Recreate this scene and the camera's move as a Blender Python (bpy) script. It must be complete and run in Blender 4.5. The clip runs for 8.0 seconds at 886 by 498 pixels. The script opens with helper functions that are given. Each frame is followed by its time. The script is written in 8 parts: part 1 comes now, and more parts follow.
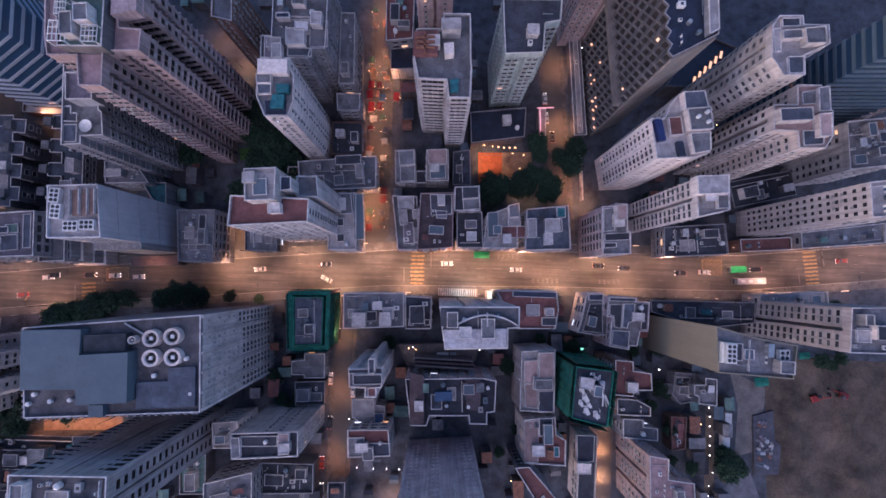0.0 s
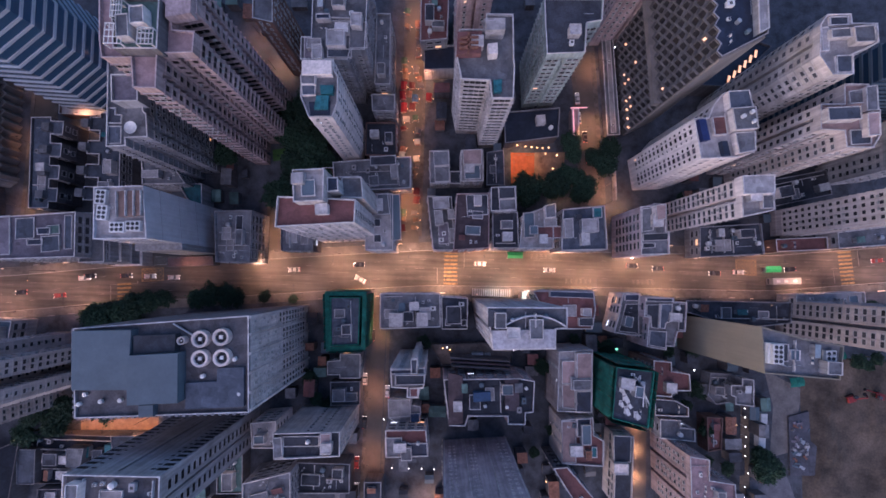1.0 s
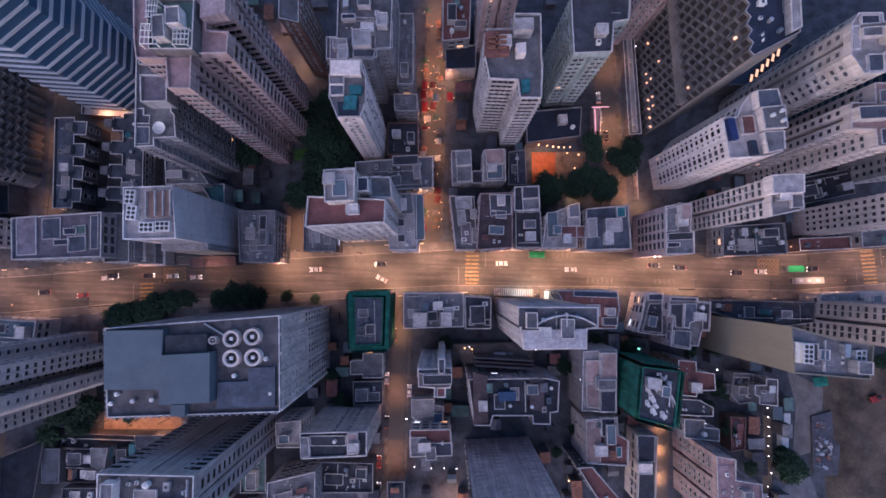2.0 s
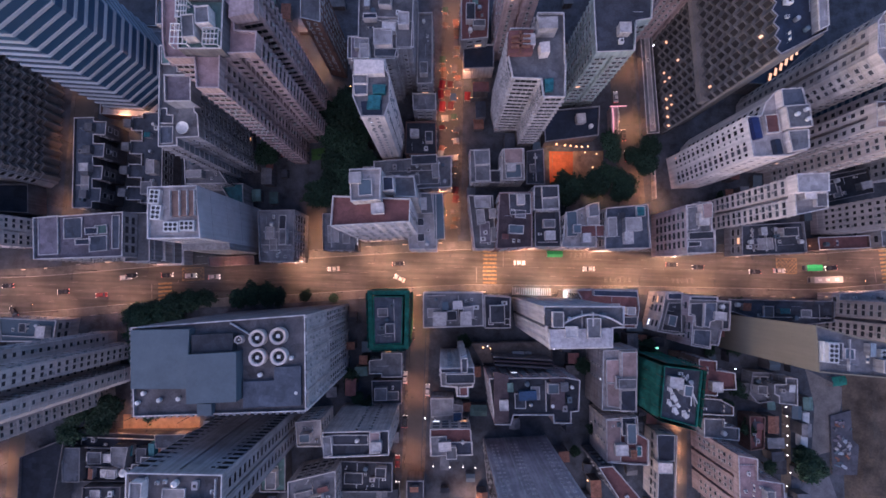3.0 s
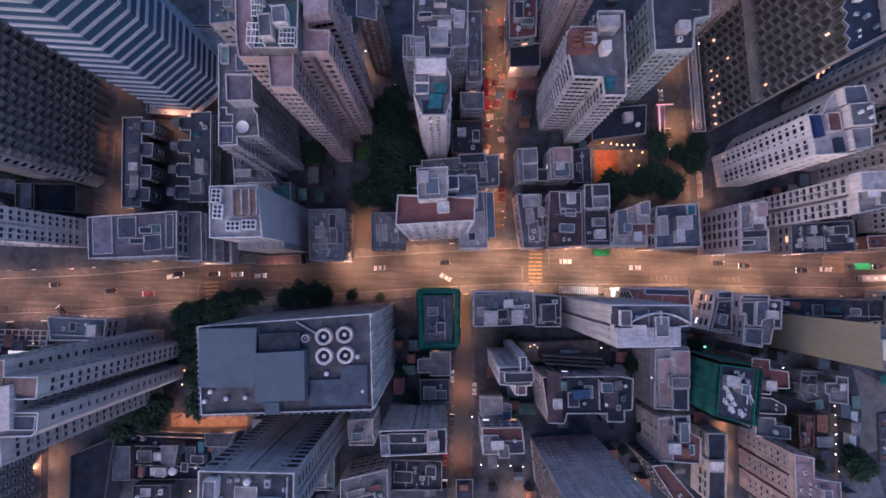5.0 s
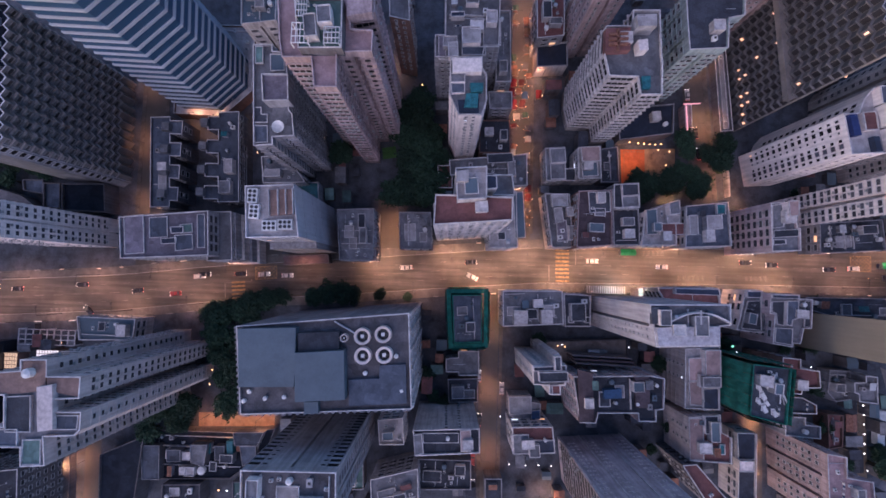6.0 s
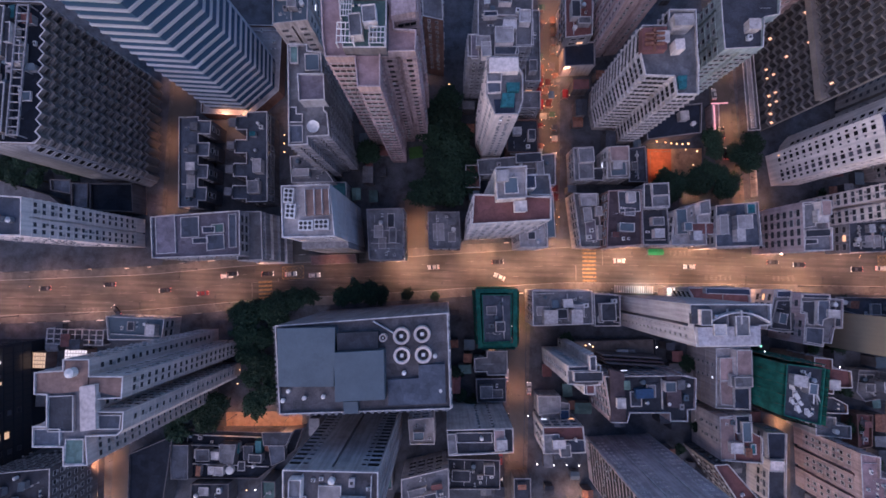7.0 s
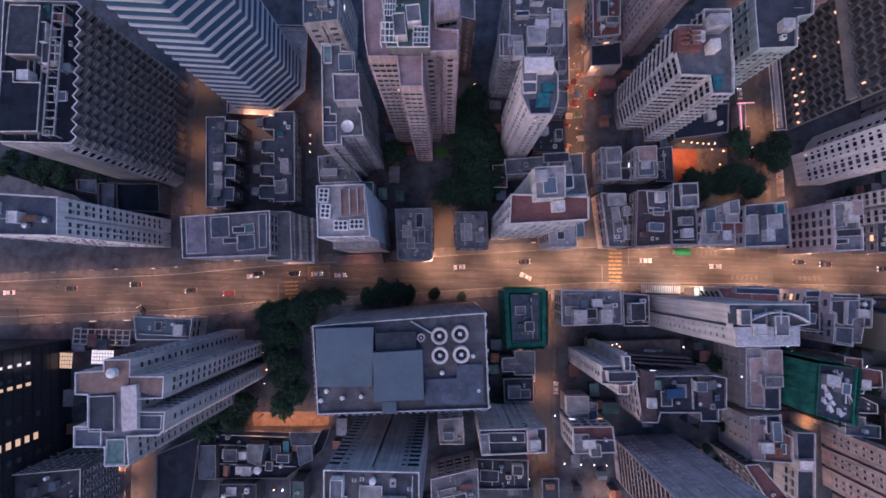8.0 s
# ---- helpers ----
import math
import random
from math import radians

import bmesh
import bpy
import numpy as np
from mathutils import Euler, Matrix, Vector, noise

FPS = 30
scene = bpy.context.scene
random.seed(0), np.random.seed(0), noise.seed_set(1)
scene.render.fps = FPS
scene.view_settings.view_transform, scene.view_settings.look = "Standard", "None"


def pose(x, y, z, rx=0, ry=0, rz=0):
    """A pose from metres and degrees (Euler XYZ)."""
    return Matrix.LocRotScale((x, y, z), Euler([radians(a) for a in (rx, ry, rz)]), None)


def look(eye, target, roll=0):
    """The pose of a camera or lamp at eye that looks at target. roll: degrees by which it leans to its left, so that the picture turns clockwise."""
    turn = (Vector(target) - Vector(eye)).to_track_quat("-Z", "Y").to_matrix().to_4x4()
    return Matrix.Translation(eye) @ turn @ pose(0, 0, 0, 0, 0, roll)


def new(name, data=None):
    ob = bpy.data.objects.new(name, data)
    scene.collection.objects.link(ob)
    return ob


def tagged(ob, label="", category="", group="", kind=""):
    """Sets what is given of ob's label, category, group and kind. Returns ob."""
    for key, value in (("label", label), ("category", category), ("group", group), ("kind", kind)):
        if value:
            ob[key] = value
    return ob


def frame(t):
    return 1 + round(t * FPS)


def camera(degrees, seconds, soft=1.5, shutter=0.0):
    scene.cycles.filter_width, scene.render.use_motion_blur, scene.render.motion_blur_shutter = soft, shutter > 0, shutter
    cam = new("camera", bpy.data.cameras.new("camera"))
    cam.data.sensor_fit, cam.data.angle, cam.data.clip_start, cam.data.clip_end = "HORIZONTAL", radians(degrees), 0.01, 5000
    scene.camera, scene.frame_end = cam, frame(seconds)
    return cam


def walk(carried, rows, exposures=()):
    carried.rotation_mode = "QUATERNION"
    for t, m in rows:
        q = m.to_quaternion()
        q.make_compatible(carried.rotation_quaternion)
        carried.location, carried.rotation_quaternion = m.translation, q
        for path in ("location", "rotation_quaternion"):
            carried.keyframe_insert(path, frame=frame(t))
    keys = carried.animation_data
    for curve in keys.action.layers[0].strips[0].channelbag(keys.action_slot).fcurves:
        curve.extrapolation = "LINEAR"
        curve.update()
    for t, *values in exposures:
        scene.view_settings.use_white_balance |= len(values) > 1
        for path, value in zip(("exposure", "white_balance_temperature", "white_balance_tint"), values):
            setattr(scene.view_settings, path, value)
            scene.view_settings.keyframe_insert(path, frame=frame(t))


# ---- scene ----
cam = camera(90.0, 8.0, soft=1.6)
ROWS = [
    (0.0, -1.971, 0.938, 175.802, 3.890, -0.720, 1.846),
    (0.5, -8.406, 0.903, 175.794, 3.867, -0.486, 1.815),
    (1.0, -13.876, 0.841, 175.794, 3.841, -0.310, 1.788),
    (1.5, -18.113, 0.758, 175.802, 3.811, -0.178, 1.765),
    (3.0, -28.250, 0.414, 175.858, 3.712, 0.063, 1.711),
    (3.5, -32.017, 0.278, 175.885, 3.677, 0.120, 1.698),
    (4.0, -36.257, 0.136, 175.916, 3.643, 0.173, 1.686),
    (4.5, -40.807, -0.010, 175.948, 3.610, 0.227, 1.675),
    (6.0, -55.934, -0.451, 176.047, 3.526, 0.393, 1.646),
    (6.5, -61.063, -0.596, 176.078, 3.504, 0.443, 1.636),
    (7.0, -66.328, -0.737, 176.107, 3.488, 0.481, 1.626),
    (7.5, -71.477, -0.875, 176.132, 3.477, 0.500, 1.614),
    (8.0, -76.634, -1.009, 176.153, 3.472, 0.490, 1.600),
]
walk(cam, [(t, pose(*row)) for t, *row in ROWS], [(0.0, 1.20, 5880, 32), (8.0, 1.14, 5880, 32)])

# ---- world, sun, exposure ----
world = bpy.data.worlds.new("dusk_sky")
scene.world = world
world.use_nodes = True
_bg = world.node_tree.nodes["Background"]
_sky = world.node_tree.nodes.new("ShaderNodeTexSky")
_sky.sky_type, _sky.sun_disc = "NISHITA", False
_sky.sun_elevation, _sky.sun_rotation = radians(8), radians(218)
_sky.air_density, _sky.dust_density, _sky.ozone_density = 1.0, 1.5, 3.0
world.node_tree.links.new(_sky.outputs[0], _bg.inputs[0])
_bg.inputs[1].default_value = 0.15
_sun = bpy.data.lights.new("sun", "SUN")
_sun.energy, _sun.angle, _sun.color = 0.64, radians(80), (1.0, 0.855, 0.79)
new("sun", _sun).matrix_world = look((-22, -70, 82), (0, 0, 0))


# ---- materials ----
def nodes_of(name):
    m = bpy.data.materials.new(name)
    m.use_nodes = True
    nt = m.node_tree
    return m, nt, nt.nodes["Principled BSDF"]


def surface(name, col, rough=0.85, stain=0.35, size=6.0, grain=0.6, streak=0.0, metal=0.0, bump=0.15, random=0.12, spec=0.3, patch=0.0, lanes=0.0):
    """Painted, cast or worn surface: broad stains, fine grain, rain streaks, wheel tracks, mended patches, and a shade of its own for each piece."""
    m, nt, p = nodes_of(name)
    N, L = nt.nodes, nt.links
    geo = N.new("ShaderNodeNewGeometry")
    big = N.new("ShaderNodeTexNoise")
    big.inputs["Scale"].default_value, big.inputs["Detail"].default_value, big.inputs["Roughness"].default_value = 1 / size, 6, 0.65
    L.new(geo.outputs["Position"], big.inputs["Vector"])
    fine = N.new("ShaderNodeTexNoise")
    fine.inputs["Scale"].default_value, fine.inputs["Detail"].default_value = 1 / grain, 4
    L.new(geo.outputs["Position"], fine.inputs["Vector"])
    ramp = N.new("ShaderNodeMapRange")
    ramp.inputs[1].default_value, ramp.inputs[2].default_value = 0.3, 0.7
    ramp.inputs[3].default_value, ramp.inputs[4].default_value = 1 - stain, 1 + stain * 0.6
    L.new(big.outputs[0], ramp.inputs[0])
    r2 = N.new("ShaderNodeMapRange")
    r2.inputs[1].default_value, r2.inputs[2].default_value = 0.3, 0.7
    r2.inputs[3].default_value, r2.inputs[4].default_value = 1 - stain * 0.28, 1 + stain * 0.22
    L.new(fine.outputs[0], r2.inputs[0])
    mul = N.new("ShaderNodeMath")
    mul.operation = "MULTIPLY"
    L.new(ramp.outputs[0], mul.inputs[0])
    L.new(r2.outputs[0], mul.inputs[1])
    last = mul
    if streak:
        mp = N.new("ShaderNodeMapping")
        mp.inputs["Scale"].default_value = (1.1, 1.1, 0.06)
        L.new(geo.outputs["Position"], mp.inputs[0])
        st = N.new("ShaderNodeTexNoise")
        st.inputs["Scale"].default_value, st.inputs["Detail"].default_value = 1.0, 4
        L.new(mp.outputs[0], st.inputs["Vector"])
        r3 = N.new("ShaderNodeMapRange")
        r3.inputs[1].default_value, r3.inputs[2].default_value = 0.35, 0.65
        r3.inputs[3].default_value, r3.inputs[4].default_value = 1 - streak, 1.05
        L.new(st.outputs[0], r3.inputs[0])
        m2 = N.new("ShaderNodeMath")
        m2.operation = "MULTIPLY"
        L.new(last.outputs[0], m2.inputs[0])
        L.new(r3.outputs[0], m2.inputs[1])
        last = m2
    if lanes:
        mp = N.new("ShaderNodeMapping")
        mp.inputs["Rotation"].default_value = (0, 0, radians(-1.7))
        mp.inputs["Scale"].default_value = (0.035, 0.75, 0.75)
        L.new(geo.outputs["Position"], mp.inputs[0])
        ln = N.new("ShaderNodeTexNoise")
        ln.inputs["Scale"].default_value, ln.inputs["Detail"].default_value = 1.0, 5
        L.new(mp.outputs[0], ln.inputs["Vector"])
        r6 = N.new("ShaderNodeMapRange")
        r6.inputs[1].default_value, r6.inputs[2].default_value = 0.33, 0.67
        r6.inputs[3].default_value, r6.inputs[4].default_value = 1 - lanes, 1 + lanes
        L.new(ln.outputs[0], r6.inputs[0])
        m5 = N.new("ShaderNodeMath")
        m5.operation = "MULTIPLY"
        L.new(last.outputs[0], m5.inputs[0])
        L.new(r6.outputs[0], m5.inputs[1])
        last = m5
    if patch:
        vor = N.new("ShaderNodeTexVoronoi")
        vor.distance = "CHEBYCHEV"
        vor.inputs["Scale"].default_value, vor.inputs["Randomness"].default_value = 0.36, 0.9
        L.new(geo.outputs["Position"], vor.inputs["Vector"])
        sep = N.new("ShaderNodeSeparateColor")
        L.new(vor.outputs["Color"], sep.inputs[0])
        r5 = N.new("ShaderNodeMapRange")
        r5.inputs[3].default_value, r5.inputs[4].default_value = 1 - patch, 1 + patch
        L.new(sep.outputs[0], r5.inputs[0])
        m4 = N.new("ShaderNodeMath")
        m4.operation = "MULTIPLY"
        L.new(last.outputs[0], m4.inputs[0])
        L.new(r5.outputs[0], m4.inputs[1])
        last = m4
    info = N.new("ShaderNodeObjectInfo")
    r4 = N.new("ShaderNodeMapRange")
    r4.inputs[3].default_value, r4.inputs[4].default_value = 1 - random, 1 + random
    L.new(info.outputs["Random"], r4.inputs[0])
    m3 = N.new("ShaderNodeMath")
    m3.operation = "MULTIPLY"
    L.new(last.outputs[0], m3.inputs[0])
    L.new(r4.outputs[0], m3.inputs[1])
    mix = N.new("ShaderNodeVectorMath")
    mix.operation = "SCALE"
    mix.inputs[0].default_value = col
    L.new(m3.outputs[0], mix.inputs["Scale"])
    L.new(mix.outputs[0], p.inputs["Base Color"])
    p.inputs["Roughness"].default_value, p.inputs["Metallic"].default_value = rough, metal
    p.inputs["Specular IOR Level"].default_value = spec
    if bump:
        b = N.new("ShaderNodeBump")
        b.inputs["Strength"].default_value, b.inputs["Distance"].default_value = bump, 0.05
        L.new(fine.outputs[0], b.inputs["Height"])
        L.new(b.outputs[0], p.inputs["Normal"])
    return m


def glow(name, col, strength, base=(0.5, 0.5, 0.5)):
    m, nt, p = nodes_of(name)
    p.inputs["Base Color"].default_value = (*base, 1)
    p.inputs["Emission Color"].default_value = (*col, 1)
    p.inputs["Emission Strength"].default_value = strength
    return m


def glass(name, col=(0.03, 0.04, 0.055), rough=0.12):
    m, nt, p = nodes_of(name)
    N, L = nt.nodes, nt.links
    info = N.new("ShaderNodeObjectInfo")
    r = N.new("ShaderNodeMapRange")
    r.inputs[3].default_value, r.inputs[4].default_value = 0.4, 1.9
    L.new(info.outputs["Random"], r.inputs[0])
    mix = N.new("ShaderNodeVectorMath")
    mix.operation = "SCALE"
    mix.inputs[0].default_value = col
    L.new(r.outputs[0], mix.inputs["Scale"])
    L.new(mix.outputs[0], p.inputs["Base Color"])
    p.inputs["Roughness"].default_value = rough
    return m


WALL_GREY = surface("wall_grey_render", (0.30, 0.29, 0.31), streak=0.3)
WALL_PALE = surface("wall_pale_paint", (0.55, 0.50, 0.49), streak=0.28)
WALL_WHITE = surface("wall_white_tile", (0.74, 0.65, 0.62), stain=0.2, streak=0.2)
WALL_PINK = surface("wall_pink_tile", (0.40, 0.30, 0.305), streak=0.3)
WALL_BEIGE = surface("wall_beige_render", (0.215, 0.19, 0.15), stain=0.1, size=14, streak=0.02)
WALL_BROWN = surface("wall_brown_tile", (0.22, 0.13, 0.11), streak=0.2)
WALL_DARK = surface("wall_dark_concrete", (0.13, 0.12, 0.13), streak=0.25)
WALL_TEAL = surface("wall_grey_green_tile", (0.36, 0.42, 0.41), streak=0.25)
COPING = surface("coping_pale_cement", (0.52, 0.49, 0.49), stain=0.45, size=2)
ROOF_GREY = surface("roof_grey_felt", (0.15, 0.15, 0.165), stain=0.42, size=3.5, grain=0.6, random=0.22, patch=0.2)
ROOF_DARK = surface("roof_dark_felt", (0.05, 0.055, 0.07), stain=0.4, size=4, grain=0.5, random=0.22, patch=0.22)
ROOF_PALE = surface("roof_pale_screed", (0.30, 0.28, 0.285), stain=0.32, size=3, grain=0.5, random=0.22, patch=0.16)
ROOF_RED = surface("roof_red_tile", (0.17, 0.075, 0.072), stain=0.3, size=3, grain=0.4, random=0.22, patch=0.12)
ROOF_BLUE = surface("roof_blue_grey_sheet", (0.09, 0.125, 0.155), stain=0.22, size=9, grain=0.7, rough=0.6)
ROOF_MAUVE = surface("roof_mauve_screed", (0.165, 0.145, 0.175), stain=0.35, size=2.5, grain=0.5, random=0.22, patch=0.2)
ROOF_PINK = surface("roof_pinkish_tile", (0.34, 0.24, 0.23), stain=0.28, size=2.5, grain=0.5, random=0.22, patch=0.1)
ROOF_SLATE = surface("roof_slate_blue_felt", (0.075, 0.088, 0.115), stain=0.35, size=3, grain=0.5, random=0.22, patch=0.2)
ROOF_NAVY = surface("roof_navy_sheet", (0.025, 0.033, 0.055), stain=0.35, size=3, rough=0.5, random=0.22, patch=0.15)
ROOF_GREEN = surface("roof_green_coating", (0.10, 0.17, 0.16), stain=0.35, size=3, random=0.22, patch=0.2)
NET = surface("green_scaffold_net", (0.012, 0.155, 0.12), stain=0.5, size=3, grain=0.4, rough=0.9, streak=0.3)
TARP_TEAL = surface("teal_tarpaulin", (0.022, 0.13, 0.15), rough=0.5, stain=0.5, size=1.5)
TARP_BLUE = surface("blue_tarpaulin", (0.025, 0.07, 0.15), rough=0.5, stain=0.4, size=1.5)
METAL = surface("galvanised_metal", (0.42, 0.43, 0.45), rough=0.45, metal=0.7, stain=0.3, size=1.0)
WHITE_METAL = surface("white_enamel", (0.62, 0.61, 0.60), rough=0.5, stain=0.2, size=1.0)
DARK_METAL = surface("dark_metal", (0.05, 0.05, 0.055), rough=0.5, metal=0.3)
RUST = surface("rusty_sheet", (0.22, 0.10, 0.07), rough=0.8, stain=0.5, size=1.0)
FRAME = surface("window_frame_paint", (0.40, 0.39, 0.40), rough=0.6, stain=0.15)
GLASS = glass("window_glass", (0.06, 0.06, 0.07), 0.2)
# near-black panes: the shade of window recesses is put into this colour
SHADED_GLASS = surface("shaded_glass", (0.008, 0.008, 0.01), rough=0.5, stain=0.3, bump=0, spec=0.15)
BAND_GLASS = glass("blue_band_glass", (0.02, 0.045, 0.08), 0.08)
BAND_WHITE = surface("white_spandrel", (0.36, 0.385, 0.43), rough=0.45, stain=0.12, size=8)
LIT_WARM = glow("lit_window_warm", (1.0, 0.47, 0.17), 0.6)
LIT_COOL = glow("lit_window_cool", (0.85, 0.92, 1.0), 0.7)
ASPHALT = surface("asphalt", (0.082, 0.076, 0.071), stain=0.24, size=7, grain=0.35, rough=0.8, bump=0.2)
ROAD = surface("worn_main_road_asphalt", (0.082, 0.076, 0.071), stain=0.26, size=7, grain=0.35, rough=0.8, bump=0.2, patch=0.06, lanes=0.3)
PAVING = surface("pavement_slabs", (0.125, 0.117, 0.11), stain=0.4, size=3, grain=0.4)
FOOTWAY = surface("worn_footway", (0.095, 0.088, 0.083), stain=0.5, size=2.5, grain=0.4)
GROUND = surface("yard_concrete", (0.064, 0.070, 0.085), stain=0.6, size=5, grain=0.5)
EARTH = surface("excavated_earth", (0.10, 0.074, 0.057), stain=0.75, size=13, grain=0.8, bump=0.5)
ROAD_YELLOW = surface("yellow_road_paint", (0.25, 0.17, 0.085), stain=0.6, size=1.0)
ROAD_WHITE = surface("white_road_paint", (0.17, 0.16, 0.15), stain=0.7, size=1.0)
KERB = surface("granite_kerb", (0.30, 0.29, 0.28), stain=0.3, size=1.0)
BARK = surface("bark", (0.09, 0.065, 0.045), stain=0.4, size=0.5)
LEAF = surface("leaves", (0.019, 0.046, 0.028), stain=0.5, size=1.2, grain=0.3, random=0.3, bump=0)
COURT = surface("orange_court_coating", (0.33, 0.085, 0.032), stain=0.35, size=3)
GLOBE = glow("globe_glow", (1.0, 0.93, 0.8), 3.0)
LAMP_GLOW = glow("sodium_lens", (1.0, 0.55, 0.2), 12.0)
TOWER_GLASS = glass("navy_tower_glass", (0.05, 0.054, 0.07), 0.18)
COOLER_GREY = surface("weathered_cooler_case", (0.30, 0.29, 0.29), rough=0.6, stain=0.3, size=1.0)
PANEL_WARM = glow("warm_skylight", (1.0, 0.62, 0.25), 0.30)
PANEL_COOL = glow("cool_skylight", (1.0, 0.9, 0.8), 0.38)
# near-black: shade on the darkest roofs is put into this colour
ROOF_BLACK = surface("roof_black_bitumen", (0.018, 0.023, 0.034), stain=0.35, size=4, rough=0.9, spec=0.1, patch=0.2)
SAW_GLASS = glass("brown_tinted_glass", (0.065, 0.056, 0.056), 0.35)
# dimmed copy of the white wall: darkening towards the view's corners is put in
WALL_DIM_WHITE = surface("wall_lilac_paint", (0.50, 0.435, 0.425), stain=0.22, streak=0.22)
WALL_SLATE = surface("wall_blue_grey_panels", (0.44, 0.44, 0.475), stain=0.15, streak=0.08)
WALL_FAN = surface("wall_ribbed_concrete", (0.225, 0.215, 0.235), streak=0.3)
WALL_SLAB = surface("wall_slab_render", (0.44, 0.42, 0.45), stain=0.22, streak=0.28)
WALL_SLAB_DARK = surface("wall_weathered_slab", (0.35, 0.33, 0.35), stain=0.25, streak=0.3)
ROOF_DARK_GREY = surface("roof_sooty_screed", (0.105, 0.10, 0.11), stain=0.4, size=4, grain=0.5, patch=0.18)
WALL_ROSE = surface("wall_rose_tile", (0.50, 0.395, 0.405), stain=0.25, streak=0.25)
ROOF_ROSE = surface("roof_rose_screed", (0.30, 0.205, 0.21), stain=0.3, size=3, grain=0.5, patch=0.12)
ROOF_PLUM = surface("roof_plum_felt", (0.085, 0.062, 0.07), stain=0.35, size=3, grain=0.5, patch=0.15)
# tan tone of lamp-lit ground, put into the colour
LAMPLIT_TAN = surface("roof_tan_screed", (0.20, 0.16, 0.14), stain=0.4, size=3, patch=0.15)
ROAD_EDGE = surface("worn_edge_paint", (0.13, 0.10, 0.06), stain=0.6, size=1.0)
WALL_MAUVE = surface("wall_mauve_render", (0.43, 0.37, 0.40), streak=0.25)
BOARD = surface("weathered_board", (0.38, 0.36, 0.36), stain=0.5, size=1.0)
TYRE = surface("tyre_rubber", (0.02, 0.02, 0.02), rough=0.9)


# ---- mesh helpers ----
def mesh_of(name, bm, *mats):
    me = bpy.data.meshes.new(name)
    bm.to_mesh(me)
    bm.free()
    for m in mats:
        me.materials.append(m)
    return me


def part(name, bm, material, parent, label="", at=None):
    mats = material if isinstance(material, tuple) else (material,)
    ob = new(name, bm if isinstance(bm, bpy.types.Mesh) else mesh_of(name, bm, *mats))
    ob.parent = parent
    if at is not None:
        ob.matrix_basis = at
    return tagged(ob, label) if label else ob


def thing(name, label, category, at, group="", kind=""):
    ob = new(name)
    ob.matrix_basis = at if isinstance(at, Matrix) else pose(*at)
    ob.empty_display_size = 0.5
    return tagged(ob, label, category, group, kind)


def box(bm, x0, y0, z0, x1, y1, z1, mat=0, m=None):
    v = [bm.verts.new((x, y, z) if m is None else m @ Vector((x, y, z))) for z in (z0, z1) for x, y in ((x0, y0), (x1, y0), (x1, y1), (x0, y1))]
    for f in ((3, 2, 1, 0), (4, 5, 6, 7), (0, 1, 5, 4), (1, 2, 6, 5), (2, 3, 7, 6), (3, 0, 4, 7)):
        bm.faces.new([v[i] for i in f]).material_index = mat


def tube(bm, r, z0, z1, n=12, mat=0, m=None, r1=None, cap=True):
    r1 = r if r1 is None else r1
    rings = []
    for rr, z in ((r, z0), (r1, z1)):
        rings.append([bm.verts.new((m or Matrix()) @ Vector((rr * math.cos(6.2832 * i / n), rr * math.sin(6.2832 * i / n), z))) for i in range(n)])
    for i in range(n):
        bm.faces.new((rings[0][i], rings[0][(i + 1) % n], rings[1][(i + 1) % n], rings[1][i])).material_index = mat
    if cap:
        bm.faces.new(rings[1]).material_index = mat
        bm.faces.new(rings[0][::-1]).material_index = mat


def area(pts):
    return 0.5 * sum(a[0] * b[1] - b[0] * a[1] for a, b in zip(pts, pts[1:] + pts[:1]))


def ccw(pts):
    return list(pts) if area(list(pts)) > 0 else list(pts)[::-1]


def inset(pts, d):
    """A polygon (anticlockwise) moved inwards by d."""
    out, n = [], len(pts)
    for i in range(n):
        p, q, r = Vector(pts[i - 1]), Vector(pts[i]), Vector(pts[(i + 1) % n])
        e, f = (q - p).normalized(), (r - q).normalized()
        n1, n2 = Vector((-e.y, e.x)), Vector((-f.y, f.x))
        k = max(0.35, 1 + n1.dot(n2))
        out.append(tuple(q + (n1 + n2) * d / k))
    return out


def inside(pts, x, y):
    hit = False
    for (ax, ay), (bx, by) in zip(pts, pts[1:] + pts[:1]):
        if (ay > y) != (by > y) and x < (bx - ax) * (y - ay) / (by - ay) + ax:
            hit = not hit
    return hit


def prism(bm, pts, z0, z1, mat=0, top=True, bottom=True):
    a = [bm.verts.new((x, y, z0)) for x, y in pts]
    b = [bm.verts.new((x, y, z1)) for x, y in pts]
    n = len(pts)
    for i in range(n):
        bm.faces.new((a[i], a[(i + 1) % n], b[(i + 1) % n], b[i])).material_index = mat
    if top:
        bm.faces.new(b).material_index = mat
    if bottom:
        bm.faces.new(a[::-1]).material_index = mat


def ring(bm, pts, d, z0, z1, out=0.0):
    """A closed wall of thickness d along a polygon."""
    o = [(bm.verts.new((x, y, z0)), bm.verts.new((x, y, z1))) for x, y in (inset(pts, -out) if out else pts)]
    i_ = [(bm.verts.new((x, y, z0)), bm.verts.new((x, y, z1))) for x, y in inset(pts, d)]
    n = len(pts)
    for i in range(n):
        j = (i + 1) % n
        bm.faces.new((o[i][0], o[j][0], o[j][1], o[i][1]))
        bm.faces.new((i_[j][0], i_[i][0], i_[i][1], i_[j][1]))
        bm.faces.new((o[i][1], o[j][1], i_[j][1], i_[i][1]))
        bm.faces.new((o[j][0], o[i][0], i_[i][0], i_[j][0]))


# ---- kinds of things ----
MESHES = {}


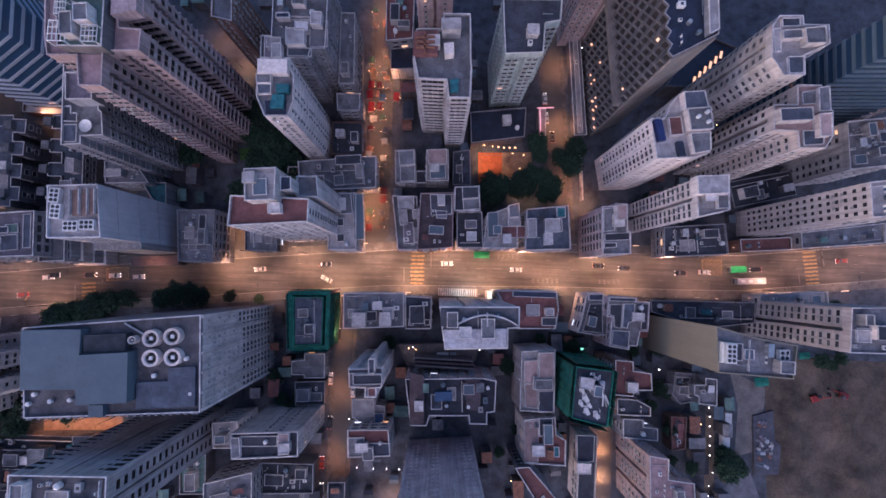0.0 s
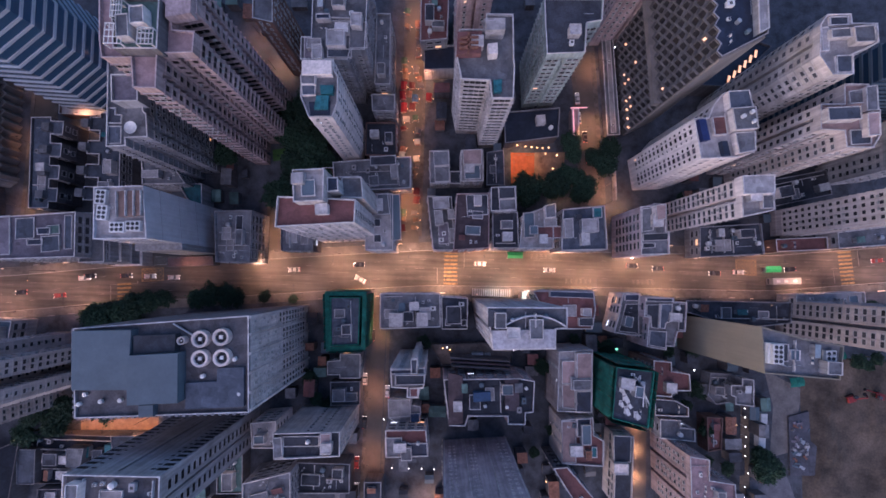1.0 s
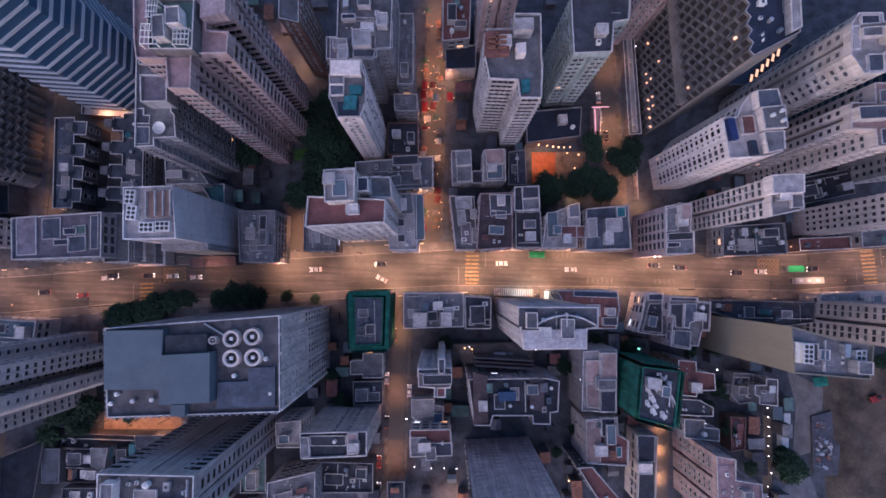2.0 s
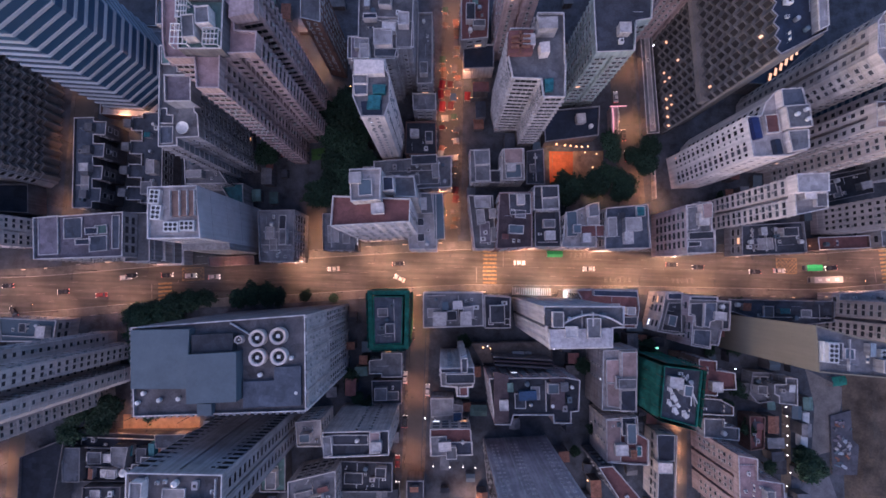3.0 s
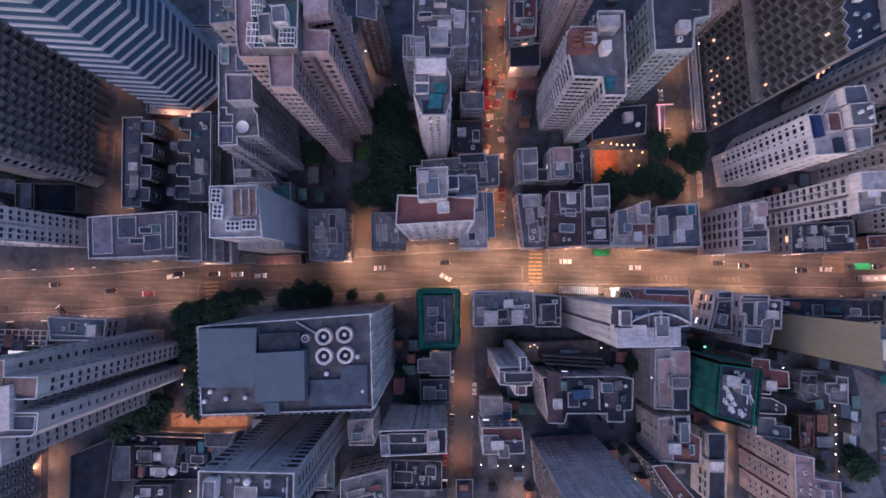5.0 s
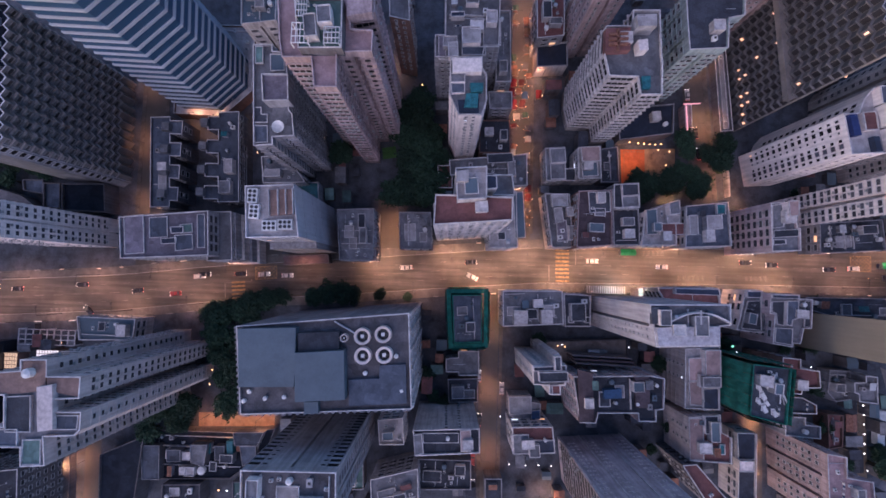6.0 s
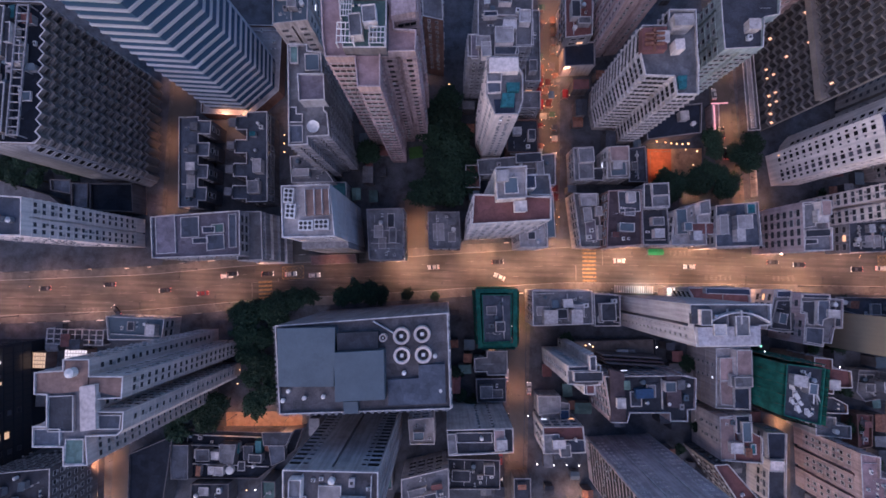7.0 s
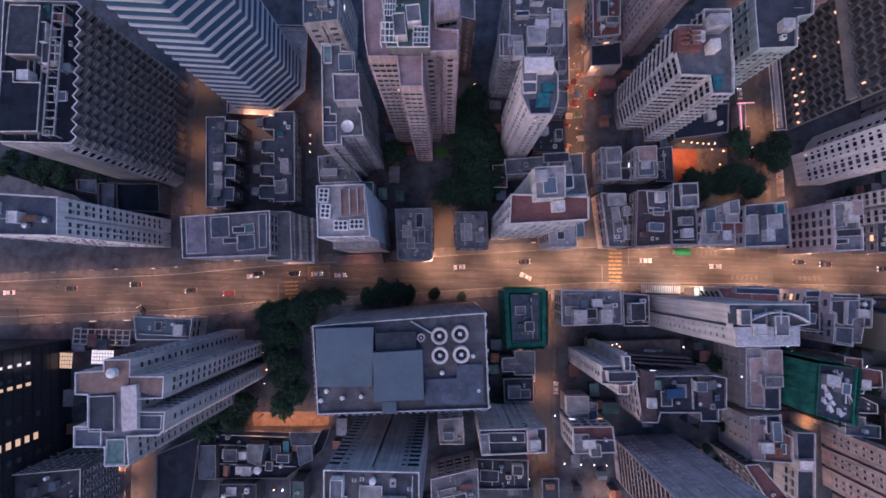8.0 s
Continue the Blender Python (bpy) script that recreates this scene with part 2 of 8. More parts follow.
def kept(key, make):
    if key not in MESHES:
        MESHES[key] = make()
    return MESHES[key]


def window_mesh(w, h, pane, frame=None):
    """A window unit in one piece: a proud frame round a set-back pane. y points out of the wall."""
    def make():
        bm = bmesh.new()
        f = 0.1

        def rect(gx, gz, y):
            return [bm.verts.new((x, y, z)) for x, z in ((-w / 2 - gx, -h / 2 - gz), (w / 2 + gx, -h / 2 - gz), (w / 2 + gx, h / 2 + gz), (-w / 2 - gx, h / 2 + gz))]

        loops = [rect(f, f, 0.0), rect(f, f, 0.15), rect(0, 0, 0.15), rect(0, 0, 0.02)]
        for p, q in zip(loops, loops[1:]):
            for i in range(4):
                bm.faces.new((p[i], p[(i + 1) % 4], q[(i + 1) % 4], q[i]))
        bm.faces.new(loops[-1]).material_index = 1
        bmesh.ops.recalc_face_normals(bm, faces=bm.faces)
        return mesh_of("window", bm, frame or FRAME, pane)
    return kept(("window", w, h, pane.name, frame and frame.name), make)


#        bay, storey, width, height of a window, share of lit ones, share with a cooler below
STYLES = {
    "res": (3.0, 2.9, 1.5, 1.2, 0.006, 0.45, ""),
    "wide": (2.2, 2.9, 1.7, 1.3, 0.006, 0.3, "ends"),
    "slim": (2.0, 2.9, 1.3, 1.0, 0.006, 0.35, ""),
    "small": (2.5, 2.9, 0.85, 1.05, 0.012, 0.35, ""),
    "pair": (2.2, 2.9, 1.1, 1.15, 0.006, 0.3, ""),
    "fine": (2.1, 2.9, 1.3, 1.2, 0.006, 0.25, ""),
    "deep": (2.0, 2.9, 1.6, 1.7, 0.006, 0.25, ""),
    "few": (2.2, 2.9, 0.8, 0.9, 0.01, 0.25, "few"),
    "ends": (2.3, 2.9, 1.7, 1.6, 0.01, 0.1, "ends"),
    "old": (3.3, 3.1, 2.3, 1.5, 0.02, 0.55, ""),
    "mill": (1.75, 3.0, 1.15, 1.5, 0.0, 0.5, ""),
    "office": (3.0, 3.5, 2.3, 1.9, 0.02, 0.0, ""),
    "dark": (2.8, 3.2, 1.9, 1.7, 0.03, 0.2, ""),
    # shade: near-black panes for the dark recesses under the ledges
    "ledge": (1.6, 2.9, 1.4, 1.9, 0.004, 0.3, "shade"),
    "stripe": (1.7, 2.9, 1.55, 1.9, 0.006, 0.25, "shade"),
    "glazed": (2.4, 3.6, 2.1, 2.9, 0.10, 0.0, ""),
}
# points under the camera's path; walls facing them get separate windows and coolers
CAMERA_TRACK = [(-77.0, 0.0), (-58.0, 0.0), (-40.0, 0.0), (-20.0, 0.0), (-2.0, 0.0)]
USED = [0]


def seen_from_camera(mx, my, nx, ny):
    return any((px - mx) * nx + (py - my) * ny > 0.5 for px, py in CAMERA_TRACK)


def facade(root, a, b, z0, z1, style, rng, spare, joined, coolers):
    bay, storey, w, h, lit, cool, where = STYLES[style]
    a, b = Vector(a), Vector(b)
    run = b - a
    length = run.length
    n, floors = int((length - 0.6) / bay), int((z1 - z0 - 0.8) / storey)
    if n < 1 or floors < 1:
        return 0
    e = run.normalized()
    out = Vector((e.y, -e.x))
    c = root.location
    mid = (a + b) / 2
    near = seen_from_camera(c.x + mid.x, c.y + mid.y, out.x, out.y)
    turn = math.degrees(math.atan2(out.y, out.x)) - 90
    made = 0
    gap = (length - n * bay) / 2 + bay / 2
    for k in range(floors):
        z = z1 - 0.5 - storey * (k + 0.5)
        for i in range(n):
            if where == "few" and i not in (n // 2, max(0, n // 2 - 2)) or where == "ends" and n > 2 and 1 <= i < n - 1:
                continue
            p = a + e * (gap + i * bay)
            m = pose(p.x, p.y, z, 0, 0, turn)
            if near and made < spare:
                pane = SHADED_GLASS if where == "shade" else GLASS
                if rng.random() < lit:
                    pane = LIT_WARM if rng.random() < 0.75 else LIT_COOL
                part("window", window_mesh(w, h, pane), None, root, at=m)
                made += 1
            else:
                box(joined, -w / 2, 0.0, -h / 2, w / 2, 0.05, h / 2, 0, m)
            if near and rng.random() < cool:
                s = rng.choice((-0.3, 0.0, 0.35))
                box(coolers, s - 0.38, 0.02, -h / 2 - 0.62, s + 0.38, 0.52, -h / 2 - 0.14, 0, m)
    return made


def shell(bm, lp, levels):
    """Walls in one piece, through rings at (height, distance out)."""
    n, rings = len(lp), []
    for z, o in levels:
        rings.append([bm.verts.new((x, y, z)) for x, y in (inset(lp, -o) if o else lp)])
    for p, q in zip(rings, rings[1:]):
        for i in range(n):
            bm.faces.new((p[i], p[(i + 1) % n], q[(i + 1) % n], q[i]))
    bm.faces.new(rings[-1])
    bm.faces.new(rings[0][::-1])


FOOTPRINTS = []


def columns(root, a, b, z0, z1, storey, spec, lit=0.0, seed=1):
    """Upright rows of windows on one wall; spec: share of the way along, width, height, pane, frame."""
    rng = random.Random(seed)
    c = root.location
    a, b = Vector(a), Vector(b)
    e = (b - a).normalized()
    turn = math.degrees(math.atan2(-e.x, e.y)) - 90
    for k, w, h, pane, rim in spec:
        p = a + (b - a) * k
        z = z1
        while z > z0:
            part("window", window_mesh(w, h, LIT_WARM if rng.random() < lit else pane, rim), None, root, at=pose(p.x - c.x, p.y - c.y, z, 0, 0, turn))
            z -= storey


def fluted(pts, pitch, w, d):
    """An outline with upright recesses cut into its long sides."""
    out = []
    for a, b in zip(pts, pts[1:] + pts[:1]):
        a, b = Vector(a), Vector(b)
        out.append(tuple(a))
        n = int((b - a).length / pitch)
        if n < 2:
            if (b - a).length < pitch:
                continue
            n = 2
        e = (b - a).normalized()
        inn = Vector((-e.y, e.x)) * d
        for i in range(1, n):
            p = a + (b - a) * i / n
            out += [tuple(p - e * w / 2), tuple(p - e * w / 2 + inn), tuple(p + e * w / 2 + inn), tuple(p + e * w / 2)]
    return out


def house(name, label, pts, h, wall, roof, style="res", seed=1, clutter=1.0, z0=0.0, root=None, parapet=1.1, most=None, band=0.14, category="building", coping=None, flute=None):
    """A building of one outline: walls with storey bands, windows, coolers, a roof behind a parapet, and what stands on the roof."""
    rng = random.Random(seed)
    pts = ccw(pts)
    if most is None:
        most = 20 if name == "tenement_block" else 110
    if root is None:
        cx, cy = sum(p[0] for p in pts) / len(pts), sum(p[1] for p in pts) / len(pts)
        root = thing(name, label, category, (round(cx, 1), round(cy, 1), 0))
    c = root.location
    lp = [(x - c.x, y - c.y) for x, y in pts]
    deck = h - parapet
    whole = lp
    if flute:
        lp = fluted(lp, *flute)
    FOOTPRINTS.append(pts)
    levels = [(z0, 0.0)]
    if band and style in STYLES:
        storey = STYLES[style][1]
        marks = []
        z = h - 0.5 - storey
        while z > z0 + 2.5:
            marks.append(z)
            z -= storey
        for z in marks[::-1]:
            levels += [(z - 0.1, 0.0), (z - 0.1, band), (z + 0.1, band), (z + 0.1, 0.0)]
    if flute:
        levels = [q for q in levels if q[0] < h - 3.0] + [(h - 2.6, 0.0)]
    else:
        levels.append((deck, 0.0))
    bm = bmesh.new()
    shell(bm, lp, levels)
    part("wall", bm, wall, root)
    if flute:
        bm = bmesh.new()
        prism(bm, whole, h - 2.6, deck)
        part("top_storey", bm, wall, root)
    body, lp = lp, whole
    bm = bmesh.new()
    prism(bm, inset(lp, 0.27), deck, deck + 0.06)
    part("roof", bm, roof, root)
    bm = bmesh.new()
    ring(bm, lp, 0.26, deck, h - 0.08)
    ring(bm, inset(lp, -0.05), 0.33, h - 0.08, h)
    for f in bm.faces:
        f.material_index = int(f.calc_center_median().z > h - 0.085)
    part("parapet", bm, (wall, coping or COPING), root)
    if style in STYLES:
        joined, coolers, made = bmesh.new(), bmesh.new(), 0
        for a, b in zip(body, body[1:] + body[:1]):
            made += facade(root, a, b, z0 + 3.2 if z0 < 1 else z0, h - (2.4 if flute else 0), style, rng, most - made, joined, coolers)
        USED[0] += made
        if joined.verts:
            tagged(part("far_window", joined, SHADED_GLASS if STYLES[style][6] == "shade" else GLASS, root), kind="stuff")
        else:
            joined.free()
        if coolers.verts:
            tagged(part("air_conditioner", coolers, COOLER_GREY, root), kind="stuff")
        else:
            coolers.free()
    if clutter:
        roof_things(root, inset(whole, 1.0), deck + 0.06, rng, clutter)
    return root


def rimmed(root, name, pts, z0, z1, wall, top, label="", rim=0.18, edge=None):
    """A raised block on a roof: walls, its own covering and a pale rim, in one piece."""
    c = root.location
    lp = [(x - c.x, y - c.y) for x, y in ccw(pts)]
    bm = bmesh.new()
    shell(bm, lp, [(z0, 0.0), (z1 - 0.02, 0.0), (z1 - 0.02, 0.05), (z1 + 0.3, 0.05), (z1 + 0.3, -rim), (z1, -rim)])
    for f in bm.faces:
        z = f.calc_center_median().z
        f.normal_update()
        f.material_index = 2 if abs(z - z1) < 0.004 and abs(f.normal.z) > 0.5 and len(f.verts) == len(lp) else 1 if z > z1 - 0.03 else 0
    return part(name, bm, (wall, edge or COPING, top), root, label)


# ---- what stands on roofs ----
def stair_mesh(w, d, h, skin, top):
    """A roof house in one piece, with a raised rim round its top."""
    def make():
        bm = bmesh.new()
        sq = [(-w / 2, -d / 2), (w / 2, -d / 2), (w / 2, d / 2), (-w / 2, d / 2)]
        shell(bm, sq, [(0, 0), (h - 0.15, 0), (h - 0.15, 0.1), (h + 0.2, 0.1), (h + 0.2, -0.1), (h, -0.1)])
        for f in bm.faces:
            z = f.calc_center_median().z
            f.material_index = 0 if z < h - 0.16 else 2 if abs(z - h) < 0.01 and abs(f.normal.z) > 0.5 else 1
        return mesh_of("stair_house", bm, skin, COPING, top)
    return kept(("stair", w, d, h, skin.name, top.name), make)


def tank_mesh(r, h, skin):
    def make():
        bm = bmesh.new()
        tube(bm, r, 0.3, h, 14)
        tube(bm, r * 0.98, h, h + r * 0.25, 14, r1=r * 0.3)
        tube(bm, r * 0.22, h + r * 0.25, h + r * 0.33, 8)
        for i in range(4):
            box(bm, -0.08, -0.08, 0, 0.08, 0.08, 0.32, 1, pose(r * 0.6 * math.cos(1.57 * i), r * 0.6 * math.sin(1.57 * i), 0))
        return mesh_of("water_tank", bm, skin, DARK_METAL)
    return kept(("tank", r, h, skin.name), make)


def square_tank_mesh(w, d, h, skin):
    def make():
        bm = bmesh.new()
        box(bm, -w / 2, -d / 2, 0.25, w / 2, d / 2, h)
        box(bm, -w / 2 - 0.06, -d / 2 - 0.06, h, w / 2 + 0.06, d / 2 + 0.06, h + 0.1)
        box(bm, -0.35, -0.35, h + 0.1, 0.35, 0.35, h + 0.2, 1)
        for x in (-w / 2 + 0.15, w / 2 - 0.15):
            box(bm, x - 0.12, -d / 2, 0, x + 0.12, d / 2, 0.25, 1)
        return mesh_of("water_tank", bm, skin, DARK_METAL)
    return kept(("stank", w, d, h, skin.name), make)


def condenser_mesh(w=1.1, d=0.9, h=0.9):
    def make():
        bm = bmesh.new()
        box(bm, -w / 2, -d / 2, 0.1, w / 2, d / 2, h)
        tube(bm, min(w, d) * 0.42, h, h + 0.06, 12, 1)
        tube(bm, 0.1, h + 0.06, h + 0.1, 8, 0)
        for x in (-w / 2 + 0.1, w / 2 - 0.1):
            box(bm, x - 0.05, -d / 2, 0, x + 0.05, d / 2, 0.1, 1)
        return mesh_of("condenser", bm, WHITE_METAL, DARK_METAL)
    return kept(("cond", w, d, h), make)


def pipe_mesh(length):
    def make():
        bm = bmesh.new()
        m = pose(0, 0, 0.22, 0, 90, 0)
        tube(bm, 0.09, -length / 2, length / 2, 8, 0, m)
        for k in range(int(length / 1.5) + 1):
            x = -length / 2 + 0.2 + k * 1.5
            if x < length / 2:
                box(bm, x - 0.07, -0.12, 0, x + 0.07, 0.12, 0.15, 1)
        return mesh_of("pipe", bm, METAL, DARK_METAL)
    return kept(("pipe", length), make)


def shed_mesh(w, d, skin):
    """A lean-to of ridged sheet on a low wall."""
    def make():
        bm = bmesh.new()
        box(bm, -w / 2, -d / 2, 0, w / 2, d / 2, 1.9, 1)
        n = max(4, int(w / 0.45)) * 2
        rows = [[bm.verts.new((-w / 2 - 0.15 + (w + 0.3) * i / n, y, z + 0.08 * (i % 2))) for i in range(n + 1)] for y, z in ((-d / 2 - 0.2, 1.92), (d / 2 + 0.2, 2.35))]
        for i in range(n):
            bm.faces.new((rows[0][i], rows[0][i + 1], rows[1][i + 1], rows[1][i]))
        return mesh_of("rooftop_shed", bm, skin, WALL_GREY)
    return kept(("shed", w, d, skin.name), make)


def mast_mesh(h):
    def make():
        bm = bmesh.new()
        tube(bm, 0.05, 0, h, 6)
        for k in range(5):
            box(bm, -0.5 + 0.06 * k, -0.02, h - 0.2 - 0.25 * k, 0.5 - 0.06 * k, 0.02, h - 0.16 - 0.25 * k)
        box(bm, -0.25, -0.25, 0, 0.25, 0.25, 0.12)
        return mesh_of("aerial", bm, METAL)
    return kept(("mast", h), make)


def line_mesh(w):
    """A drying rack hung with a few cloths."""
    def make():
        bm = bmesh.new()
        for x in (-w / 2, w / 2):
            box(bm, x - 0.04, -0.04, 0, x + 0.04, 0.04, 1.9)
        box(bm, -w / 2, -0.02, 1.84, w / 2, 0.02, 1.88)
        x, k = -w / 2 + 0.2, 0
        while x < w / 2 - 0.7:
            box(bm, x, -0.03, 0.9 + 0.2 * (k % 2), x + 0.6, 0.03, 1.86, 1 + k % 2)
            x, k = x + 0.75, k + 1
        return mesh_of("drying_rack", bm, METAL, WHITE_METAL, TARP_BLUE)
    return kept(("line", w), make)


def roof_things(root, pts, z, rng, density):
    xs, ys = [p[0] for p in pts], [p[1] for p in pts]
    size = abs(area(pts))
    a, b = max(zip(pts, pts[1:] + pts[:1]), key=lambda q: (q[1][0] - q[0][0]) ** 2 + (q[1][1] - q[0][1]) ** 2)
    ang = math.atan2(b[1] - a[1], b[0] - a[0])
    axis = math.degrees(ang)
    ux, uy = Vector((math.cos(ang), math.sin(ang))), Vector((-math.sin(ang), math.cos(ang)))
    taken = []
    tops = (ROOF_GREY, ROOF_GREY, ROOF_GREY, ROOF_DARK, ROOF_DARK, ROOF_PALE, ROOF_PALE, ROOF_BLUE)

    def put(name, mesh, r):
        for _ in range(14):
            x, y = rng.uniform(min(xs), max(xs)), rng.uniform(min(ys), max(ys))
            if all(inside(pts, x + r * dx, y + r * dy) for dx, dy in ((1, 0), (-1, 0), (0, 1), (0, -1))) and all((x - p) ** 2 + (y - q) ** 2 > (r + k) ** 2 for p, q, k in taken):
                taken.append((x, y, r))
                return part(name, mesh, None, root, at=pose(x, y, z, 0, 0, axis + rng.choice((0, 90, 180, 270))))

    # raised decks with a rim, in their own covering
    for _ in range(min(4, int(size / 70 * min(1.5, density)) + (1 if size > 40 and density > 0.25 else 0))):
        for _ in range(20):
            w, d, h = rng.uniform(2.5, 7.0), rng.uniform(2.5, 5.5), rng.choice((0.35, 0.6, 2.4, 2.8, 3.2))
            o = Vector((rng.uniform(min(xs), max(xs)), rng.uniform(min(ys), max(ys))))
            cs = [o + ux * sx * w / 2 + uy * sy * d / 2 for sx, sy in ((-1, -1), (1, -1), (1, 1), (-1, 1))]
            r = min(w, d) / 2 + 0.4
            if all(inside(pts, q.x, q.y) for q in cs) and all((o.x - p) ** 2 + (o.y - q) ** 2 > (r + k) ** 2 for p, q, k in taken):
                taken.append((o.x, o.y, max(w, d) * 0.5))
                cs = [tuple(q) for q in cs]
                bm = bmesh.new()
                prism(bm, cs, z, z + h)
                ring(bm, cs, 0.2, z + h, z + h + 0.3)
                for f in bm.faces:
                    f.material_index = 1 if f.calc_center_median().z > z + h + 0.01 else 0
                    if abs(f.calc_center_median().z - z - h) < 0.005 and len(f.verts) == 4 and f.calc_area() > 4:
                        f.material_index = 2
                part("roof_house" if h > 1 else "roof_deck", bm, (rng.choice((WALL_PALE, WALL_GREY, WALL_WHITE)), COPING, rng.choice(tops)), root)
                break
    # party walls across the roof
    for _ in range(min(3, int(size / 80 * density))):
        o = Vector((rng.uniform(min(xs), max(xs)), rng.uniform(min(ys), max(ys))))
        if not inside(pts, o.x, o.y):
            continue
        e = rng.choice((ux, uy))
        n = Vector((-e.y, e.x)) * 0.11
        k0 = k1 = 0.0
        while k0 < 25 and inside(pts, *(o - e * (k0 + 0.3))):
            k0 += 0.3
        while k1 < 25 and inside(pts, *(o + e * (k1 + 0.3))):
            k1 += 0.3
        if k0 + k1 > 3:
            p, q = o - e * k0, o + e * k1
            bm = bmesh.new()
            prism(bm, [tuple(p - n), tuple(q - n), tuple(q + n), tuple(p + n)], z, z + rng.choice((0.5, 0.9, 1.1)))
            part("party_wall", bm, COPING, root)
    if size > 60:
        put("stair_house", stair_mesh(rng.choice((2.8, 3.4)), rng.choice((3.2, 4.2)), 2.7, rng.choice((WALL_PALE, WALL_GREY, WALL_WHITE)), rng.choice((ROOF_GREY, ROOF_DARK, ROOF_PALE))), 2.2)
    n = min(20, int(size / 15 * density))
    for _ in range(n):
        k = rng.random()
        if k < 0.18:
            put("water_tank", tank_mesh(rng.choice((0.6, 0.85)), 1.6, rng.choice((METAL, WHITE_METAL, ROOF_BLUE))), 0.9)
        elif k < 0.28:
            put("water_tank", square_tank_mesh(rng.choice((1.3, 1.9)), 1.4, 1.4, rng.choice((WHITE_METAL, ROOF_PALE, ROOF_BLUE))), 1.1)
        elif k < 0.50:
            put("condenser", condenser_mesh(rng.choice((0.9, 1.3)), 0.8, 0.8), 0.7)
        elif k < 0.64:
            put("pipe", pipe_mesh(rng.choice((3.0, 4.5, 6.0))), 1.5)
        elif k < 0.84:
            put("rooftop_shed", shed_mesh(rng.choice((2.0, 2.8, 3.6)), rng.choice((1.6, 2.4)), rng.choice((RUST, METAL, ROOF_GREEN, ROOF_RED, ROOF_DARK, ROOF_GREY, ROOF_GREY, ROOF_DARK, TARP_TEAL, ROOF_BLUE))), 1.6)
        elif k < 0.94:
            put("drying_rack", line_mesh(2.6), 1.2)
        else:
            put("aerial", mast_mesh(3.0), 0.4)


# ---- trees, lamps, cars ----
def crown_mesh(k):
    def make():
        rng = random.Random(40 + k)
        bm = bmesh.new()
        for _ in range(110):
            while True:
                d = Vector((rng.uniform(-1, 1), rng.uniform(-1, 1), rng.uniform(-0.7, 1)))
                if 0.3 < d.length < 1:
                    break
            lump = 0.75 + 0.45 * noise.noise(d * 1.7 + Vector((k * 7, 0, 0)))
            c = Vector((d.x * 3.4 * lump, d.y * 3.4 * lump, 5.0 + d.z * 2.0 * lump))
            for _ in range(24):
                o = c + Vector((rng.gauss(0, 0.42), rng.gauss(0, 0.42), rng.gauss(0, 0.32)))
                s = rng.uniform(0.2, 0.42)
                q = Euler((rng.uniform(-0.9, 0.9), rng.uniform(-0.9, 0.9), rng.uniform(0, 6.3))).to_matrix()
                bm.faces.new([bm.verts.new(o + q @ Vector(v)) for v in ((-s, 0, 0), (0, -s * 0.6, 0.04), (s, 0, 0), (0, s * 0.6, 0.04))])
        return mesh_of("crown", bm, LEAF)
    return kept(("crown", k), make)


def trunk_mesh(k):
    def make():
        rng = random.Random(k)
        bm = bmesh.new()
        tube(bm, 0.28, 0, 2.6, 8, r1=0.2)
        for i in range(6):
            m = pose(0, 0, 2.4, rng.uniform(25, 55), 0, 60 * i + rng.uniform(-15, 15))
            tube(bm, 0.13, 0, 3.0, 6, 0, m, r1=0.03)
        return mesh_of("trunk", bm, BARK)
    return kept(("trunk", k), make)


def tree(x, y, s, k, group="street trees", z=0.0):
    t = thing("tree", "broad dark green leafy tree beside the street" if group == "street trees" else "dense dark green tree in a shaded yard", "tree", pose(x, y, z, 0, 0, 71 * k) @ Matrix.Diagonal((s, s, s, 1)), group)
    part("trunk", trunk_mesh(k % 4), None, t)
    part("crown", crown_mesh(k % 4), None, t)
    return t


SODIUM = bpy.data.lights.new("sodium_bulb", "SPOT")
SODIUM.energy, SODIUM.color, SODIUM.spot_size, SODIUM.spot_blend, SODIUM.shadow_soft_size = 11700, (1.0, 0.565, 0.285), radians(138), 1.0, 0.25
DIM = bpy.data.lights.new("dim_sodium_bulb", "SPOT")
DIM.energy, DIM.color, DIM.spot_size, DIM.spot_blend, DIM.shadow_soft_size = 5600, (1.0, 0.55, 0.30), radians(138), 1.0, 0.25
SMALL = bpy.data.lights.new("lane_bulb", "SPOT")
SMALL.energy, SMALL.color, SMALL.spot_size, SMALL.spot_blend, SMALL.shadow_soft_size = 3600, (1.0, 0.51, 0.23), radians(145), 1.0, 0.2

WEAK = bpy.data.lights.new("weak_bulb", "SPOT")
WEAK.energy, WEAK.color, WEAK.spot_size, WEAK.spot_blend, WEAK.shadow_soft_size = 2400, (1.0, 0.475, 0.20), radians(135), 1.0, 0.2

LOW = bpy.data.lights.new("low_bulb", "SPOT")
LOW.energy, LOW.color, LOW.spot_size, LOW.spot_blend, LOW.shadow_soft_size = 700, (1.0, 0.5, 0.22), radians(130), 1.0, 0.2


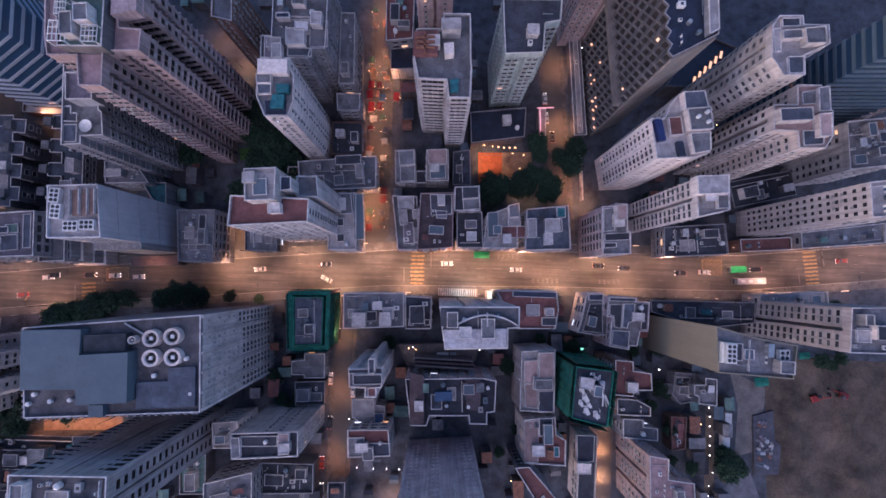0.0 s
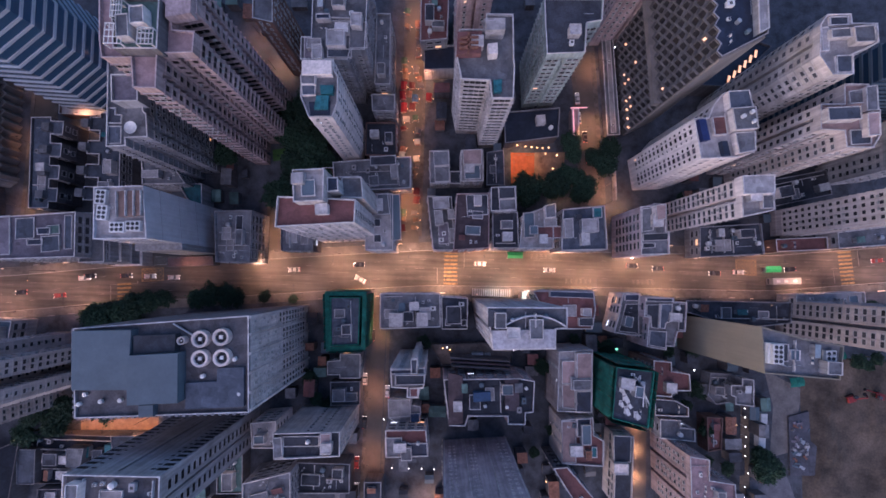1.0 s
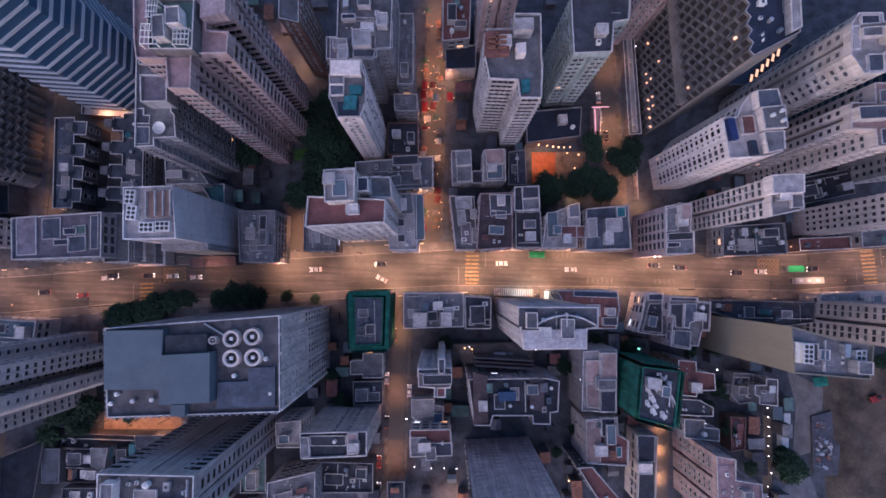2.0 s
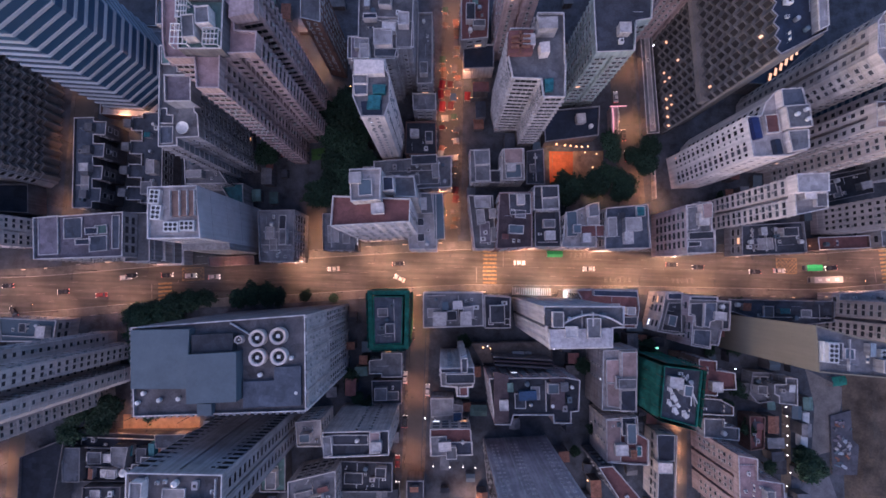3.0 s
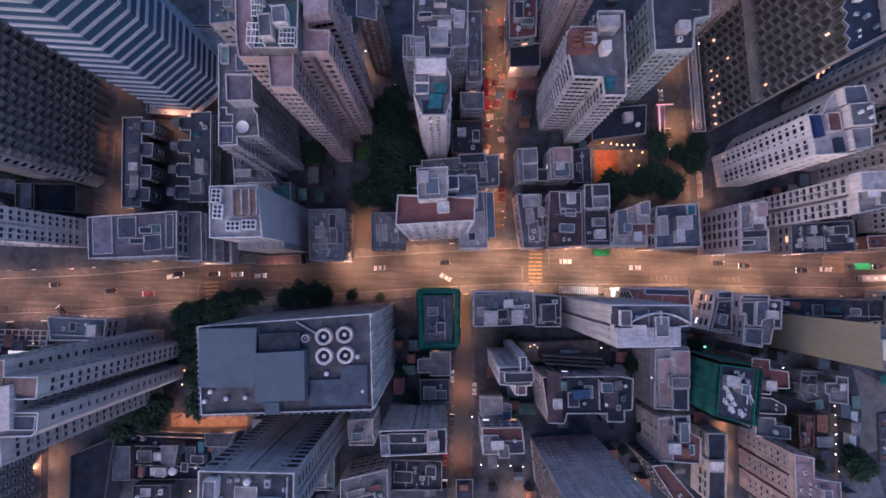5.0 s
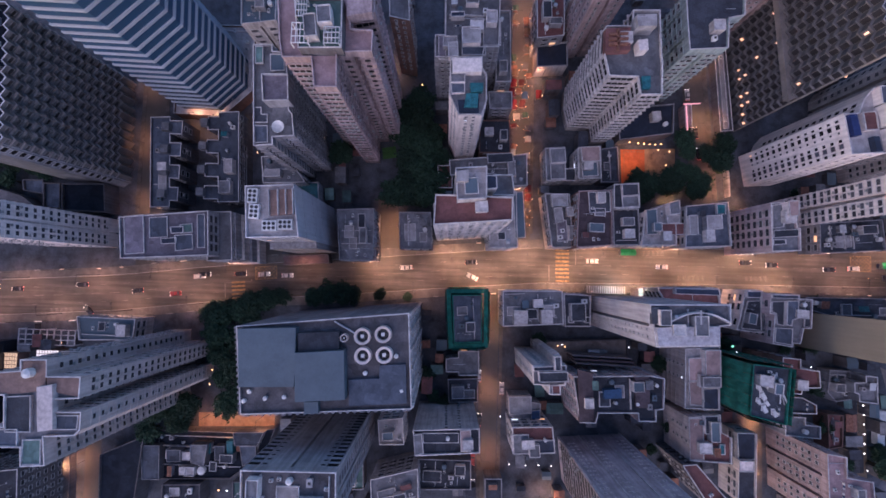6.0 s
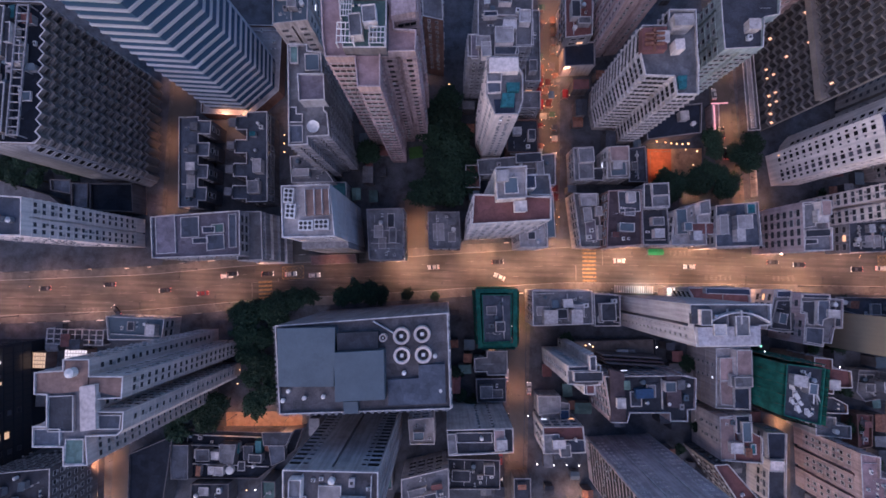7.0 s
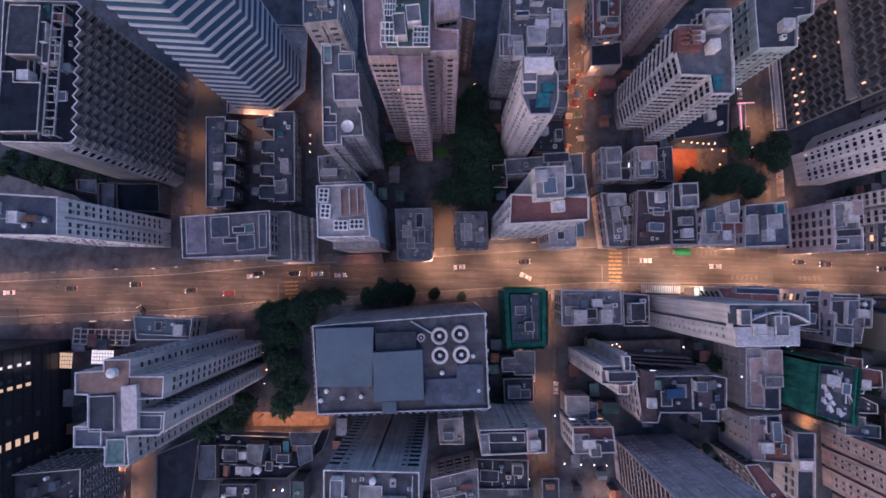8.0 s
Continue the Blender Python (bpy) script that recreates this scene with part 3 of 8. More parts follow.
def lamp_meshes():
    bm = bmesh.new()
    tube(bm, 0.11, 0, 8.6, 8, r1=0.07)
    tube(bm, 0.2, 0, 0.5, 8)
    pole = mesh_of("pole", bm, DARK_METAL)
    bm = bmesh.new()
    tube(bm, 0.05, 0, 2.2, 6, 0, pose(0, 0, 8.5, 80, 0, 0))
    arm = mesh_of("arm", bm, DARK_METAL)
    bm = bmesh.new()
    box(bm, -0.16, -2.85, 8.85, 0.16, -2.1, 9.02)
    head = mesh_of("lamp_head", bm, DARK_METAL)
    bm = bmesh.new()
    box(bm, -0.12, -2.8, 8.80, 0.12, -2.15, 8.85)
    return pole, arm, head, mesh_of("lens", bm, LAMP_GLOW)


def street_lamp(x, y, turn, bulb=None, s=1.0):
    t = thing("street_lamp", "tall metal street lamp with a glowing sodium head", "street lamp", pose(x, y, 0, 0, 0, turn) @ Matrix.Diagonal((s, s, s, 1)), "street lamps")
    pole, arm, head, lens = kept("lamp", lamp_meshes)
    part("pole", pole, None, t)
    part("arm", arm, None, t)
    h = part("lamp_head", head, None, t)
    part("lens", lens, None, h, "glowing sodium lens")
    o = new("bulb", bulb or SODIUM)
    o.parent, o.matrix_basis = t, pose(0, -2.45, 8.75)
    return t


def car_mesh(skin):
    def make():
        bm = bmesh.new()
        ring_ = [(-2.2, 0.45), (-2.25, 0.8), (-1.2, 0.98), (1.3, 0.98), (2.1, 0.85), (2.2, 0.45)]
        left = [bm.verts.new((x, 0.86, z)) for x, z in ring_]
        right = [bm.verts.new((x, -0.86, z)) for x, z in ring_]
        n = len(ring_)
        for i in range(n):
            bm.faces.new((left[i], left[(i + 1) % n], right[(i + 1) % n], right[i]))
        bm.faces.new(left[::-1])
        bm.faces.new(right)
        bmesh.ops.recalc_face_normals(bm, faces=bm.faces)
        bmesh.ops.bevel(bm, geom=list(bm.edges), offset=0.06, segments=1, affect="EDGES")
        return mesh_of("body", bm, skin)
    return kept(("car", skin.name), make)


def cabin_mesh(skin):
    def make():
        bm = bmesh.new()
        a = [bm.verts.new((x, y, 0.96)) for x, y in ((-1.5, -0.76), (0.95, -0.76), (0.95, 0.76), (-1.5, 0.76))]
        b = [bm.verts.new((x, y, 1.45)) for x, y in ((-1.1, -0.6), (0.35, -0.6), (0.35, 0.6), (-1.1, 0.6))]
        for i in range(4):
            bm.faces.new((a[i], a[(i + 1) % 4], b[(i + 1) % 4], b[i])).material_index = 1
        bm.faces.new(b)
        return mesh_of("cabin", bm, skin, GLASS)
    return kept(("cabin", skin.name), make)


HEAD = glow("headlight_glow", (1.0, 0.9, 0.75), 2.2)
TAIL = glow("tail_light_glow", (1.0, 0.05, 0.02), 1.0)


def car(x, y, turn, skin, label, lights=True):
    t = thing("car", label, "car", (x, y, 0.03, 0, 0, turn), "cars on the road")
    part("body", car_mesh(skin), None, t)
    part("cabin", cabin_mesh(skin), None, t)

    def wheel():
        bm = bmesh.new()
        tube(bm, 0.32, -0.1, 0.1, 14, 0, pose(0, 0, 0.32, 90, 0, 0))
        return mesh_of("wheel", bm, TYRE)

    def cap():
        bm = bmesh.new()
        tube(bm, 0.2, -0.02, 0.02, 12, 0, pose(0, 0, 0.32, 90, 0, 0))
        return mesh_of("hub_cap", bm, METAL)

    def lens(mat, w):
        bm = bmesh.new()
        box(bm, -0.04, -w, 0.6, 0.04, w, 0.76)
        return mesh_of("light", bm, mat)

    for wx in (-1.35, 1.35):
        for wy in (-0.78, 0.78):
            w = part("wheel", kept("wheel", wheel), None, t, at=pose(wx, wy, 0))
            part("hub_cap", kept("hub_cap", cap), None, w, at=pose(0, 0.1 if wy > 0 else -0.1, 0))
    for wy in (-0.6, 0.6):
        part("headlight", kept("head", lambda: lens(HEAD, 0.2)), None, t, at=pose(2.21, wy, 0))
        part("tail_light", kept("tail", lambda: lens(TAIL, 0.18)), None, t, at=pose(-2.27, wy, 0.05))
    return t


# ---- ground, road, pavements ----
bm = bmesh.new()
prism(bm, [(-2500, -2500), (2500, -2500), (2500, 2500), (-2500, 2500)], -0.6, 0)
tagged(new("ground", mesh_of("ground", bm, GROUND)), "dark stained concrete and asphalt ground between the buildings", "ground", kind="structure")

MID = [(-420, -30), (-330, -22), (-254, -15.2), (-186, -10.6), (-144, -5.6), (-85, -0.8), (-63, 1.3), (-19, 5.0), (49, 6.4), (71, 6.6), (117, 7.0), (176, 13.3), (260, 25), (380, 44)]


def along(x):
    """The middle of the main road at x."""
    for (ax, ay), (bx, by) in zip(MID, MID[1:]):
        if ax <= x <= bx:
            return ay + (by - ay) * (x - ax) / (bx - ax)
    return MID[-1][1] if x > 0 else MID[0][1]


def strip(name, lo, hi, z0, z1, material, x0=-400, x1=370, step=10):
    bm = bmesh.new()
    xs = [x0 + (x1 - x0) * i / int((x1 - x0) / step) for i in range(int((x1 - x0) / step) + 1)]
    rows = [[bm.verts.new((x, along(x) + d, z)) for d, z in ((lo, z0), (lo, z1), (hi, z1), (hi, z0))] for x in xs]
    for a, b in zip(rows, rows[1:]):
        for i in range(3):
            bm.faces.new((a[i], a[i + 1], b[i + 1], b[i]))
    bmesh.ops.recalc_face_normals(bm, faces=bm.faces)
    return new(name, mesh_of(name, bm, material))


tagged(strip("road", -6.9, 6.9, -0.3, 0.02, ROAD), "grey asphalt main road with painted lanes", "road", kind="structure")
tagged(strip("pavement_north", 7.05, 10.3, -0.3, 0.16, PAVING), "stained paved sidewalk along the shops", "pavement", kind="structure")
tagged(strip("pavement_south", -10.3, -7.05, -0.3, 0.16, PAVING), "stained paved sidewalk on the south side", "pavement", kind="structure")
tagged(strip("kerb_north", 6.9, 7.05, -0.3, 0.17, KERB), "granite kerb stones", "kerb", kind="structure")
tagged(strip("kerb_south", -7.05, -6.9, -0.3, 0.17, KERB), "granite kerb stones", "kerb", kind="structure")


def lane(name, label, a, b, w):
    """A side street: a straight asphalt strip between two points."""
    a, b = Vector(a), Vector(b)
    e = (b - a).normalized()
    n = Vector((-e.y, e.x)) * w / 2
    bm = bmesh.new()
    prism(bm, ccw([tuple(a - n), tuple(b - n), tuple(b + n), tuple(a + n)]), -0.2, 0.015)
    return tagged(new(name, mesh_of(name, bm, ASPHALT)), label, "street", kind="structure")


lane("market_street", "asphalt market street crowded with stalls", (-27, 13), (-28, 160), 8)
lane("south_street", "narrow asphalt street running south", (-37.6, -5), (-38.1, -160), 6)
lane("east_street", "asphalt side street between towers", (48, 16), (37, 160), 8)
lane("west_street", "asphalt side street by the dark tower", (-176, 0), (-176, 160), 8)
lane("terrace_street", "asphalt side street beside the low terrace", (-125, 6), (-130, 160), 7)
lane("court_street", "short paved side street", (-79, 8), (-80, 30), 8)
lane("back_lane", "narrow orange-lit back lane", (-191.5, -58), (-190.5, -110), 6)
lane("east_lane", "narrow lit lane", (65, -48), (64, -110), 6)



def walkway(label, a, b, w):
    """A raised footway beside a side street."""
    a, b = Vector(a), Vector(b)
    e = (b - a).normalized()
    n = Vector((-e.y, e.x)) * w / 2
    bm = bmesh.new()
    prism(bm, ccw([tuple(a - n), tuple(b - n), tuple(b + n), tuple(a + n)]), -0.2, 0.15)
    bmesh.ops.bevel(bm, geom=[q for q in bm.edges if q.calc_length() > 20], offset=0.04, segments=1, affect="EDGES")
    tagged(new("footway", mesh_of("footway", bm, FOOTWAY)), label, "pavement", kind="structure")


walkway("paved footway beside the tower street", (51.6, 18.5), (48.6, 57.5), 2.0)
walkway("paved footway beside the tower street", (48.4, 59.0), (42.0, 140.0), 1.8)
walkway("paved footway beside the tower street", (43.0, 18.5), (33.0, 150.0), 1.6)
walkway("paved footway beside the market", (-30.7, 17.5), (-31.7, 150.0), 1.2)
walkway("paved footway beside the market", (-22.6, 17.5), (-23.4, 150.0), 1.2)
walkway("narrow footway beside the south street", (-41.2, -8.0), (-41.7, -150.0), 1.3)
walkway("narrow footway beside the south street", (-33.6, -8.0), (-34.1, -150.0), 1.3)
walkway("footway beside the dark tower", (-171.2, 8.0), (-171.2, 150.0), 1.6)
walkway("footway beside the dark tower", (-180.8, 8.0), (-180.8, 150.0), 1.6)


def lamps(points, turn, bulb=None, s=1.0):
    for x, y in points:
        street_lamp(x, y, turn, bulb, s)


for i in range(16):
    x = -250 + 28 * i
    street_lamp(x, along(x) + 7.4, 0, SODIUM if -84 < x < 70 else WEAK if -150 < x < 0 else DIM, 1.3)
    if not -150 < x + 14 < -78:
        street_lamp(x + 14, along(x + 14) - 7.4, 180, SODIUM if -60 < x < 60 else DIM, 1.3)
lamps([(-23.5, 30 + 20 * i) for i in range(6)], 270, WEAK)
lamps([(-31.6, 24 + 20 * i) for i in range(6)], 90, WEAK)
lamps([(-41, -20 - 24 * i) for i in range(4)], 90, WEAK)
lamps([(51, 40), (49, 64), (47, 88), (45, 112)], 270, WEAK)
lamps([(-180, 24 + 26 * i) for i in range(4)], 90, WEAK)
lamps([(-122.5, 34), (-123.5, 62), (-125, 90)], 270, SMALL)
lamps([(-75, 18)], 270, SMALL)
lamps([(-84, 84)], 90, SMALL)
lamps([(62.6, -53), (62.4, -63), (62.2, -73), (62.0, -84)], 90, WEAK, 0.42)


# ---- buildings ----
pink = house("apartment_tower", "tall pink-tiled apartment tower with stepped wings", [(-99.4, 70.0), (-98.2, 56.0), (-97.3, 51.5), (-90.2, 51.7), (-89.2, 44.3), (-83.7, 44.4), (-84.0, 53.0), (-75.5, 53.5), (-75.4, 58.8), (-80.8, 59.0), (-81.2, 62.1), (-75.1, 63.4), (-75.7, 72.0)], 72, WALL_PINK, ROOF_ROSE, "ledge", 11, most=120, clutter=0.12, band=0.35, coping=WALL_ROSE, flute=(7.6, 1.5, 2.0))
house("apartment_tower", "", [(-93.9, 64.6), (-82.4, 64.9), (-82.1, 52.6), (-92.4, 52.3)], 75, WALL_DARK, ROOF_GREEN, "none", 12, root=pink, z0=70.8, clutter=0.8)
dish_tower = house("apartment_tower", "grey apartment tower with a round white dish on its roof", [(-116.9, 68.6), (-110.9, 68.7), (-110.8, 66.6), (-106.6, 66.3), (-104.8, 48.3), (-103.8, 47.4), (-102.9, 40.5), (-109.4, 40.0), (-109.2, 37.6), (-115.0, 37.1)], 45.4, WALL_GREY, ROOF_GREY, "pair", 13, clutter=0, flute=(5.5, 1.2, 1.5), most=110, band=0.35)
house("apartment_tower", "", [(-111.8, 57.3), (-104.0, 57.5), (-103.4, 49.6), (-111.0, 49.2)], 50, WALL_GREY, ROOF_MAUVE, "none", 14, root=dish_tower, z0=44.3, clutter=0.2)
house("office_tower", "pale office block with a blue-green roof", [(-128.2, 102.2), (-115.9, 102.5), (-115.5, 83.7), (-127.2, 82.1)], 32.8, WALL_PALE, ROOF_BLUE, "office", 16, flute=(6.0, 1.0, 1.0))
white_tower = house("apartment_tower", "slim white apartment tower with teal sheeting on its roof", [(-56.4, 63.5), (-47.2, 63.8), (-47.0, 60.9), (-45.7, 58.7), (-45.5, 51.1), (-46.8, 46.7), (-53.7, 46.5), (-56.4, 52.5)], 50, WALL_WHITE, ROOF_GREY, "few", 17, clutter=0, most=60)
plant_tower = house("apartment_tower", "broad grey apartment tower with a pale plant room", [(-58.8, 99.0), (-40.7, 99.4), (-40.8, 74.2), (-45.5, 74.1), (-46.2, 70.7), (-61.5, 70.4), (-61.7, 77.9), (-58.4, 78.0)], 36.7, WALL_GREY, ROOF_GREY, "pair", 18, flute=(6.0, 1.4, 1.6), clutter=0.4, most=100, band=0.35)
house("tenement_block", "small grey tenement with a flat felt roof", [(-42.0, 69.1), (-33.2, 69.3), (-33.0, 62.8), (-41.4, 62.6)], 14, WALL_GREY, ROOF_GREY, "old", 19)
house("tenement_block", "low brown tenement with a rusty flat roof", [(-44.6, 60.3), (-33.0, 60.6), (-32.4, 47.6), (-44.4, 47.5)], 8, WALL_BROWN, ROOF_DARK, "old", 20, clutter=0.5, coping=WALL_BROWN)
house("tenement_block", "narrow grey tenement row along the market street", [(-40.3, 96.8), (-35.2, 97.0), (-34.4, 70.4), (-40.0, 70.2)], 20, WALL_GREY, ROOF_GREY, "old", 141, clutter=1.6)
red_tower = house("apartment_tower", "pale tower with a red tiled roof terrace", [(-59.5, 22.1), (-38.0, 21.9), (-38.0, 15.5), (-59.8, 13.6)], 55, WALL_PALE, ROOF_RED, "res", 21, clutter=0.06)
house("apartment_tower", "", [(-54.2, 28.5), (-45.8, 29.2), (-45.7, 20.6), (-53.5, 19.9)], 59.6, WALL_PALE, ROOF_PALE, "none", 22, root=red_tower, z0=0, clutter=0.6)
house("apartment_tower", "", [(-43.3, 29.2), (-37.6, 29.4), (-36.8, 23.3), (-43.2, 23.2)], 50, WALL_PALE, ROOF_GREY, "none", 23, root=red_tower, z0=0, clutter=0.3)
stepped_row = house("tenement_block", "low grey tenement row with stepped flat roofs", [(-56.0, 43.5), (-26.6, 46.7), (-26.3, 34.6), (-45.4, 33.0), (-46.2, 38.3), (-55.3, 37.6)], 11, WALL_GREY, ROOF_GREY, "old", 24, clutter=0.6)
corner_block = house("tenement_block", "grey corner tenement beside the market street", [(-42.0, 30.2), (-31.8, 30.5), (-30.9, 10.4), (-40.8, 10.1)], 20, WALL_PALE, ROOF_PALE, "old", 25, clutter=0.5)
house("tenement_block", "grey tenement with a ragged crowded roof", [(-96.1, 22.7), (-82.8, 23.4), (-82.3, 4.6), (-94.5, 4.3)], 17, WALL_GREY, ROOF_GREY, "old", 26, clutter=1.4, coping=WALL_GREY)
house("tenement_block", "low dark tenement with a cluttered flat roof", [(-74.1, 23.0), (-62.3, 23.3), (-61.4, 9.6), (-73.3, 9.3)], 12, WALL_DARK, ROOF_GREY, "old", 27, clutter=1.4, coping=WALL_GREY)
long_block = house("tenement_block", "long grey block with a stained flat roof", [(-167.6, 16.5), (-137.3, 19.5), (-136.3, 4.4), (-166.1, 2.4)], 27.4, WALL_GREY, ROOF_MAUVE, "old", 28, clutter=0)
house("tenement_block", "", [(-141.4, 20.0), (-132.6, 20.3), (-131.2, 3.1), (-140.1, 2.5)], 21, WALL_GREY, ROOF_GREY, "old", 29, root=long_block, clutter=0)
grey_tower = house("apartment_tower", "grey tower with a blank gable wall", [(-115.8, 24.4), (-101.5, 25.3), (-99.3, 9.9), (-114.7, 9.1)], 47.7, WALL_SLATE, ROOF_PALE, "none", 30, clutter=0)
terrace_west = house("tenement_block", "dark low residential terrace with stepped light wells", [(-169.8, 56.7), (-162.3, 57.1), (-162.2, 55.6), (-157.4, 55.6), (-157.4, 50.4), (-161.9, 50.4), (-161.7, 47.1), (-157.4, 47.1), (-157.4, 41.9), (-161.4, 41.9), (-161.2, 38.6), (-157.4, 38.6), (-157.4, 33.4), (-160.9, 33.4), (-160.7, 30.1), (-157.4, 30.1), (-157.4, 24.9), (-160.4, 24.9), (-160.3, 22.6), (-167.7, 22.2)], 12, WALL_DARK, ROOF_SLATE, "dark", 31, clutter=0.5)
terrace_east = house("tenement_block", "dark low residential terrace behind the glass tower", [(-142.3, 24.8), (-142.4, 25.9), (-147.8, 25.9), (-147.8, 31.1), (-142.6, 31.1), (-142.8, 34.4), (-147.8, 34.4), (-147.8, 39.6), (-143.1, 39.6), (-143.3, 43.4), (-147.8, 43.4), (-147.8, 48.6), (-143.5, 48.6), (-143.7, 52.4), (-147.8, 52.4), (-147.8, 57.6), (-144.0, 57.6), (-144.1, 59.3), (-136.2, 59.8), (-134.3, 25.2)], 12, WALL_DARK, ROOF_SLATE, "dark", 32, clutter=0.5)
house("apartment_tower", "white apartment slab with rows of small windows", [(-213.0, 19.2), (-188.2, 18.4), (-187.4, 7.3), (-212.5, 7.0)], 52, WALL_WHITE, ROOF_SLATE, "slim", 33, clutter=0.3, most=98, flute=(7.0, 0.7, 0.8))
bay_tower = house("apartment_tower", "pale apartment tower with deep window bays and a teal roof corner", [(-10.7, 74.9), (-2.7, 75.2), (-2.7, 80.0), (5.3, 80.2), (5.8, 66.4), (6.1, 64.5), (5.9, 54.5), (-0.4, 54.3), (-1.2, 59.7), (-9.6, 59.8), (-11.2, 66.8)], 49, WALL_PALE, ROOF_GREY, "stripe", 34, most=180, band=0.5, clutter=0.15)
house("apartment_tower", "grey-green apartment tower with a dark roof", [(15.6, 89.1), (16.0, 80.9), (16.7, 70.9), (28.5, 71.8), (29.0, 81.3), (33.7, 82.3), (34.1, 89.6)], 44, WALL_TEAL, ROOF_DARK, "deep", 35, most=110, band=0.3, clutter=0.2, flute=(6.0, 1.2, 1.2))
house("tenement_block", "low block with a red-edged flat roof", [(-24.7, 107.2), (-14.1, 107.5), (-14.2, 91.0), (-24.3, 89.6)], 15, WALL_GREY, ROOF_RED, "old", 36)
house("tenement_block", "low dark shed roof between towers", [(-23.2, 91.1), (-11.3, 91.9), (-11.1, 82.4), (-22.9, 81.6)], 9, WALL_PALE, ROOF_NAVY, "none", 37, clutter=0, coping=WALL_GREY)
house("apartment_tower", "tall brown-pink apartment tower with rows of small windows", [(-11.4, 89.2), (0.1, 91.4), (-0.2, 108.2), (-11.8, 107.8)], 70, WALL_PINK, ROOF_GREY, "small", 38, most=80, flute=(4.0, 1.2, 1.2))
house("apartment_tower", "tall pinkish apartment tower beyond the side street", [(43.9, 98.2), (61.4, 99.9), (61.3, 113.9), (43.7, 113.2)], 70, WALL_PINK, ROOF_GREY, "small", 39, most=80, flute=(6.0, 1.2, 1.2))
house("tenement_block", "low dark navy market hall roof", [(8.6, 66.1), (30.4, 68.7), (30.0, 57.1), (9.4, 53.9)], 8, WALL_DARK, ROOF_NAVY, "none", 40, clutter=0.1, coping=WALL_GREY)
pair_block = house("tenement_block", "low grey tenement with a walled roof", [(-19.7, 49.3), (-12.2, 49.9), (-11.6, 37.3), (-19.0, 36.7)], 10.3, WALL_PALE, ROOF_GREY, "old", 41, clutter=0.15)
pale_pair = house("tenement_block", "low pale tenement with two roof levels", [(-7.7, 49.2), (0.6, 49.7), (1.0, 37.7), (-7.5, 37.4)], 12.4, WALL_PALE, ROOF_PALE, "old", 42, clutter=0.15)
narrow_block = house("tenement_block", "narrow grey tenement beside the market street", [(-19.9, 31.6), (-10.7, 31.6), (-9.0, 11.6), (-17.0, 11.4)], 12, WALL_PALE, ROOF_GREY, "old", 43, clutter=0.4)
brown_block = house("tenement_block", "plum-roofed tenement with small sheds on top", [(-9.0, 31.6), (2.8, 32.3), (3.1, 12.4), (-9.6, 11.2)], 18, WALL_BROWN, ROOF_PLUM, "old", 44, clutter=0.5, coping=WALL_PINK)
tank_block = house("tenement_block", "dark tenement with a round tank on its roof", [(3.2, 34.2), (12.1, 34.9), (12.5, 25.9), (3.3, 25.6)], 18.9, WALL_GREY, ROOF_DARK, "old", 45, clutter=0)
house("tenement_block", "dark tenement facing the main road", [(4.3, 25.9), (13.6, 26.1), (14.3, 12.9), (4.8, 12.6)], 15, WALL_GREY, ROOF_DARK, "old", 46)
white_cluster = house("tenement_block", "small white-walled tenement with sheds on its roof", [(15.2, 24.6), (26.0, 29.1), (26.6, 13.1), (14.1, 12.7)], 17, WALL_WHITE, ROOF_PALE, "old", 47, clutter=0.5)
sheet_block = house("tenement_block", "pale tenement with teal and violet sheets on its roof", [(29.4, 27.2), (44.4, 29.0), (45.6, 13.2), (29.1, 12.3)], 18, WALL_PALE, ROOF_SLATE, "old", 48, clutter=0.3)
corner_wells = house("tenement_block", "corner tenement with white parapets and grey roofs", [(53.7, 27.6), (58.2, 28.1), (58.2, 28.9), (62.5, 28.8), (62.5, 19.5), (63.6, 19.3), (63.6, 11.6), (54.0, 11.1)], 26, WALL_ROSE, ROOF_GREY, "old", 50, clutter=0.1)
white_slab = house("apartment_tower", "white apartment tower with dark window rows and a navy roof panel", [(60.0, 50.8), (64.4, 51.2), (66.0, 55.4), (69.0, 58.9), (75.6, 59.5), (76.8, 54.0), (78.1, 50.6), (77.7, 41.0), (72.4, 39.4), (62.0, 38.7)], 47.4, WALL_WHITE, ROOF_PALE, "none", 51, clutter=0, band=0.06)
square_tower = house("apartment_tower", "pinkish white apartment tower with a square roof house", [(73.5, 33.1), (83.4, 34.1), (83.6, 24.0), (74.1, 21.7)], 47.5, WALL_WHITE, ROOF_PALE, "wide", 52, most=98, flute=(6.8, 1.3, 2.4), clutter=0.2)
well_tower = house("apartment_tower", "pale cross-shaped apartment tower with dark-topped decks for its roof wells", [(88.4, 73.9), (90.4, 76.9), (97.0, 77.2), (97.2, 74.6), (104.2, 74.8), (104.4, 69.3), (97.2, 65.8), (97.2, 60.2), (91.3, 59.8), (87.9, 65.0)], 59, WALL_PALE, ROOF_PALE, "fine", 53, most=98, clutter=0, flute=(6.8, 1.3, 2.4))
wing_tower = house("apartment_tower", "pale pinkish apartment tower with stepped roofs", [(92.2, 53.6), (99.0, 53.9), (99.1, 59.7), (106.1, 59.9), (106.8, 53.0), (109.2, 52.6), (109.0, 45.2), (106.8, 41.5), (99.2, 41.3), (98.8, 46.1), (92.0, 46.2)], 54, WALL_DIM_WHITE, ROOF_PINK, "fine", 54, most=98, clutter=0, flute=(6.8, 1.3, 2.4))
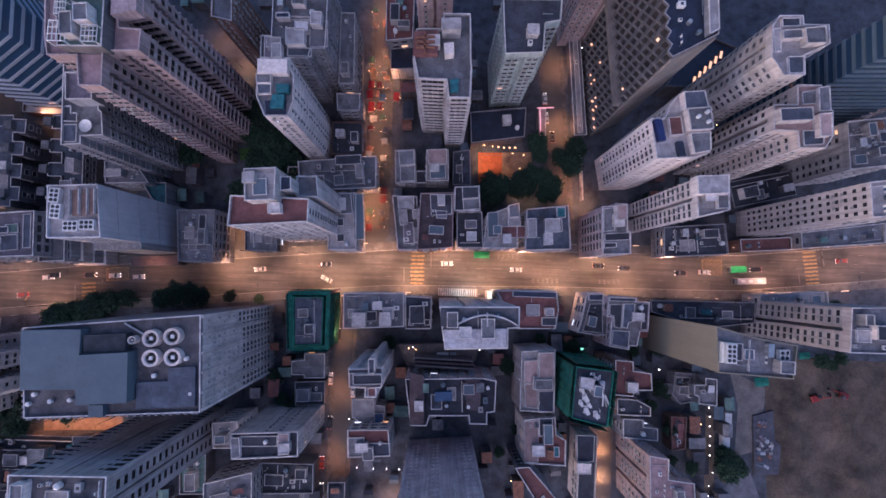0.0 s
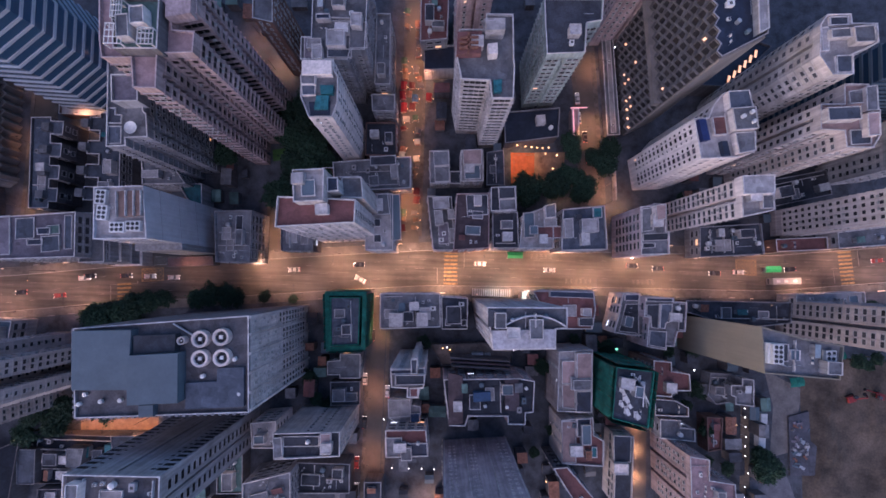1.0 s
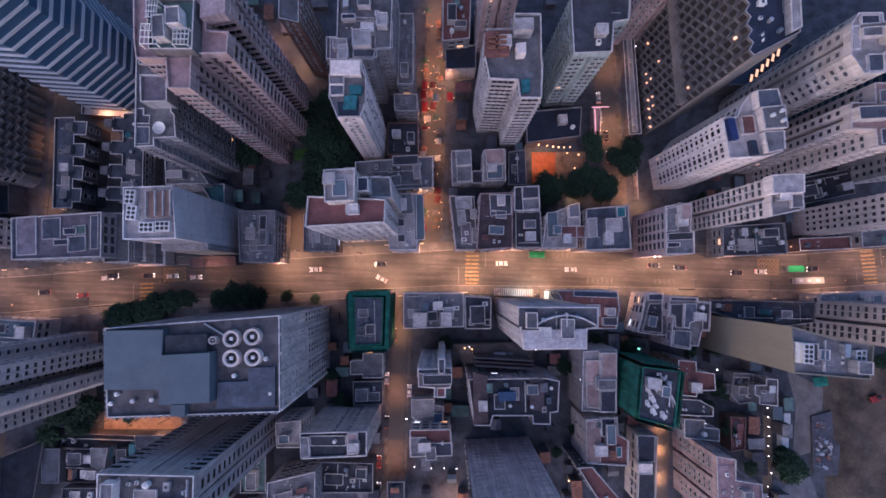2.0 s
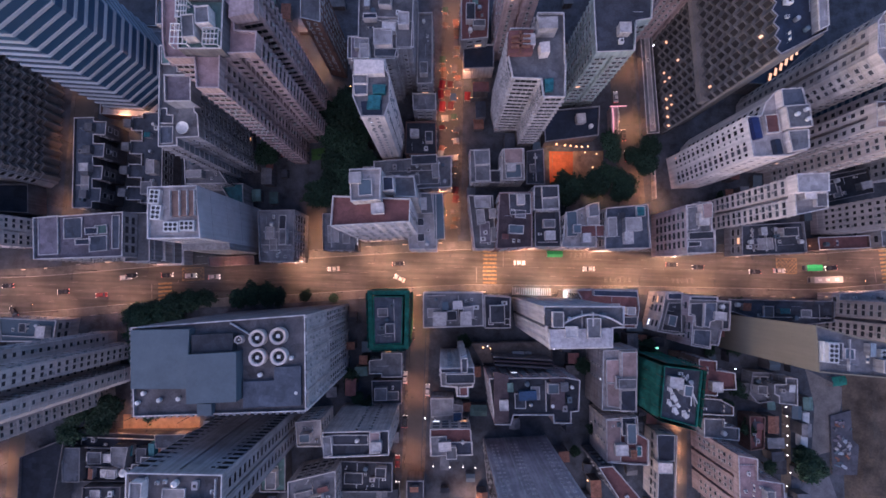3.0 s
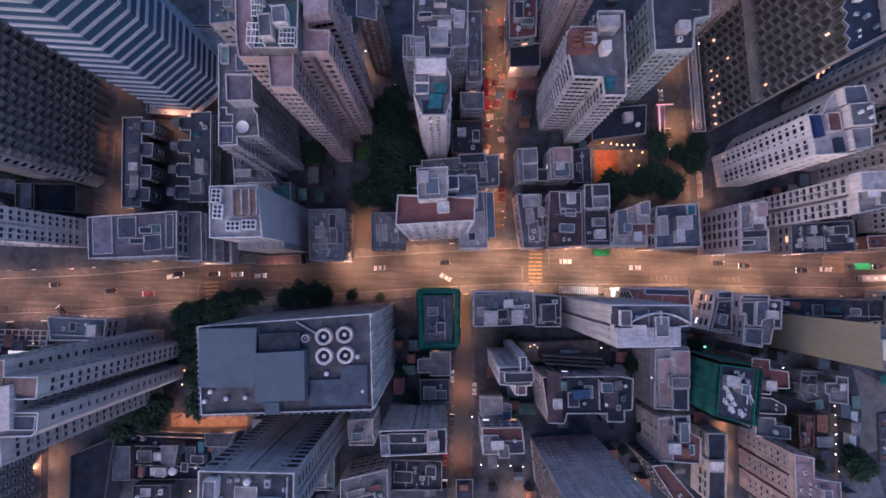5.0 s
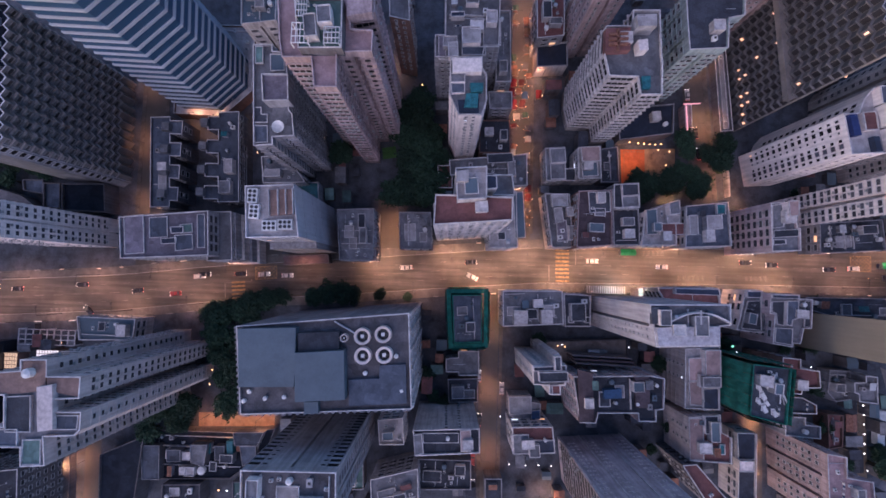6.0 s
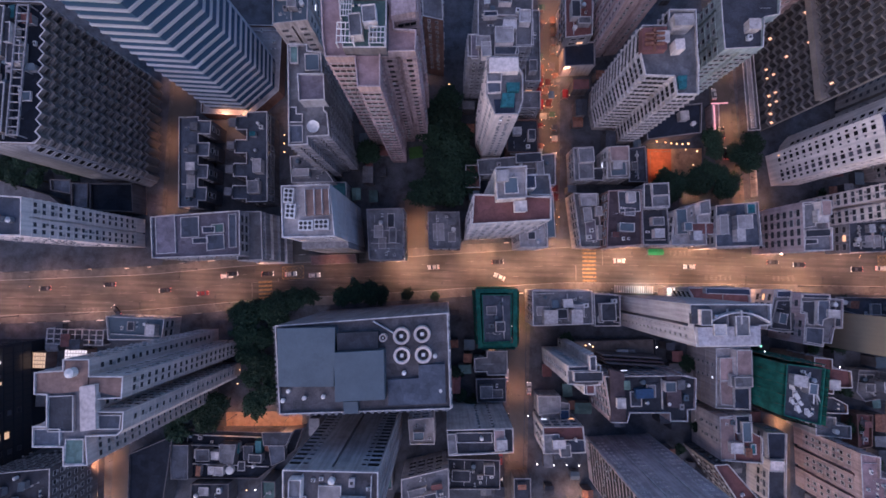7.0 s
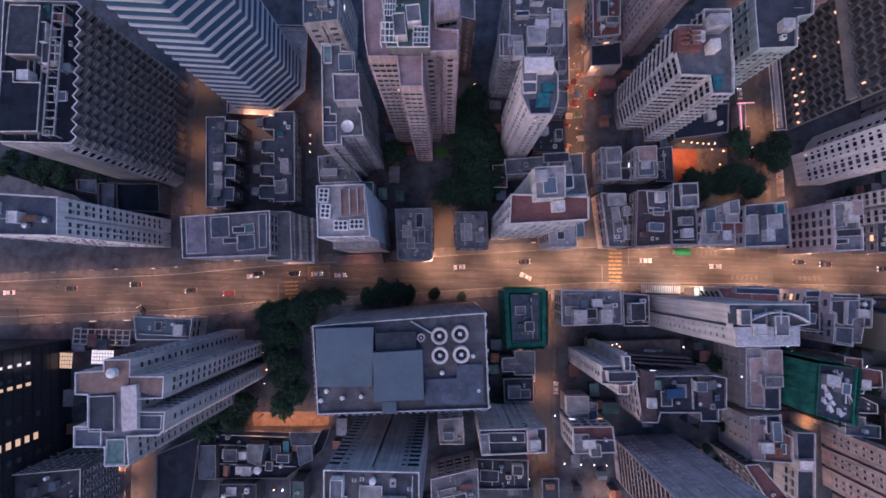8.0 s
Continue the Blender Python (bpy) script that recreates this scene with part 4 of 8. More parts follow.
house("apartment_tower", "white apartment block with a grid of square windows", [(121.0, 31.6), (131.8, 33.4), (132.3, 22.7), (121.4, 21.4)], 42, WALL_DIM_WHITE, ROOF_PALE, "wide", 55, most=98, flute=(5.5, 1.0, 1.6))
house("apartment_tower", "taller white apartment block behind another", [(117.1, 31.7), (133.0, 33.9), (132.6, 23.1), (117.5, 21.8)], 56, WALL_DIM_WHITE, ROOF_PALE, "pair", 56, most=98)
house("tenement_block", "low tenement row with teal sheds on its roof", [(83.0, 23.3), (106.3, 25.4), (107.4, 13.9), (83.0, 12.0)], 10.6, WALL_GREY, ROOF_DARK, "old", 57, clutter=2.2, coping=WALL_GREY)
house("tenement_block", "low shop podium with a pinkish roof", [(113.6, 19.9), (133.3, 21.4), (133.6, 16.6), (114.0, 15.1)], 8, WALL_BROWN, ROOF_RED, "none", 58)
house("tenement_block", "low shop row facing the main road", [(135.6, 23.0), (168.4, 27.8), (168.1, 20.2), (135.9, 17.0)], 10, WALL_PALE, ROOF_GREY, "old", 59)
roof_box_block = house("tenement_block", "low grey block with pale roof houses", [(-35.4, -5.1), (-13.9, -4.5), (-13.4, -16.4), (-35.0, -17.8)], 16, WALL_PALE, ROOF_GREY, "old", 60)
fan_pair_block = house("tenement_block", "small dark tenement with cluttered roof", [(-13.4, -5.5), (-3.9, -5.8), (-3.7, -16.9), (-12.8, -17.2)], 15.9, WALL_GREY, ROOF_DARK, "old", 61, clutter=0.8)
house("tenement_block", "low grey building behind a netted one", [(-55.1, -31.2), (-50.5, -30.6), (-50.5, -28.3), (-42.9, -28.1), (-42.6, -37.0), (-50.2, -37.3), (-50.3, -36.0), (-54.9, -36.2)], 8.2, WALL_GREY, ROOF_GREY, "old", 62, clutter=0.4)
well_block = house("tenement_block", "tenement with a red roof terrace and a dark light well", [(19.1, -2.5), (40.7, -1.8), (41.5, -8.4), (40.3, -15.3), (26.8, -15.7)], 18, WALL_PALE, ROOF_RED, "old", 63, clutter=0.3)
split_block = house("tenement_block", "white-walled tenement with split roofs", [(53.0, -2.4), (59.2, -2.2), (59.1, -8.5), (60.7, -10.1), (61.5, -17.4), (56.4, -17.6), (49.7, -16.7), (51.3, -11.2)], 13.6, WALL_WHITE, ROOF_GREY, "old", 64, clutter=0.5)
cluster_block = house("tenement_block", "cluster tenement with grey and pinkish roofs", [(59.4, -3.3), (69.6, -3.4), (69.6, -5.0), (74.2, -4.8), (73.6, -15.2), (70.8, -15.3), (69.6, -20.6), (67.0, -20.5), (66.8, -21.9), (59.8, -20.9), (60.7, -10.6), (58.9, -10.3)], 17.5, WALL_ROSE, ROOF_GREY, "old", 65, clutter=0.25)
house("apartment_tower", "white apartment slab with dark window rows", [(119.4, -3.5), (134.8, -3.0), (134.3, -16.6), (118.5, -16.6)], 47, WALL_DIM_WHITE, ROOF_GREY, "wide", 66, most=98, flute=(6.8, 1.3, 2.4))
house("tenement_block", "low pale building facing the main road", [(119.4, -1.0), (145.2, 0.9), (145.5, -4.6), (131.1, -5.7), (119.3, -6.1)], 10, WALL_PALE, ROOF_PALE, "old", 67)
pink_roof_block = house("tenement_block", "pale tenement with a tall white roof wall", [(28.4, -23.4), (40.3, -22.3), (40.2, -44.0), (28.1, -43.8)], 18.8, WALL_DIM_WHITE, ROOF_PALE, "few", 68, clutter=0.1)
house("tenement_block", "stepped tenement with red-brown roofs", [(60.6, -25.0), (66.8, -25.4), (66.8, -28.5), (73.1, -29.3), (73.4, -35.0), (67.2, -35.2), (66.8, -37.3), (60.4, -36.9)], 21, WALL_BROWN, ROOF_RED, "old", 69, clutter=0.3)
house("tenement_block", "small dark red tenement", [(62.5, -38.8), (69.4, -39.1), (74.3, -41.5), (74.3, -44.6), (69.0, -44.6), (62.5, -44.4)], 18, WALL_BROWN, ROOF_DARK, "old", 70)
house("tenement_block", "low grey building with a white parapet", [(66.3, -46.9), (73.6, -47.0), (73.6, -49.6), (78.8, -50.0), (78.8, -54.4), (66.3, -53.5)], 14, WALL_GREY, ROOF_GREY, "old", 71, clutter=0.4)
pink_strip_block = house("tenement_block", "tenement with pinkish roof and white parapets", [(29.7, -47.0), (40.7, -45.7), (41.1, -51.8), (44.6, -53.6), (44.5, -62.2), (30.1, -61.7)], 18.3, WALL_DIM_WHITE, ROOF_RED, "few", 72, clutter=0.35)
cross_roof_block = house("tenement_block", "narrow tenement with a white roof house", [(51.4, -53.8), (57.9, -54.0), (57.2, -77.7), (50.7, -77.9)], 11.7, WALL_DIM_WHITE, ROOF_DARK, "old", 73, clutter=0.1)
house("apartment_tower", "mauve apartment tower with stepped roof", [(69.1, -54.3), (75.5, -55.2), (75.4, -61.7), (83.8, -62.7), (84.4, -76.3), (69.6, -76.7)], 28, WALL_PINK, ROOF_ROSE, "pair", 74, most=110, flute=(6.5, 1.2, 1.2))
house("tenement_block", "low tenement with a white-walled square roof", [(97.8, -32.2), (102.1, -32.5), (102.0, -42.2), (95.2, -41.6), (95.2, -39.0), (93.6, -38.4), (93.6, -34.8), (97.8, -34.6)], 11.3, WALL_GREY, ROOF_GREY, "old", 75)
step_tower = house("apartment_tower", "slim grey stepped tower with white parapets", [(-28.5, -27.2), (-22.1, -27.0), (-22.2, -23.9), (-20.4, -23.1), (-19.6, -26.9), (-17.9, -26.8), (-18.1, -33.0), (-19.7, -33.1), (-19.6, -35.8), (-23.1, -35.9), (-23.1, -33.2), (-28.0, -33.0)], 37, WALL_PALE, ROOF_GREY, "res", 76, clutter=0)
sheet_roof_block = house("tenement_block", "low tenement with white and blue roof sheets", [(-31.3, -44.1), (-23.1, -43.8), (-23.1, -45.9), (-19.7, -46.4), (-19.8, -52.5), (-27.5, -53.5), (-31.1, -50.8)], 9.2, WALL_GREY, ROOF_PALE, "old", 77, clutter=0.6)
terrace_block = house("tenement_block", "tenement with a red roof and white-walled terraces", [(-31.4, -52.3), (-17.3, -51.7), (-16.3, -60.6), (-30.7, -61.5)], 18.1, WALL_PALE, ROOF_RED, "old", 78, clutter=0.2)
great_block = house("tenement_block", "large stepped block with red and grey roof decks", [(-11.8, -33.2), (14.3, -32.1), (19.2, -32.9), (18.9, -43.2), (16.3, -43.6), (16.3, -47.4), (10.4, -47.5), (10.2, -44.8), (-3.1, -45.2), (-4.0, -48.5), (-9.4, -48.5)], 23, WALL_PINK, ROOF_DARK, "old", 79, clutter=0.5, most=110)
ribbed_slab = house("apartment_tower", "tall grey slab with ribbed north wall", [(-11.1, -61.2), (13.2, -59.2), (14.9, -75.0), (-9.3, -77.0)], 57, WALL_MAUVE, ROOF_MAUVE, "none", 80, most=110, band=0.06, flute=(8.1, 0.25, 0.3))
pool_block = house("tenement_block", "pale block with a dark roof deck and white parapets", [(-65.0, -49.3), (-44.0, -48.1), (-43.7, -55.7), (-64.1, -57.2)], 33, WALL_PALE, ROOF_DARK, "few", 81, clutter=0.25, band=0)
house("tenement_block", "small pale tenement between larger blocks", [(-78.5, -51.4), (-69.7, -50.4), (-68.9, -59.6), (-77.5, -59.9)], 17.6, WALL_PALE, ROOF_PALE, "old", 82)
house("tenement_block", "grey tenement with split flat roofs", [(-80.3, -72.1), (-63.9, -67.8), (-63.2, -80.7), (-79.8, -81.2)], 17, WALL_GREY, ROOF_GREY, "old", 83)
slab_tower = house("apartment_tower", "long pale slab tower with ribbed walls", [(-106.4, -50.7), (-82.2, -50.5), (-81.8, -63.4), (-105.8, -64.1)], 61.6, WALL_SLAB_DARK, ROOF_DARK_GREY, "none", 84, most=98, band=0.05, flute=(12.1, 0.7, 1.0))
cross_tower = house("apartment_tower", "white cross-shaped apartment tower with brown roof deck", [(-169.8, -28.0), (-162.6, -27.3), (-162.8, -24.5), (-156.0, -24.3), (-155.7, -28.5), (-147.1, -28.3), (-147.1, -33.7), (-153.9, -34.2), (-153.7, -37.2), (-146.3, -37.0), (-146.3, -41.5), (-147.6, -42.9), (-155.4, -43.4), (-154.4, -50.4), (-160.6, -50.8), (-161.0, -46.2), (-168.7, -46.4), (-169.1, -41.3), (-165.6, -41.2), (-166.2, -33.5), (-169.4, -33.5)], 63.5, WALL_DIM_WHITE, ROOF_GREY, "slim", 85, clutter=0, most=98, flute=(7.5, 1.2, 1.2))
house("tenement_block", "low block with a blue-grey roof behind a pergola", [(-192.9, -19.3), (-170.8, -19.7), (-171.4, -27.4), (-191.4, -28.0)], 11, WALL_PALE, ROOF_BLUE, "old", 86)
glass_tower = house("office_tower", "dark glass office tower with a few lit floors", [(-253.2, -30.9), (-225.0, -30.1), (-220.0, -84.3), (-248.4, -85.2)], 60, TOWER_GLASS, ROOF_DARK, "glazed", 87, most=100)
house("tenement_block", "dark ribbed residential slab with air conditioners", [(-240.4, -74.2), (-198.0, -69.2), (-196.4, -94.5), (-238.6, -95.6)], 24, WALL_DARK, ROOF_DARK, "res", 88, most=110)
net_block = house("tenement_block", "low building wrapped in green scaffold netting", [(-53.5, -7.1), (-42.7, -6.8), (-42.5, -23.7), (-52.4, -24.4)], 15.4, NET, ROOF_SLATE, "none", 89, coping=NET)
net_tower = house("tenement_block", "building site tower wrapped in green netting", [(44.0, -25.9), (56.3, -27.0), (54.3, -44.9), (42.6, -42.2)], 30.6, NET, ROOF_DARK, "none", 90, coping=NET, clutter=0.4)
beige_tower = house("apartment_tower", "tower with a huge blank beige gable wall", [(79.4, -10.1), (92.1, -13.3), (103.2, -14.9), (101.8, -24.6), (80.0, -23.4)], 47, WALL_BEIGE, ROOF_GREY, "none", 91, coping=WALL_BEIGE)
fan_block = house("office_tower", "large grey industrial block with ribbed walls and cooling fans", [(-113.1, -15.7), (-65.8, -10.8), (-64.2, -36.6), (-110.6, -39.5)], 54, WALL_FAN, ROOF_DARK_GREY, "none", 92, clutter=0)
arch_tower = house("apartment_tower", "pale tower with an arched roof structure", [(-1.2, -6.4), (20.4, -5.8), (20.4, -11.3), (17.4, -11.7), (17.4, -16.9), (0.6, -17.7)], 56.5, WALL_SLAB, ROOF_GREY, "none", 93, clutter=0.6, flute=(5.5, 0.9, 2.2))
house("apartment_tower", "pale apartment block with dark windows", [(135.8, 59.0), (155.4, 61.7), (154.7, 45.0), (136.3, 42.4)], 30, WALL_PALE, ROOF_GREY, "res", 101, flute=(6.0, 1.2, 1.2))
# the warm street light on this block is put into its brown walls
house("tenement_block", "brown block with warm street light put into its wall colour", [(148.4, 82.2), (166.9, 85.1), (166.4, 70.1), (148.6, 68.4)], 20, WALL_BROWN, ROOF_GREY, "old", 102)
house("tenement_block", "dark flat podium roof between towers", [(110.8, 42.6), (135.5, 48.0), (137.5, 38.4), (112.9, 32.4)], 6, WALL_DARK, ROOF_DARK, "none", 103, clutter=0.5, coping=WALL_GREY)
house("tenement_block", "low roof between two tenements", [(-11.5, 42.2), (-6.7, 42.4), (-6.7, 37.5), (-11.4, 37.4)], 8, WALL_GREY, ROOF_DARK, "none", 104, clutter=1)
house("tenement_block", "narrow row of dark low roofs", [(2.5, 50.4), (9.0, 51.5), (9.8, 37.6), (2.7, 37.4)], 7, WALL_DARK, ROOF_DARK, "none", 105, clutter=1.5, coping=WALL_GREY)
house("tenement_block", "low maroon-roofed shop row beside the road", [(-119.6, 5.6), (-101.9, 6.9), (-101.2, 3.4), (-118.9, 2.1)], 5, WALL_DARK, ROOF_PLUM, "none", 131, clutter=0, coping=WALL_DARK, parapet=0.4)
house("tenement_block", "low slate-roofed plant building in the shade", [(-212.4, 31.1), (-206.0, 31.3), (-205.4, 21.6), (-211.6, 21.4)], 8, WALL_DARK, ROOF_SLATE, "none", 106, clutter=0.3, coping=WALL_DARK)
house("tenement_block", "long low hall with a dark grey roof", [(-261.5, 36.8), (-222.5, 26.2), (-215.2, 20.8), (-260.0, 20.9)], 6, WALL_DARK, ROOF_DARK_GREY, "none", 108, clutter=0, coping=WALL_DARK)
house("tenement_block", "small low outbuilding with a slate roof", [(-223.6, 32.8), (-215.4, 33.0), (-215.0, 27.4), (-222.9, 28.6)], 5, WALL_DARK, ROOF_SLATE, "none", 109, clutter=0, coping=WALL_DARK)
house("tenement_block", "low black-roofed building in the shade", [(-205.2, 31.1), (-188.8, 31.5), (-187.6, 20.4), (-204.4, 20.8)], 8, WALL_DARK, ROOF_BLACK, "none", 107, clutter=0, coping=WALL_DARK)
house("tenement_block", "low tenement with a crowded roof between towers", [(-126.0, 42.1), (-116.9, 43.4), (-109.1, 32.9), (-124.9, 32.1)], 14, WALL_GREY, ROOF_GREY, "old", 108, clutter=1.8)
house("tenement_block", "low building with a teal sheet roof", [(-114.9, 33.8), (-105.8, 34.1), (-105.0, 24.7), (-108.7, 24.6)], 9, WALL_GREY, TARP_TEAL, "none", 109, clutter=0)
house("tenement_block", "small brown-roofed house among trees", [(-60.3, 41.8), (-54.7, 42.0), (-54.5, 33.2), (-60.1, 33.1)], 9, WALL_BROWN, ROOF_RED, "none", 110, clutter=0.8)
# low block for lamp-lit ground; the warm light is put into its tan top
house("tenement_block", "low flat block in place of lamp-lit ground", [(-17.3, -24.4), (14.2, -22.6), (14.7, -30.4), (-12.2, -32.2)], 4, WALL_DARK, LAMPLIT_TAN, "none", 111, clutter=0.2, coping=WALL_DARK)
house("tenement_block", "low dark roof with small lamps", [(-54.2, -39.2), (-42.9, -38.6), (-42.6, -47.4), (-53.6, -47.9)], 6, WALL_DARK, ROOF_DARK, "none", 112, clutter=1.2, coping=WALL_GREY)
# one mass: the shade between the stepped roofs is put into its black roof
old_row = house("tenement_block", "crowded row of dark old low houses with patched roofs", [(-163.4, -61.6), (-131.7, -61.8), (-119.0, -59.8), (-121.8, -68.2), (-135.1, -78.9), (-166.9, -79.9), (-168.3, -64.4)], 5, WALL_DARK, ROOF_BLACK, "none", 120, clutter=1.0, coping=WALL_DARK)
house("tenement_block", "dark old house with a low flat roof", [(-159.4, -80.8), (-145.3, -80.3), (-144.9, -87.9), (-159.1, -88.4)], 7, WALL_DARK, ROOF_DARK, "none", 127, clutter=0.8, coping=WALL_DARK)
house("tenement_block", "low old house with a patched green roof", [(-131.9, -77.6), (-126.9, -77.5), (-126.5, -86.9), (-131.4, -87.0)], 10, WALL_DARK, ROOF_GREEN, "none", 128, clutter=1.5, coping=WALL_DARK)
house("tenement_block", "black-roofed block beside the lit lane", [(-182.8, -70.3), (-166.8, -63.2), (-169.0, -89.1), (-181.9, -89.6)], 8, WALL_DARK, ROOF_BLACK, "none", 129, clutter=0, coping=WALL_DARK)
house("tenement_block", "long slab with dark red ridged roof", [(26.7, -62.6), (31.5, -62.1), (41.5, -73.1), (35.8, -76.1)], 20, WALL_DARK, ROOF_RED, "old", 131, clutter=0.4)
house("tenement_block", "brown brick site house with broken roof", [(87.3, -47.6), (93.2, -47.8), (92.6, -59.3), (87.6, -60.3)], 7, WALL_BROWN, ROOF_RED, "none", 132, clutter=2.4, coping=WALL_BROWN)
house("tenement_block", "low grey house with rubble on its roof", [(89.4, -31.5), (97.1, -31.7), (96.9, -42.2), (91.4, -43.2), (88.4, -39.9)], 6, WALL_GREY, ROOF_GREY, "none", 133, clutter=2.4, coping=WALL_GREY)
house("tenement_block", "dark low building in front of the beige gable", [(78.6, -4.4), (118.6, -4.0), (118.0, -11.8), (104.0, -13.6), (92.0, -12.2), (79.0, -8.8)], 9, WALL_DARK, ROOF_DARK, "none", 142, clutter=0.8, coping=WALL_GREY)
rib_tower = house("office_tower", "dark blue ribbed office tower", [(114.3, 63.7), (150.0, 65.0), (150.3, 76.4), (114.4, 73.9)], 90, BAND_GLASS, ROOF_DARK, "none", 134, clutter=0)
house("tenement_block", "low dark shop row", [(-39.6, -74.4), (-33.3, -74.2), (-33.0, -84.3), (-39.2, -84.5)], 8, WALL_DARK, ROOF_DARK, "none", 135, clutter=1, coping=WALL_GREY)
house("tenement_block", "low dark tenement behind a pale block", [(-64.6, -67.7), (-44.9, -67.7), (-44.6, -78.1), (-63.7, -78.7)], 9, WALL_DARK, ROOF_DARK, "none", 136, clutter=1, coping=WALL_GREY)
house("tenement_block", "low green-roofed shed row", [(-94.5, -66.4), (-85.0, -66.1), (-84.3, -80.3), (-93.7, -80.6)], 7, WALL_DARK, ROOF_GREEN, "none", 137, clutter=1.5, coping=WALL_GREY)
house("apartment_tower", "brown brick block with a flat roof", [(-76.9, 94.8), (-70.6, 95.0), (-69.8, 80.4), (-76.3, 81.7)], 40, WALL_BROWN, ROOF_GREY, "small", 140, clutter=0.6)


# ---- towers with a face of their own ----
def outline_of(root, pts):
    c = root.location
    return [(x - c.x, y - c.y) for x, y in ccw(pts)]


def saw(a, b, pitch, depth):
    """The line from a towards b as a row of saw teeth that stand out to its right."""
    a, b = Vector(a), Vector(b)
    n = max(2, round((b - a).length / pitch))
    e = (b - a) / n
    out = Vector((e.y, -e.x)).normalized() * depth
    pts = []
    for i in range(n):
        pts += [tuple(a + e * i), tuple(a + e * (i + 0.55) + out)]
    return pts


def saw_tower(name, label, pts, edges, h, roof, storey, seed, lit, wall, shade, pane_h, pane_skin, pitch=3.6, depth=1.5, back=False, brim=0.75):
    """A tower whose named edges are folded like a saw, with a shade over every storey."""
    pts = ccw(pts)
    line = []
    for i, (a, b) in enumerate(zip(pts, pts[1:] + pts[:1])):
        line += saw(a, b, pitch, depth) if i in edges else [tuple(a)]
    root = house(name, label, line, h, wall, roof, "none", seed, 0.7, parapet=1.3, category="building", coping=WALL_GREY if back else COPING)
    lp = outline_of(root, line)
    rng = random.Random(seed)
    z, k = h - storey, 0
    while z > 6:
        for i in edges:
            a, b = pts[i], pts[(i + 1) % len(pts)]
            teeth = saw(a, b, pitch, depth) + [tuple(b)]
            e = (Vector(b) - Vector(a)).normalized()
            o = Vector((e.y, -e.x)) * brim
            bm = bmesh.new()
            rows = [[bm.verts.new((x + k * o.x - root.location.x, y + k * o.y - root.location.y, zz)) for k, zz in ((-0.1, z - 0.2), (1, z - 0.2), (1, z + 0.15), (-0.1, z + 0.15))] for x, y in teeth]
            for p, q in zip(rows, rows[1:]):
                for k in range(4):
                    bm.faces.new((p[k], p[(k + 1) % 4], q[(k + 1) % 4], q[k]))
            part("sun_shade", bm, shade, root)
        z -= storey
    c = root.location
    for i, (a, b) in enumerate(zip(pts, pts[1:] + pts[:1])):
        if i not in edges:
            continue
        a, b = Vector(a), Vector(b)
        n = max(2, round((b - a).length / pitch))
        e = (b - a) / n
        out = Vector((e.y, -e.x)).normalized()
        for j in range(n):
            p, q = a + e * j, a + e * (j + 0.55) + out * depth
            r = a + e * (j + 1)
            for u, v in ((q, r),) if back else ((p, q),):
                mid, d = (u + v) / 2, (v - u)
                turn = math.degrees(math.atan2(d.y, d.x)) + 180
                z = h - storey * 0.5 - 0.3
                while z > 6.5:
                    pane = pane_skin
                    wide = 0.78
                    near = 7.0 if z < 13 else 4.0 if 26 < z < 34 else 0.25
                    if rng.random() < lit * near:
                        pane, wide = LIT_ROOM, rng.choice((0.34, 0.5))
                    part("window", window_mesh(round(d.length * wide, 1), pane_h if wide > 0.7 else 1.5, pane, shade), None, root, at=pose(mid.x - c.x, mid.y - c.y, z, 0, 0, turn))
                    z -= storey
    return root


SHADE = surface("sun_shade_concrete", (0.24, 0.21, 0.205), stain=0.3, size=3)
SHADE_DARK = surface("dark_sun_shade", (0.14, 0.13, 0.133), stain=0.3, size=3)
WALL_DARK_BROWN = surface("wall_brown_concrete", (0.09, 0.084, 0.086), stain=0.3)
# the dark inside of the cells is put into this pane colour
CELL = surface("recessed_dark_glass", (0.026, 0.025, 0.03), rough=0.4, stain=0.4, bump=0)
LIT_ROOM = glow("lit_room", (1.0, 0.42, 0.16), 0.75)
BROWN_DECK = surface("brown_paving", (0.26, 0.17, 0.145), stain=0.4, size=3)
WALL_UMBER = surface("wall_umber_concrete", (0.19, 0.17, 0.165), stain=0.3)
west_saw = saw_tower("office_tower", "dark office tower folded like a saw with concrete sun shades", [(-206.0, 33.6), (-184.6, 33.6), (-186.2, 75.5), (-207.8, 75.5)], (1,), 53, ROOF_BLACK, 3.2, 201, 0.0, WALL_UMBER, SHADE, 1.0, SAW_GLASS)
east_saw = saw_tower("office_tower", "dark office tower with honeycomb shades and a few lit rooms", [(57.9, 61.1), (70.2, 67.9), (69.0, 118.0), (53.5, 117.0)], (3,), 64, ROOF_NAVY, 3.4, 202, 0.06, WALL_DARK_BROWN, SHADE_DARK, 2.7, CELL, 3.6, 1.3, True, 0.8)

# the strip of square windows on the south corner of the western saw tower
c = west_saw.location
for root, line, top in ((west_saw, [(-206.0, 33.6), (-184.4, 33.6), (-184.4, 33.2), (-206.0, 33.2)], 51.6), (east_saw, [(57.9, 61.1), (70.2, 67.9), (70.4, 67.5), (58.1, 60.7)], 62.6)):
    bm = bmesh.new()
    prism(bm, ccw([(x - root.location.x, y - root.location.y) for x, y in line]), 0.0, top)
    part("gable_wall", bm, WALL_UMBER if root is east_saw else WALL_GREY, root, "plain gable wall")
bm = bmesh.new()
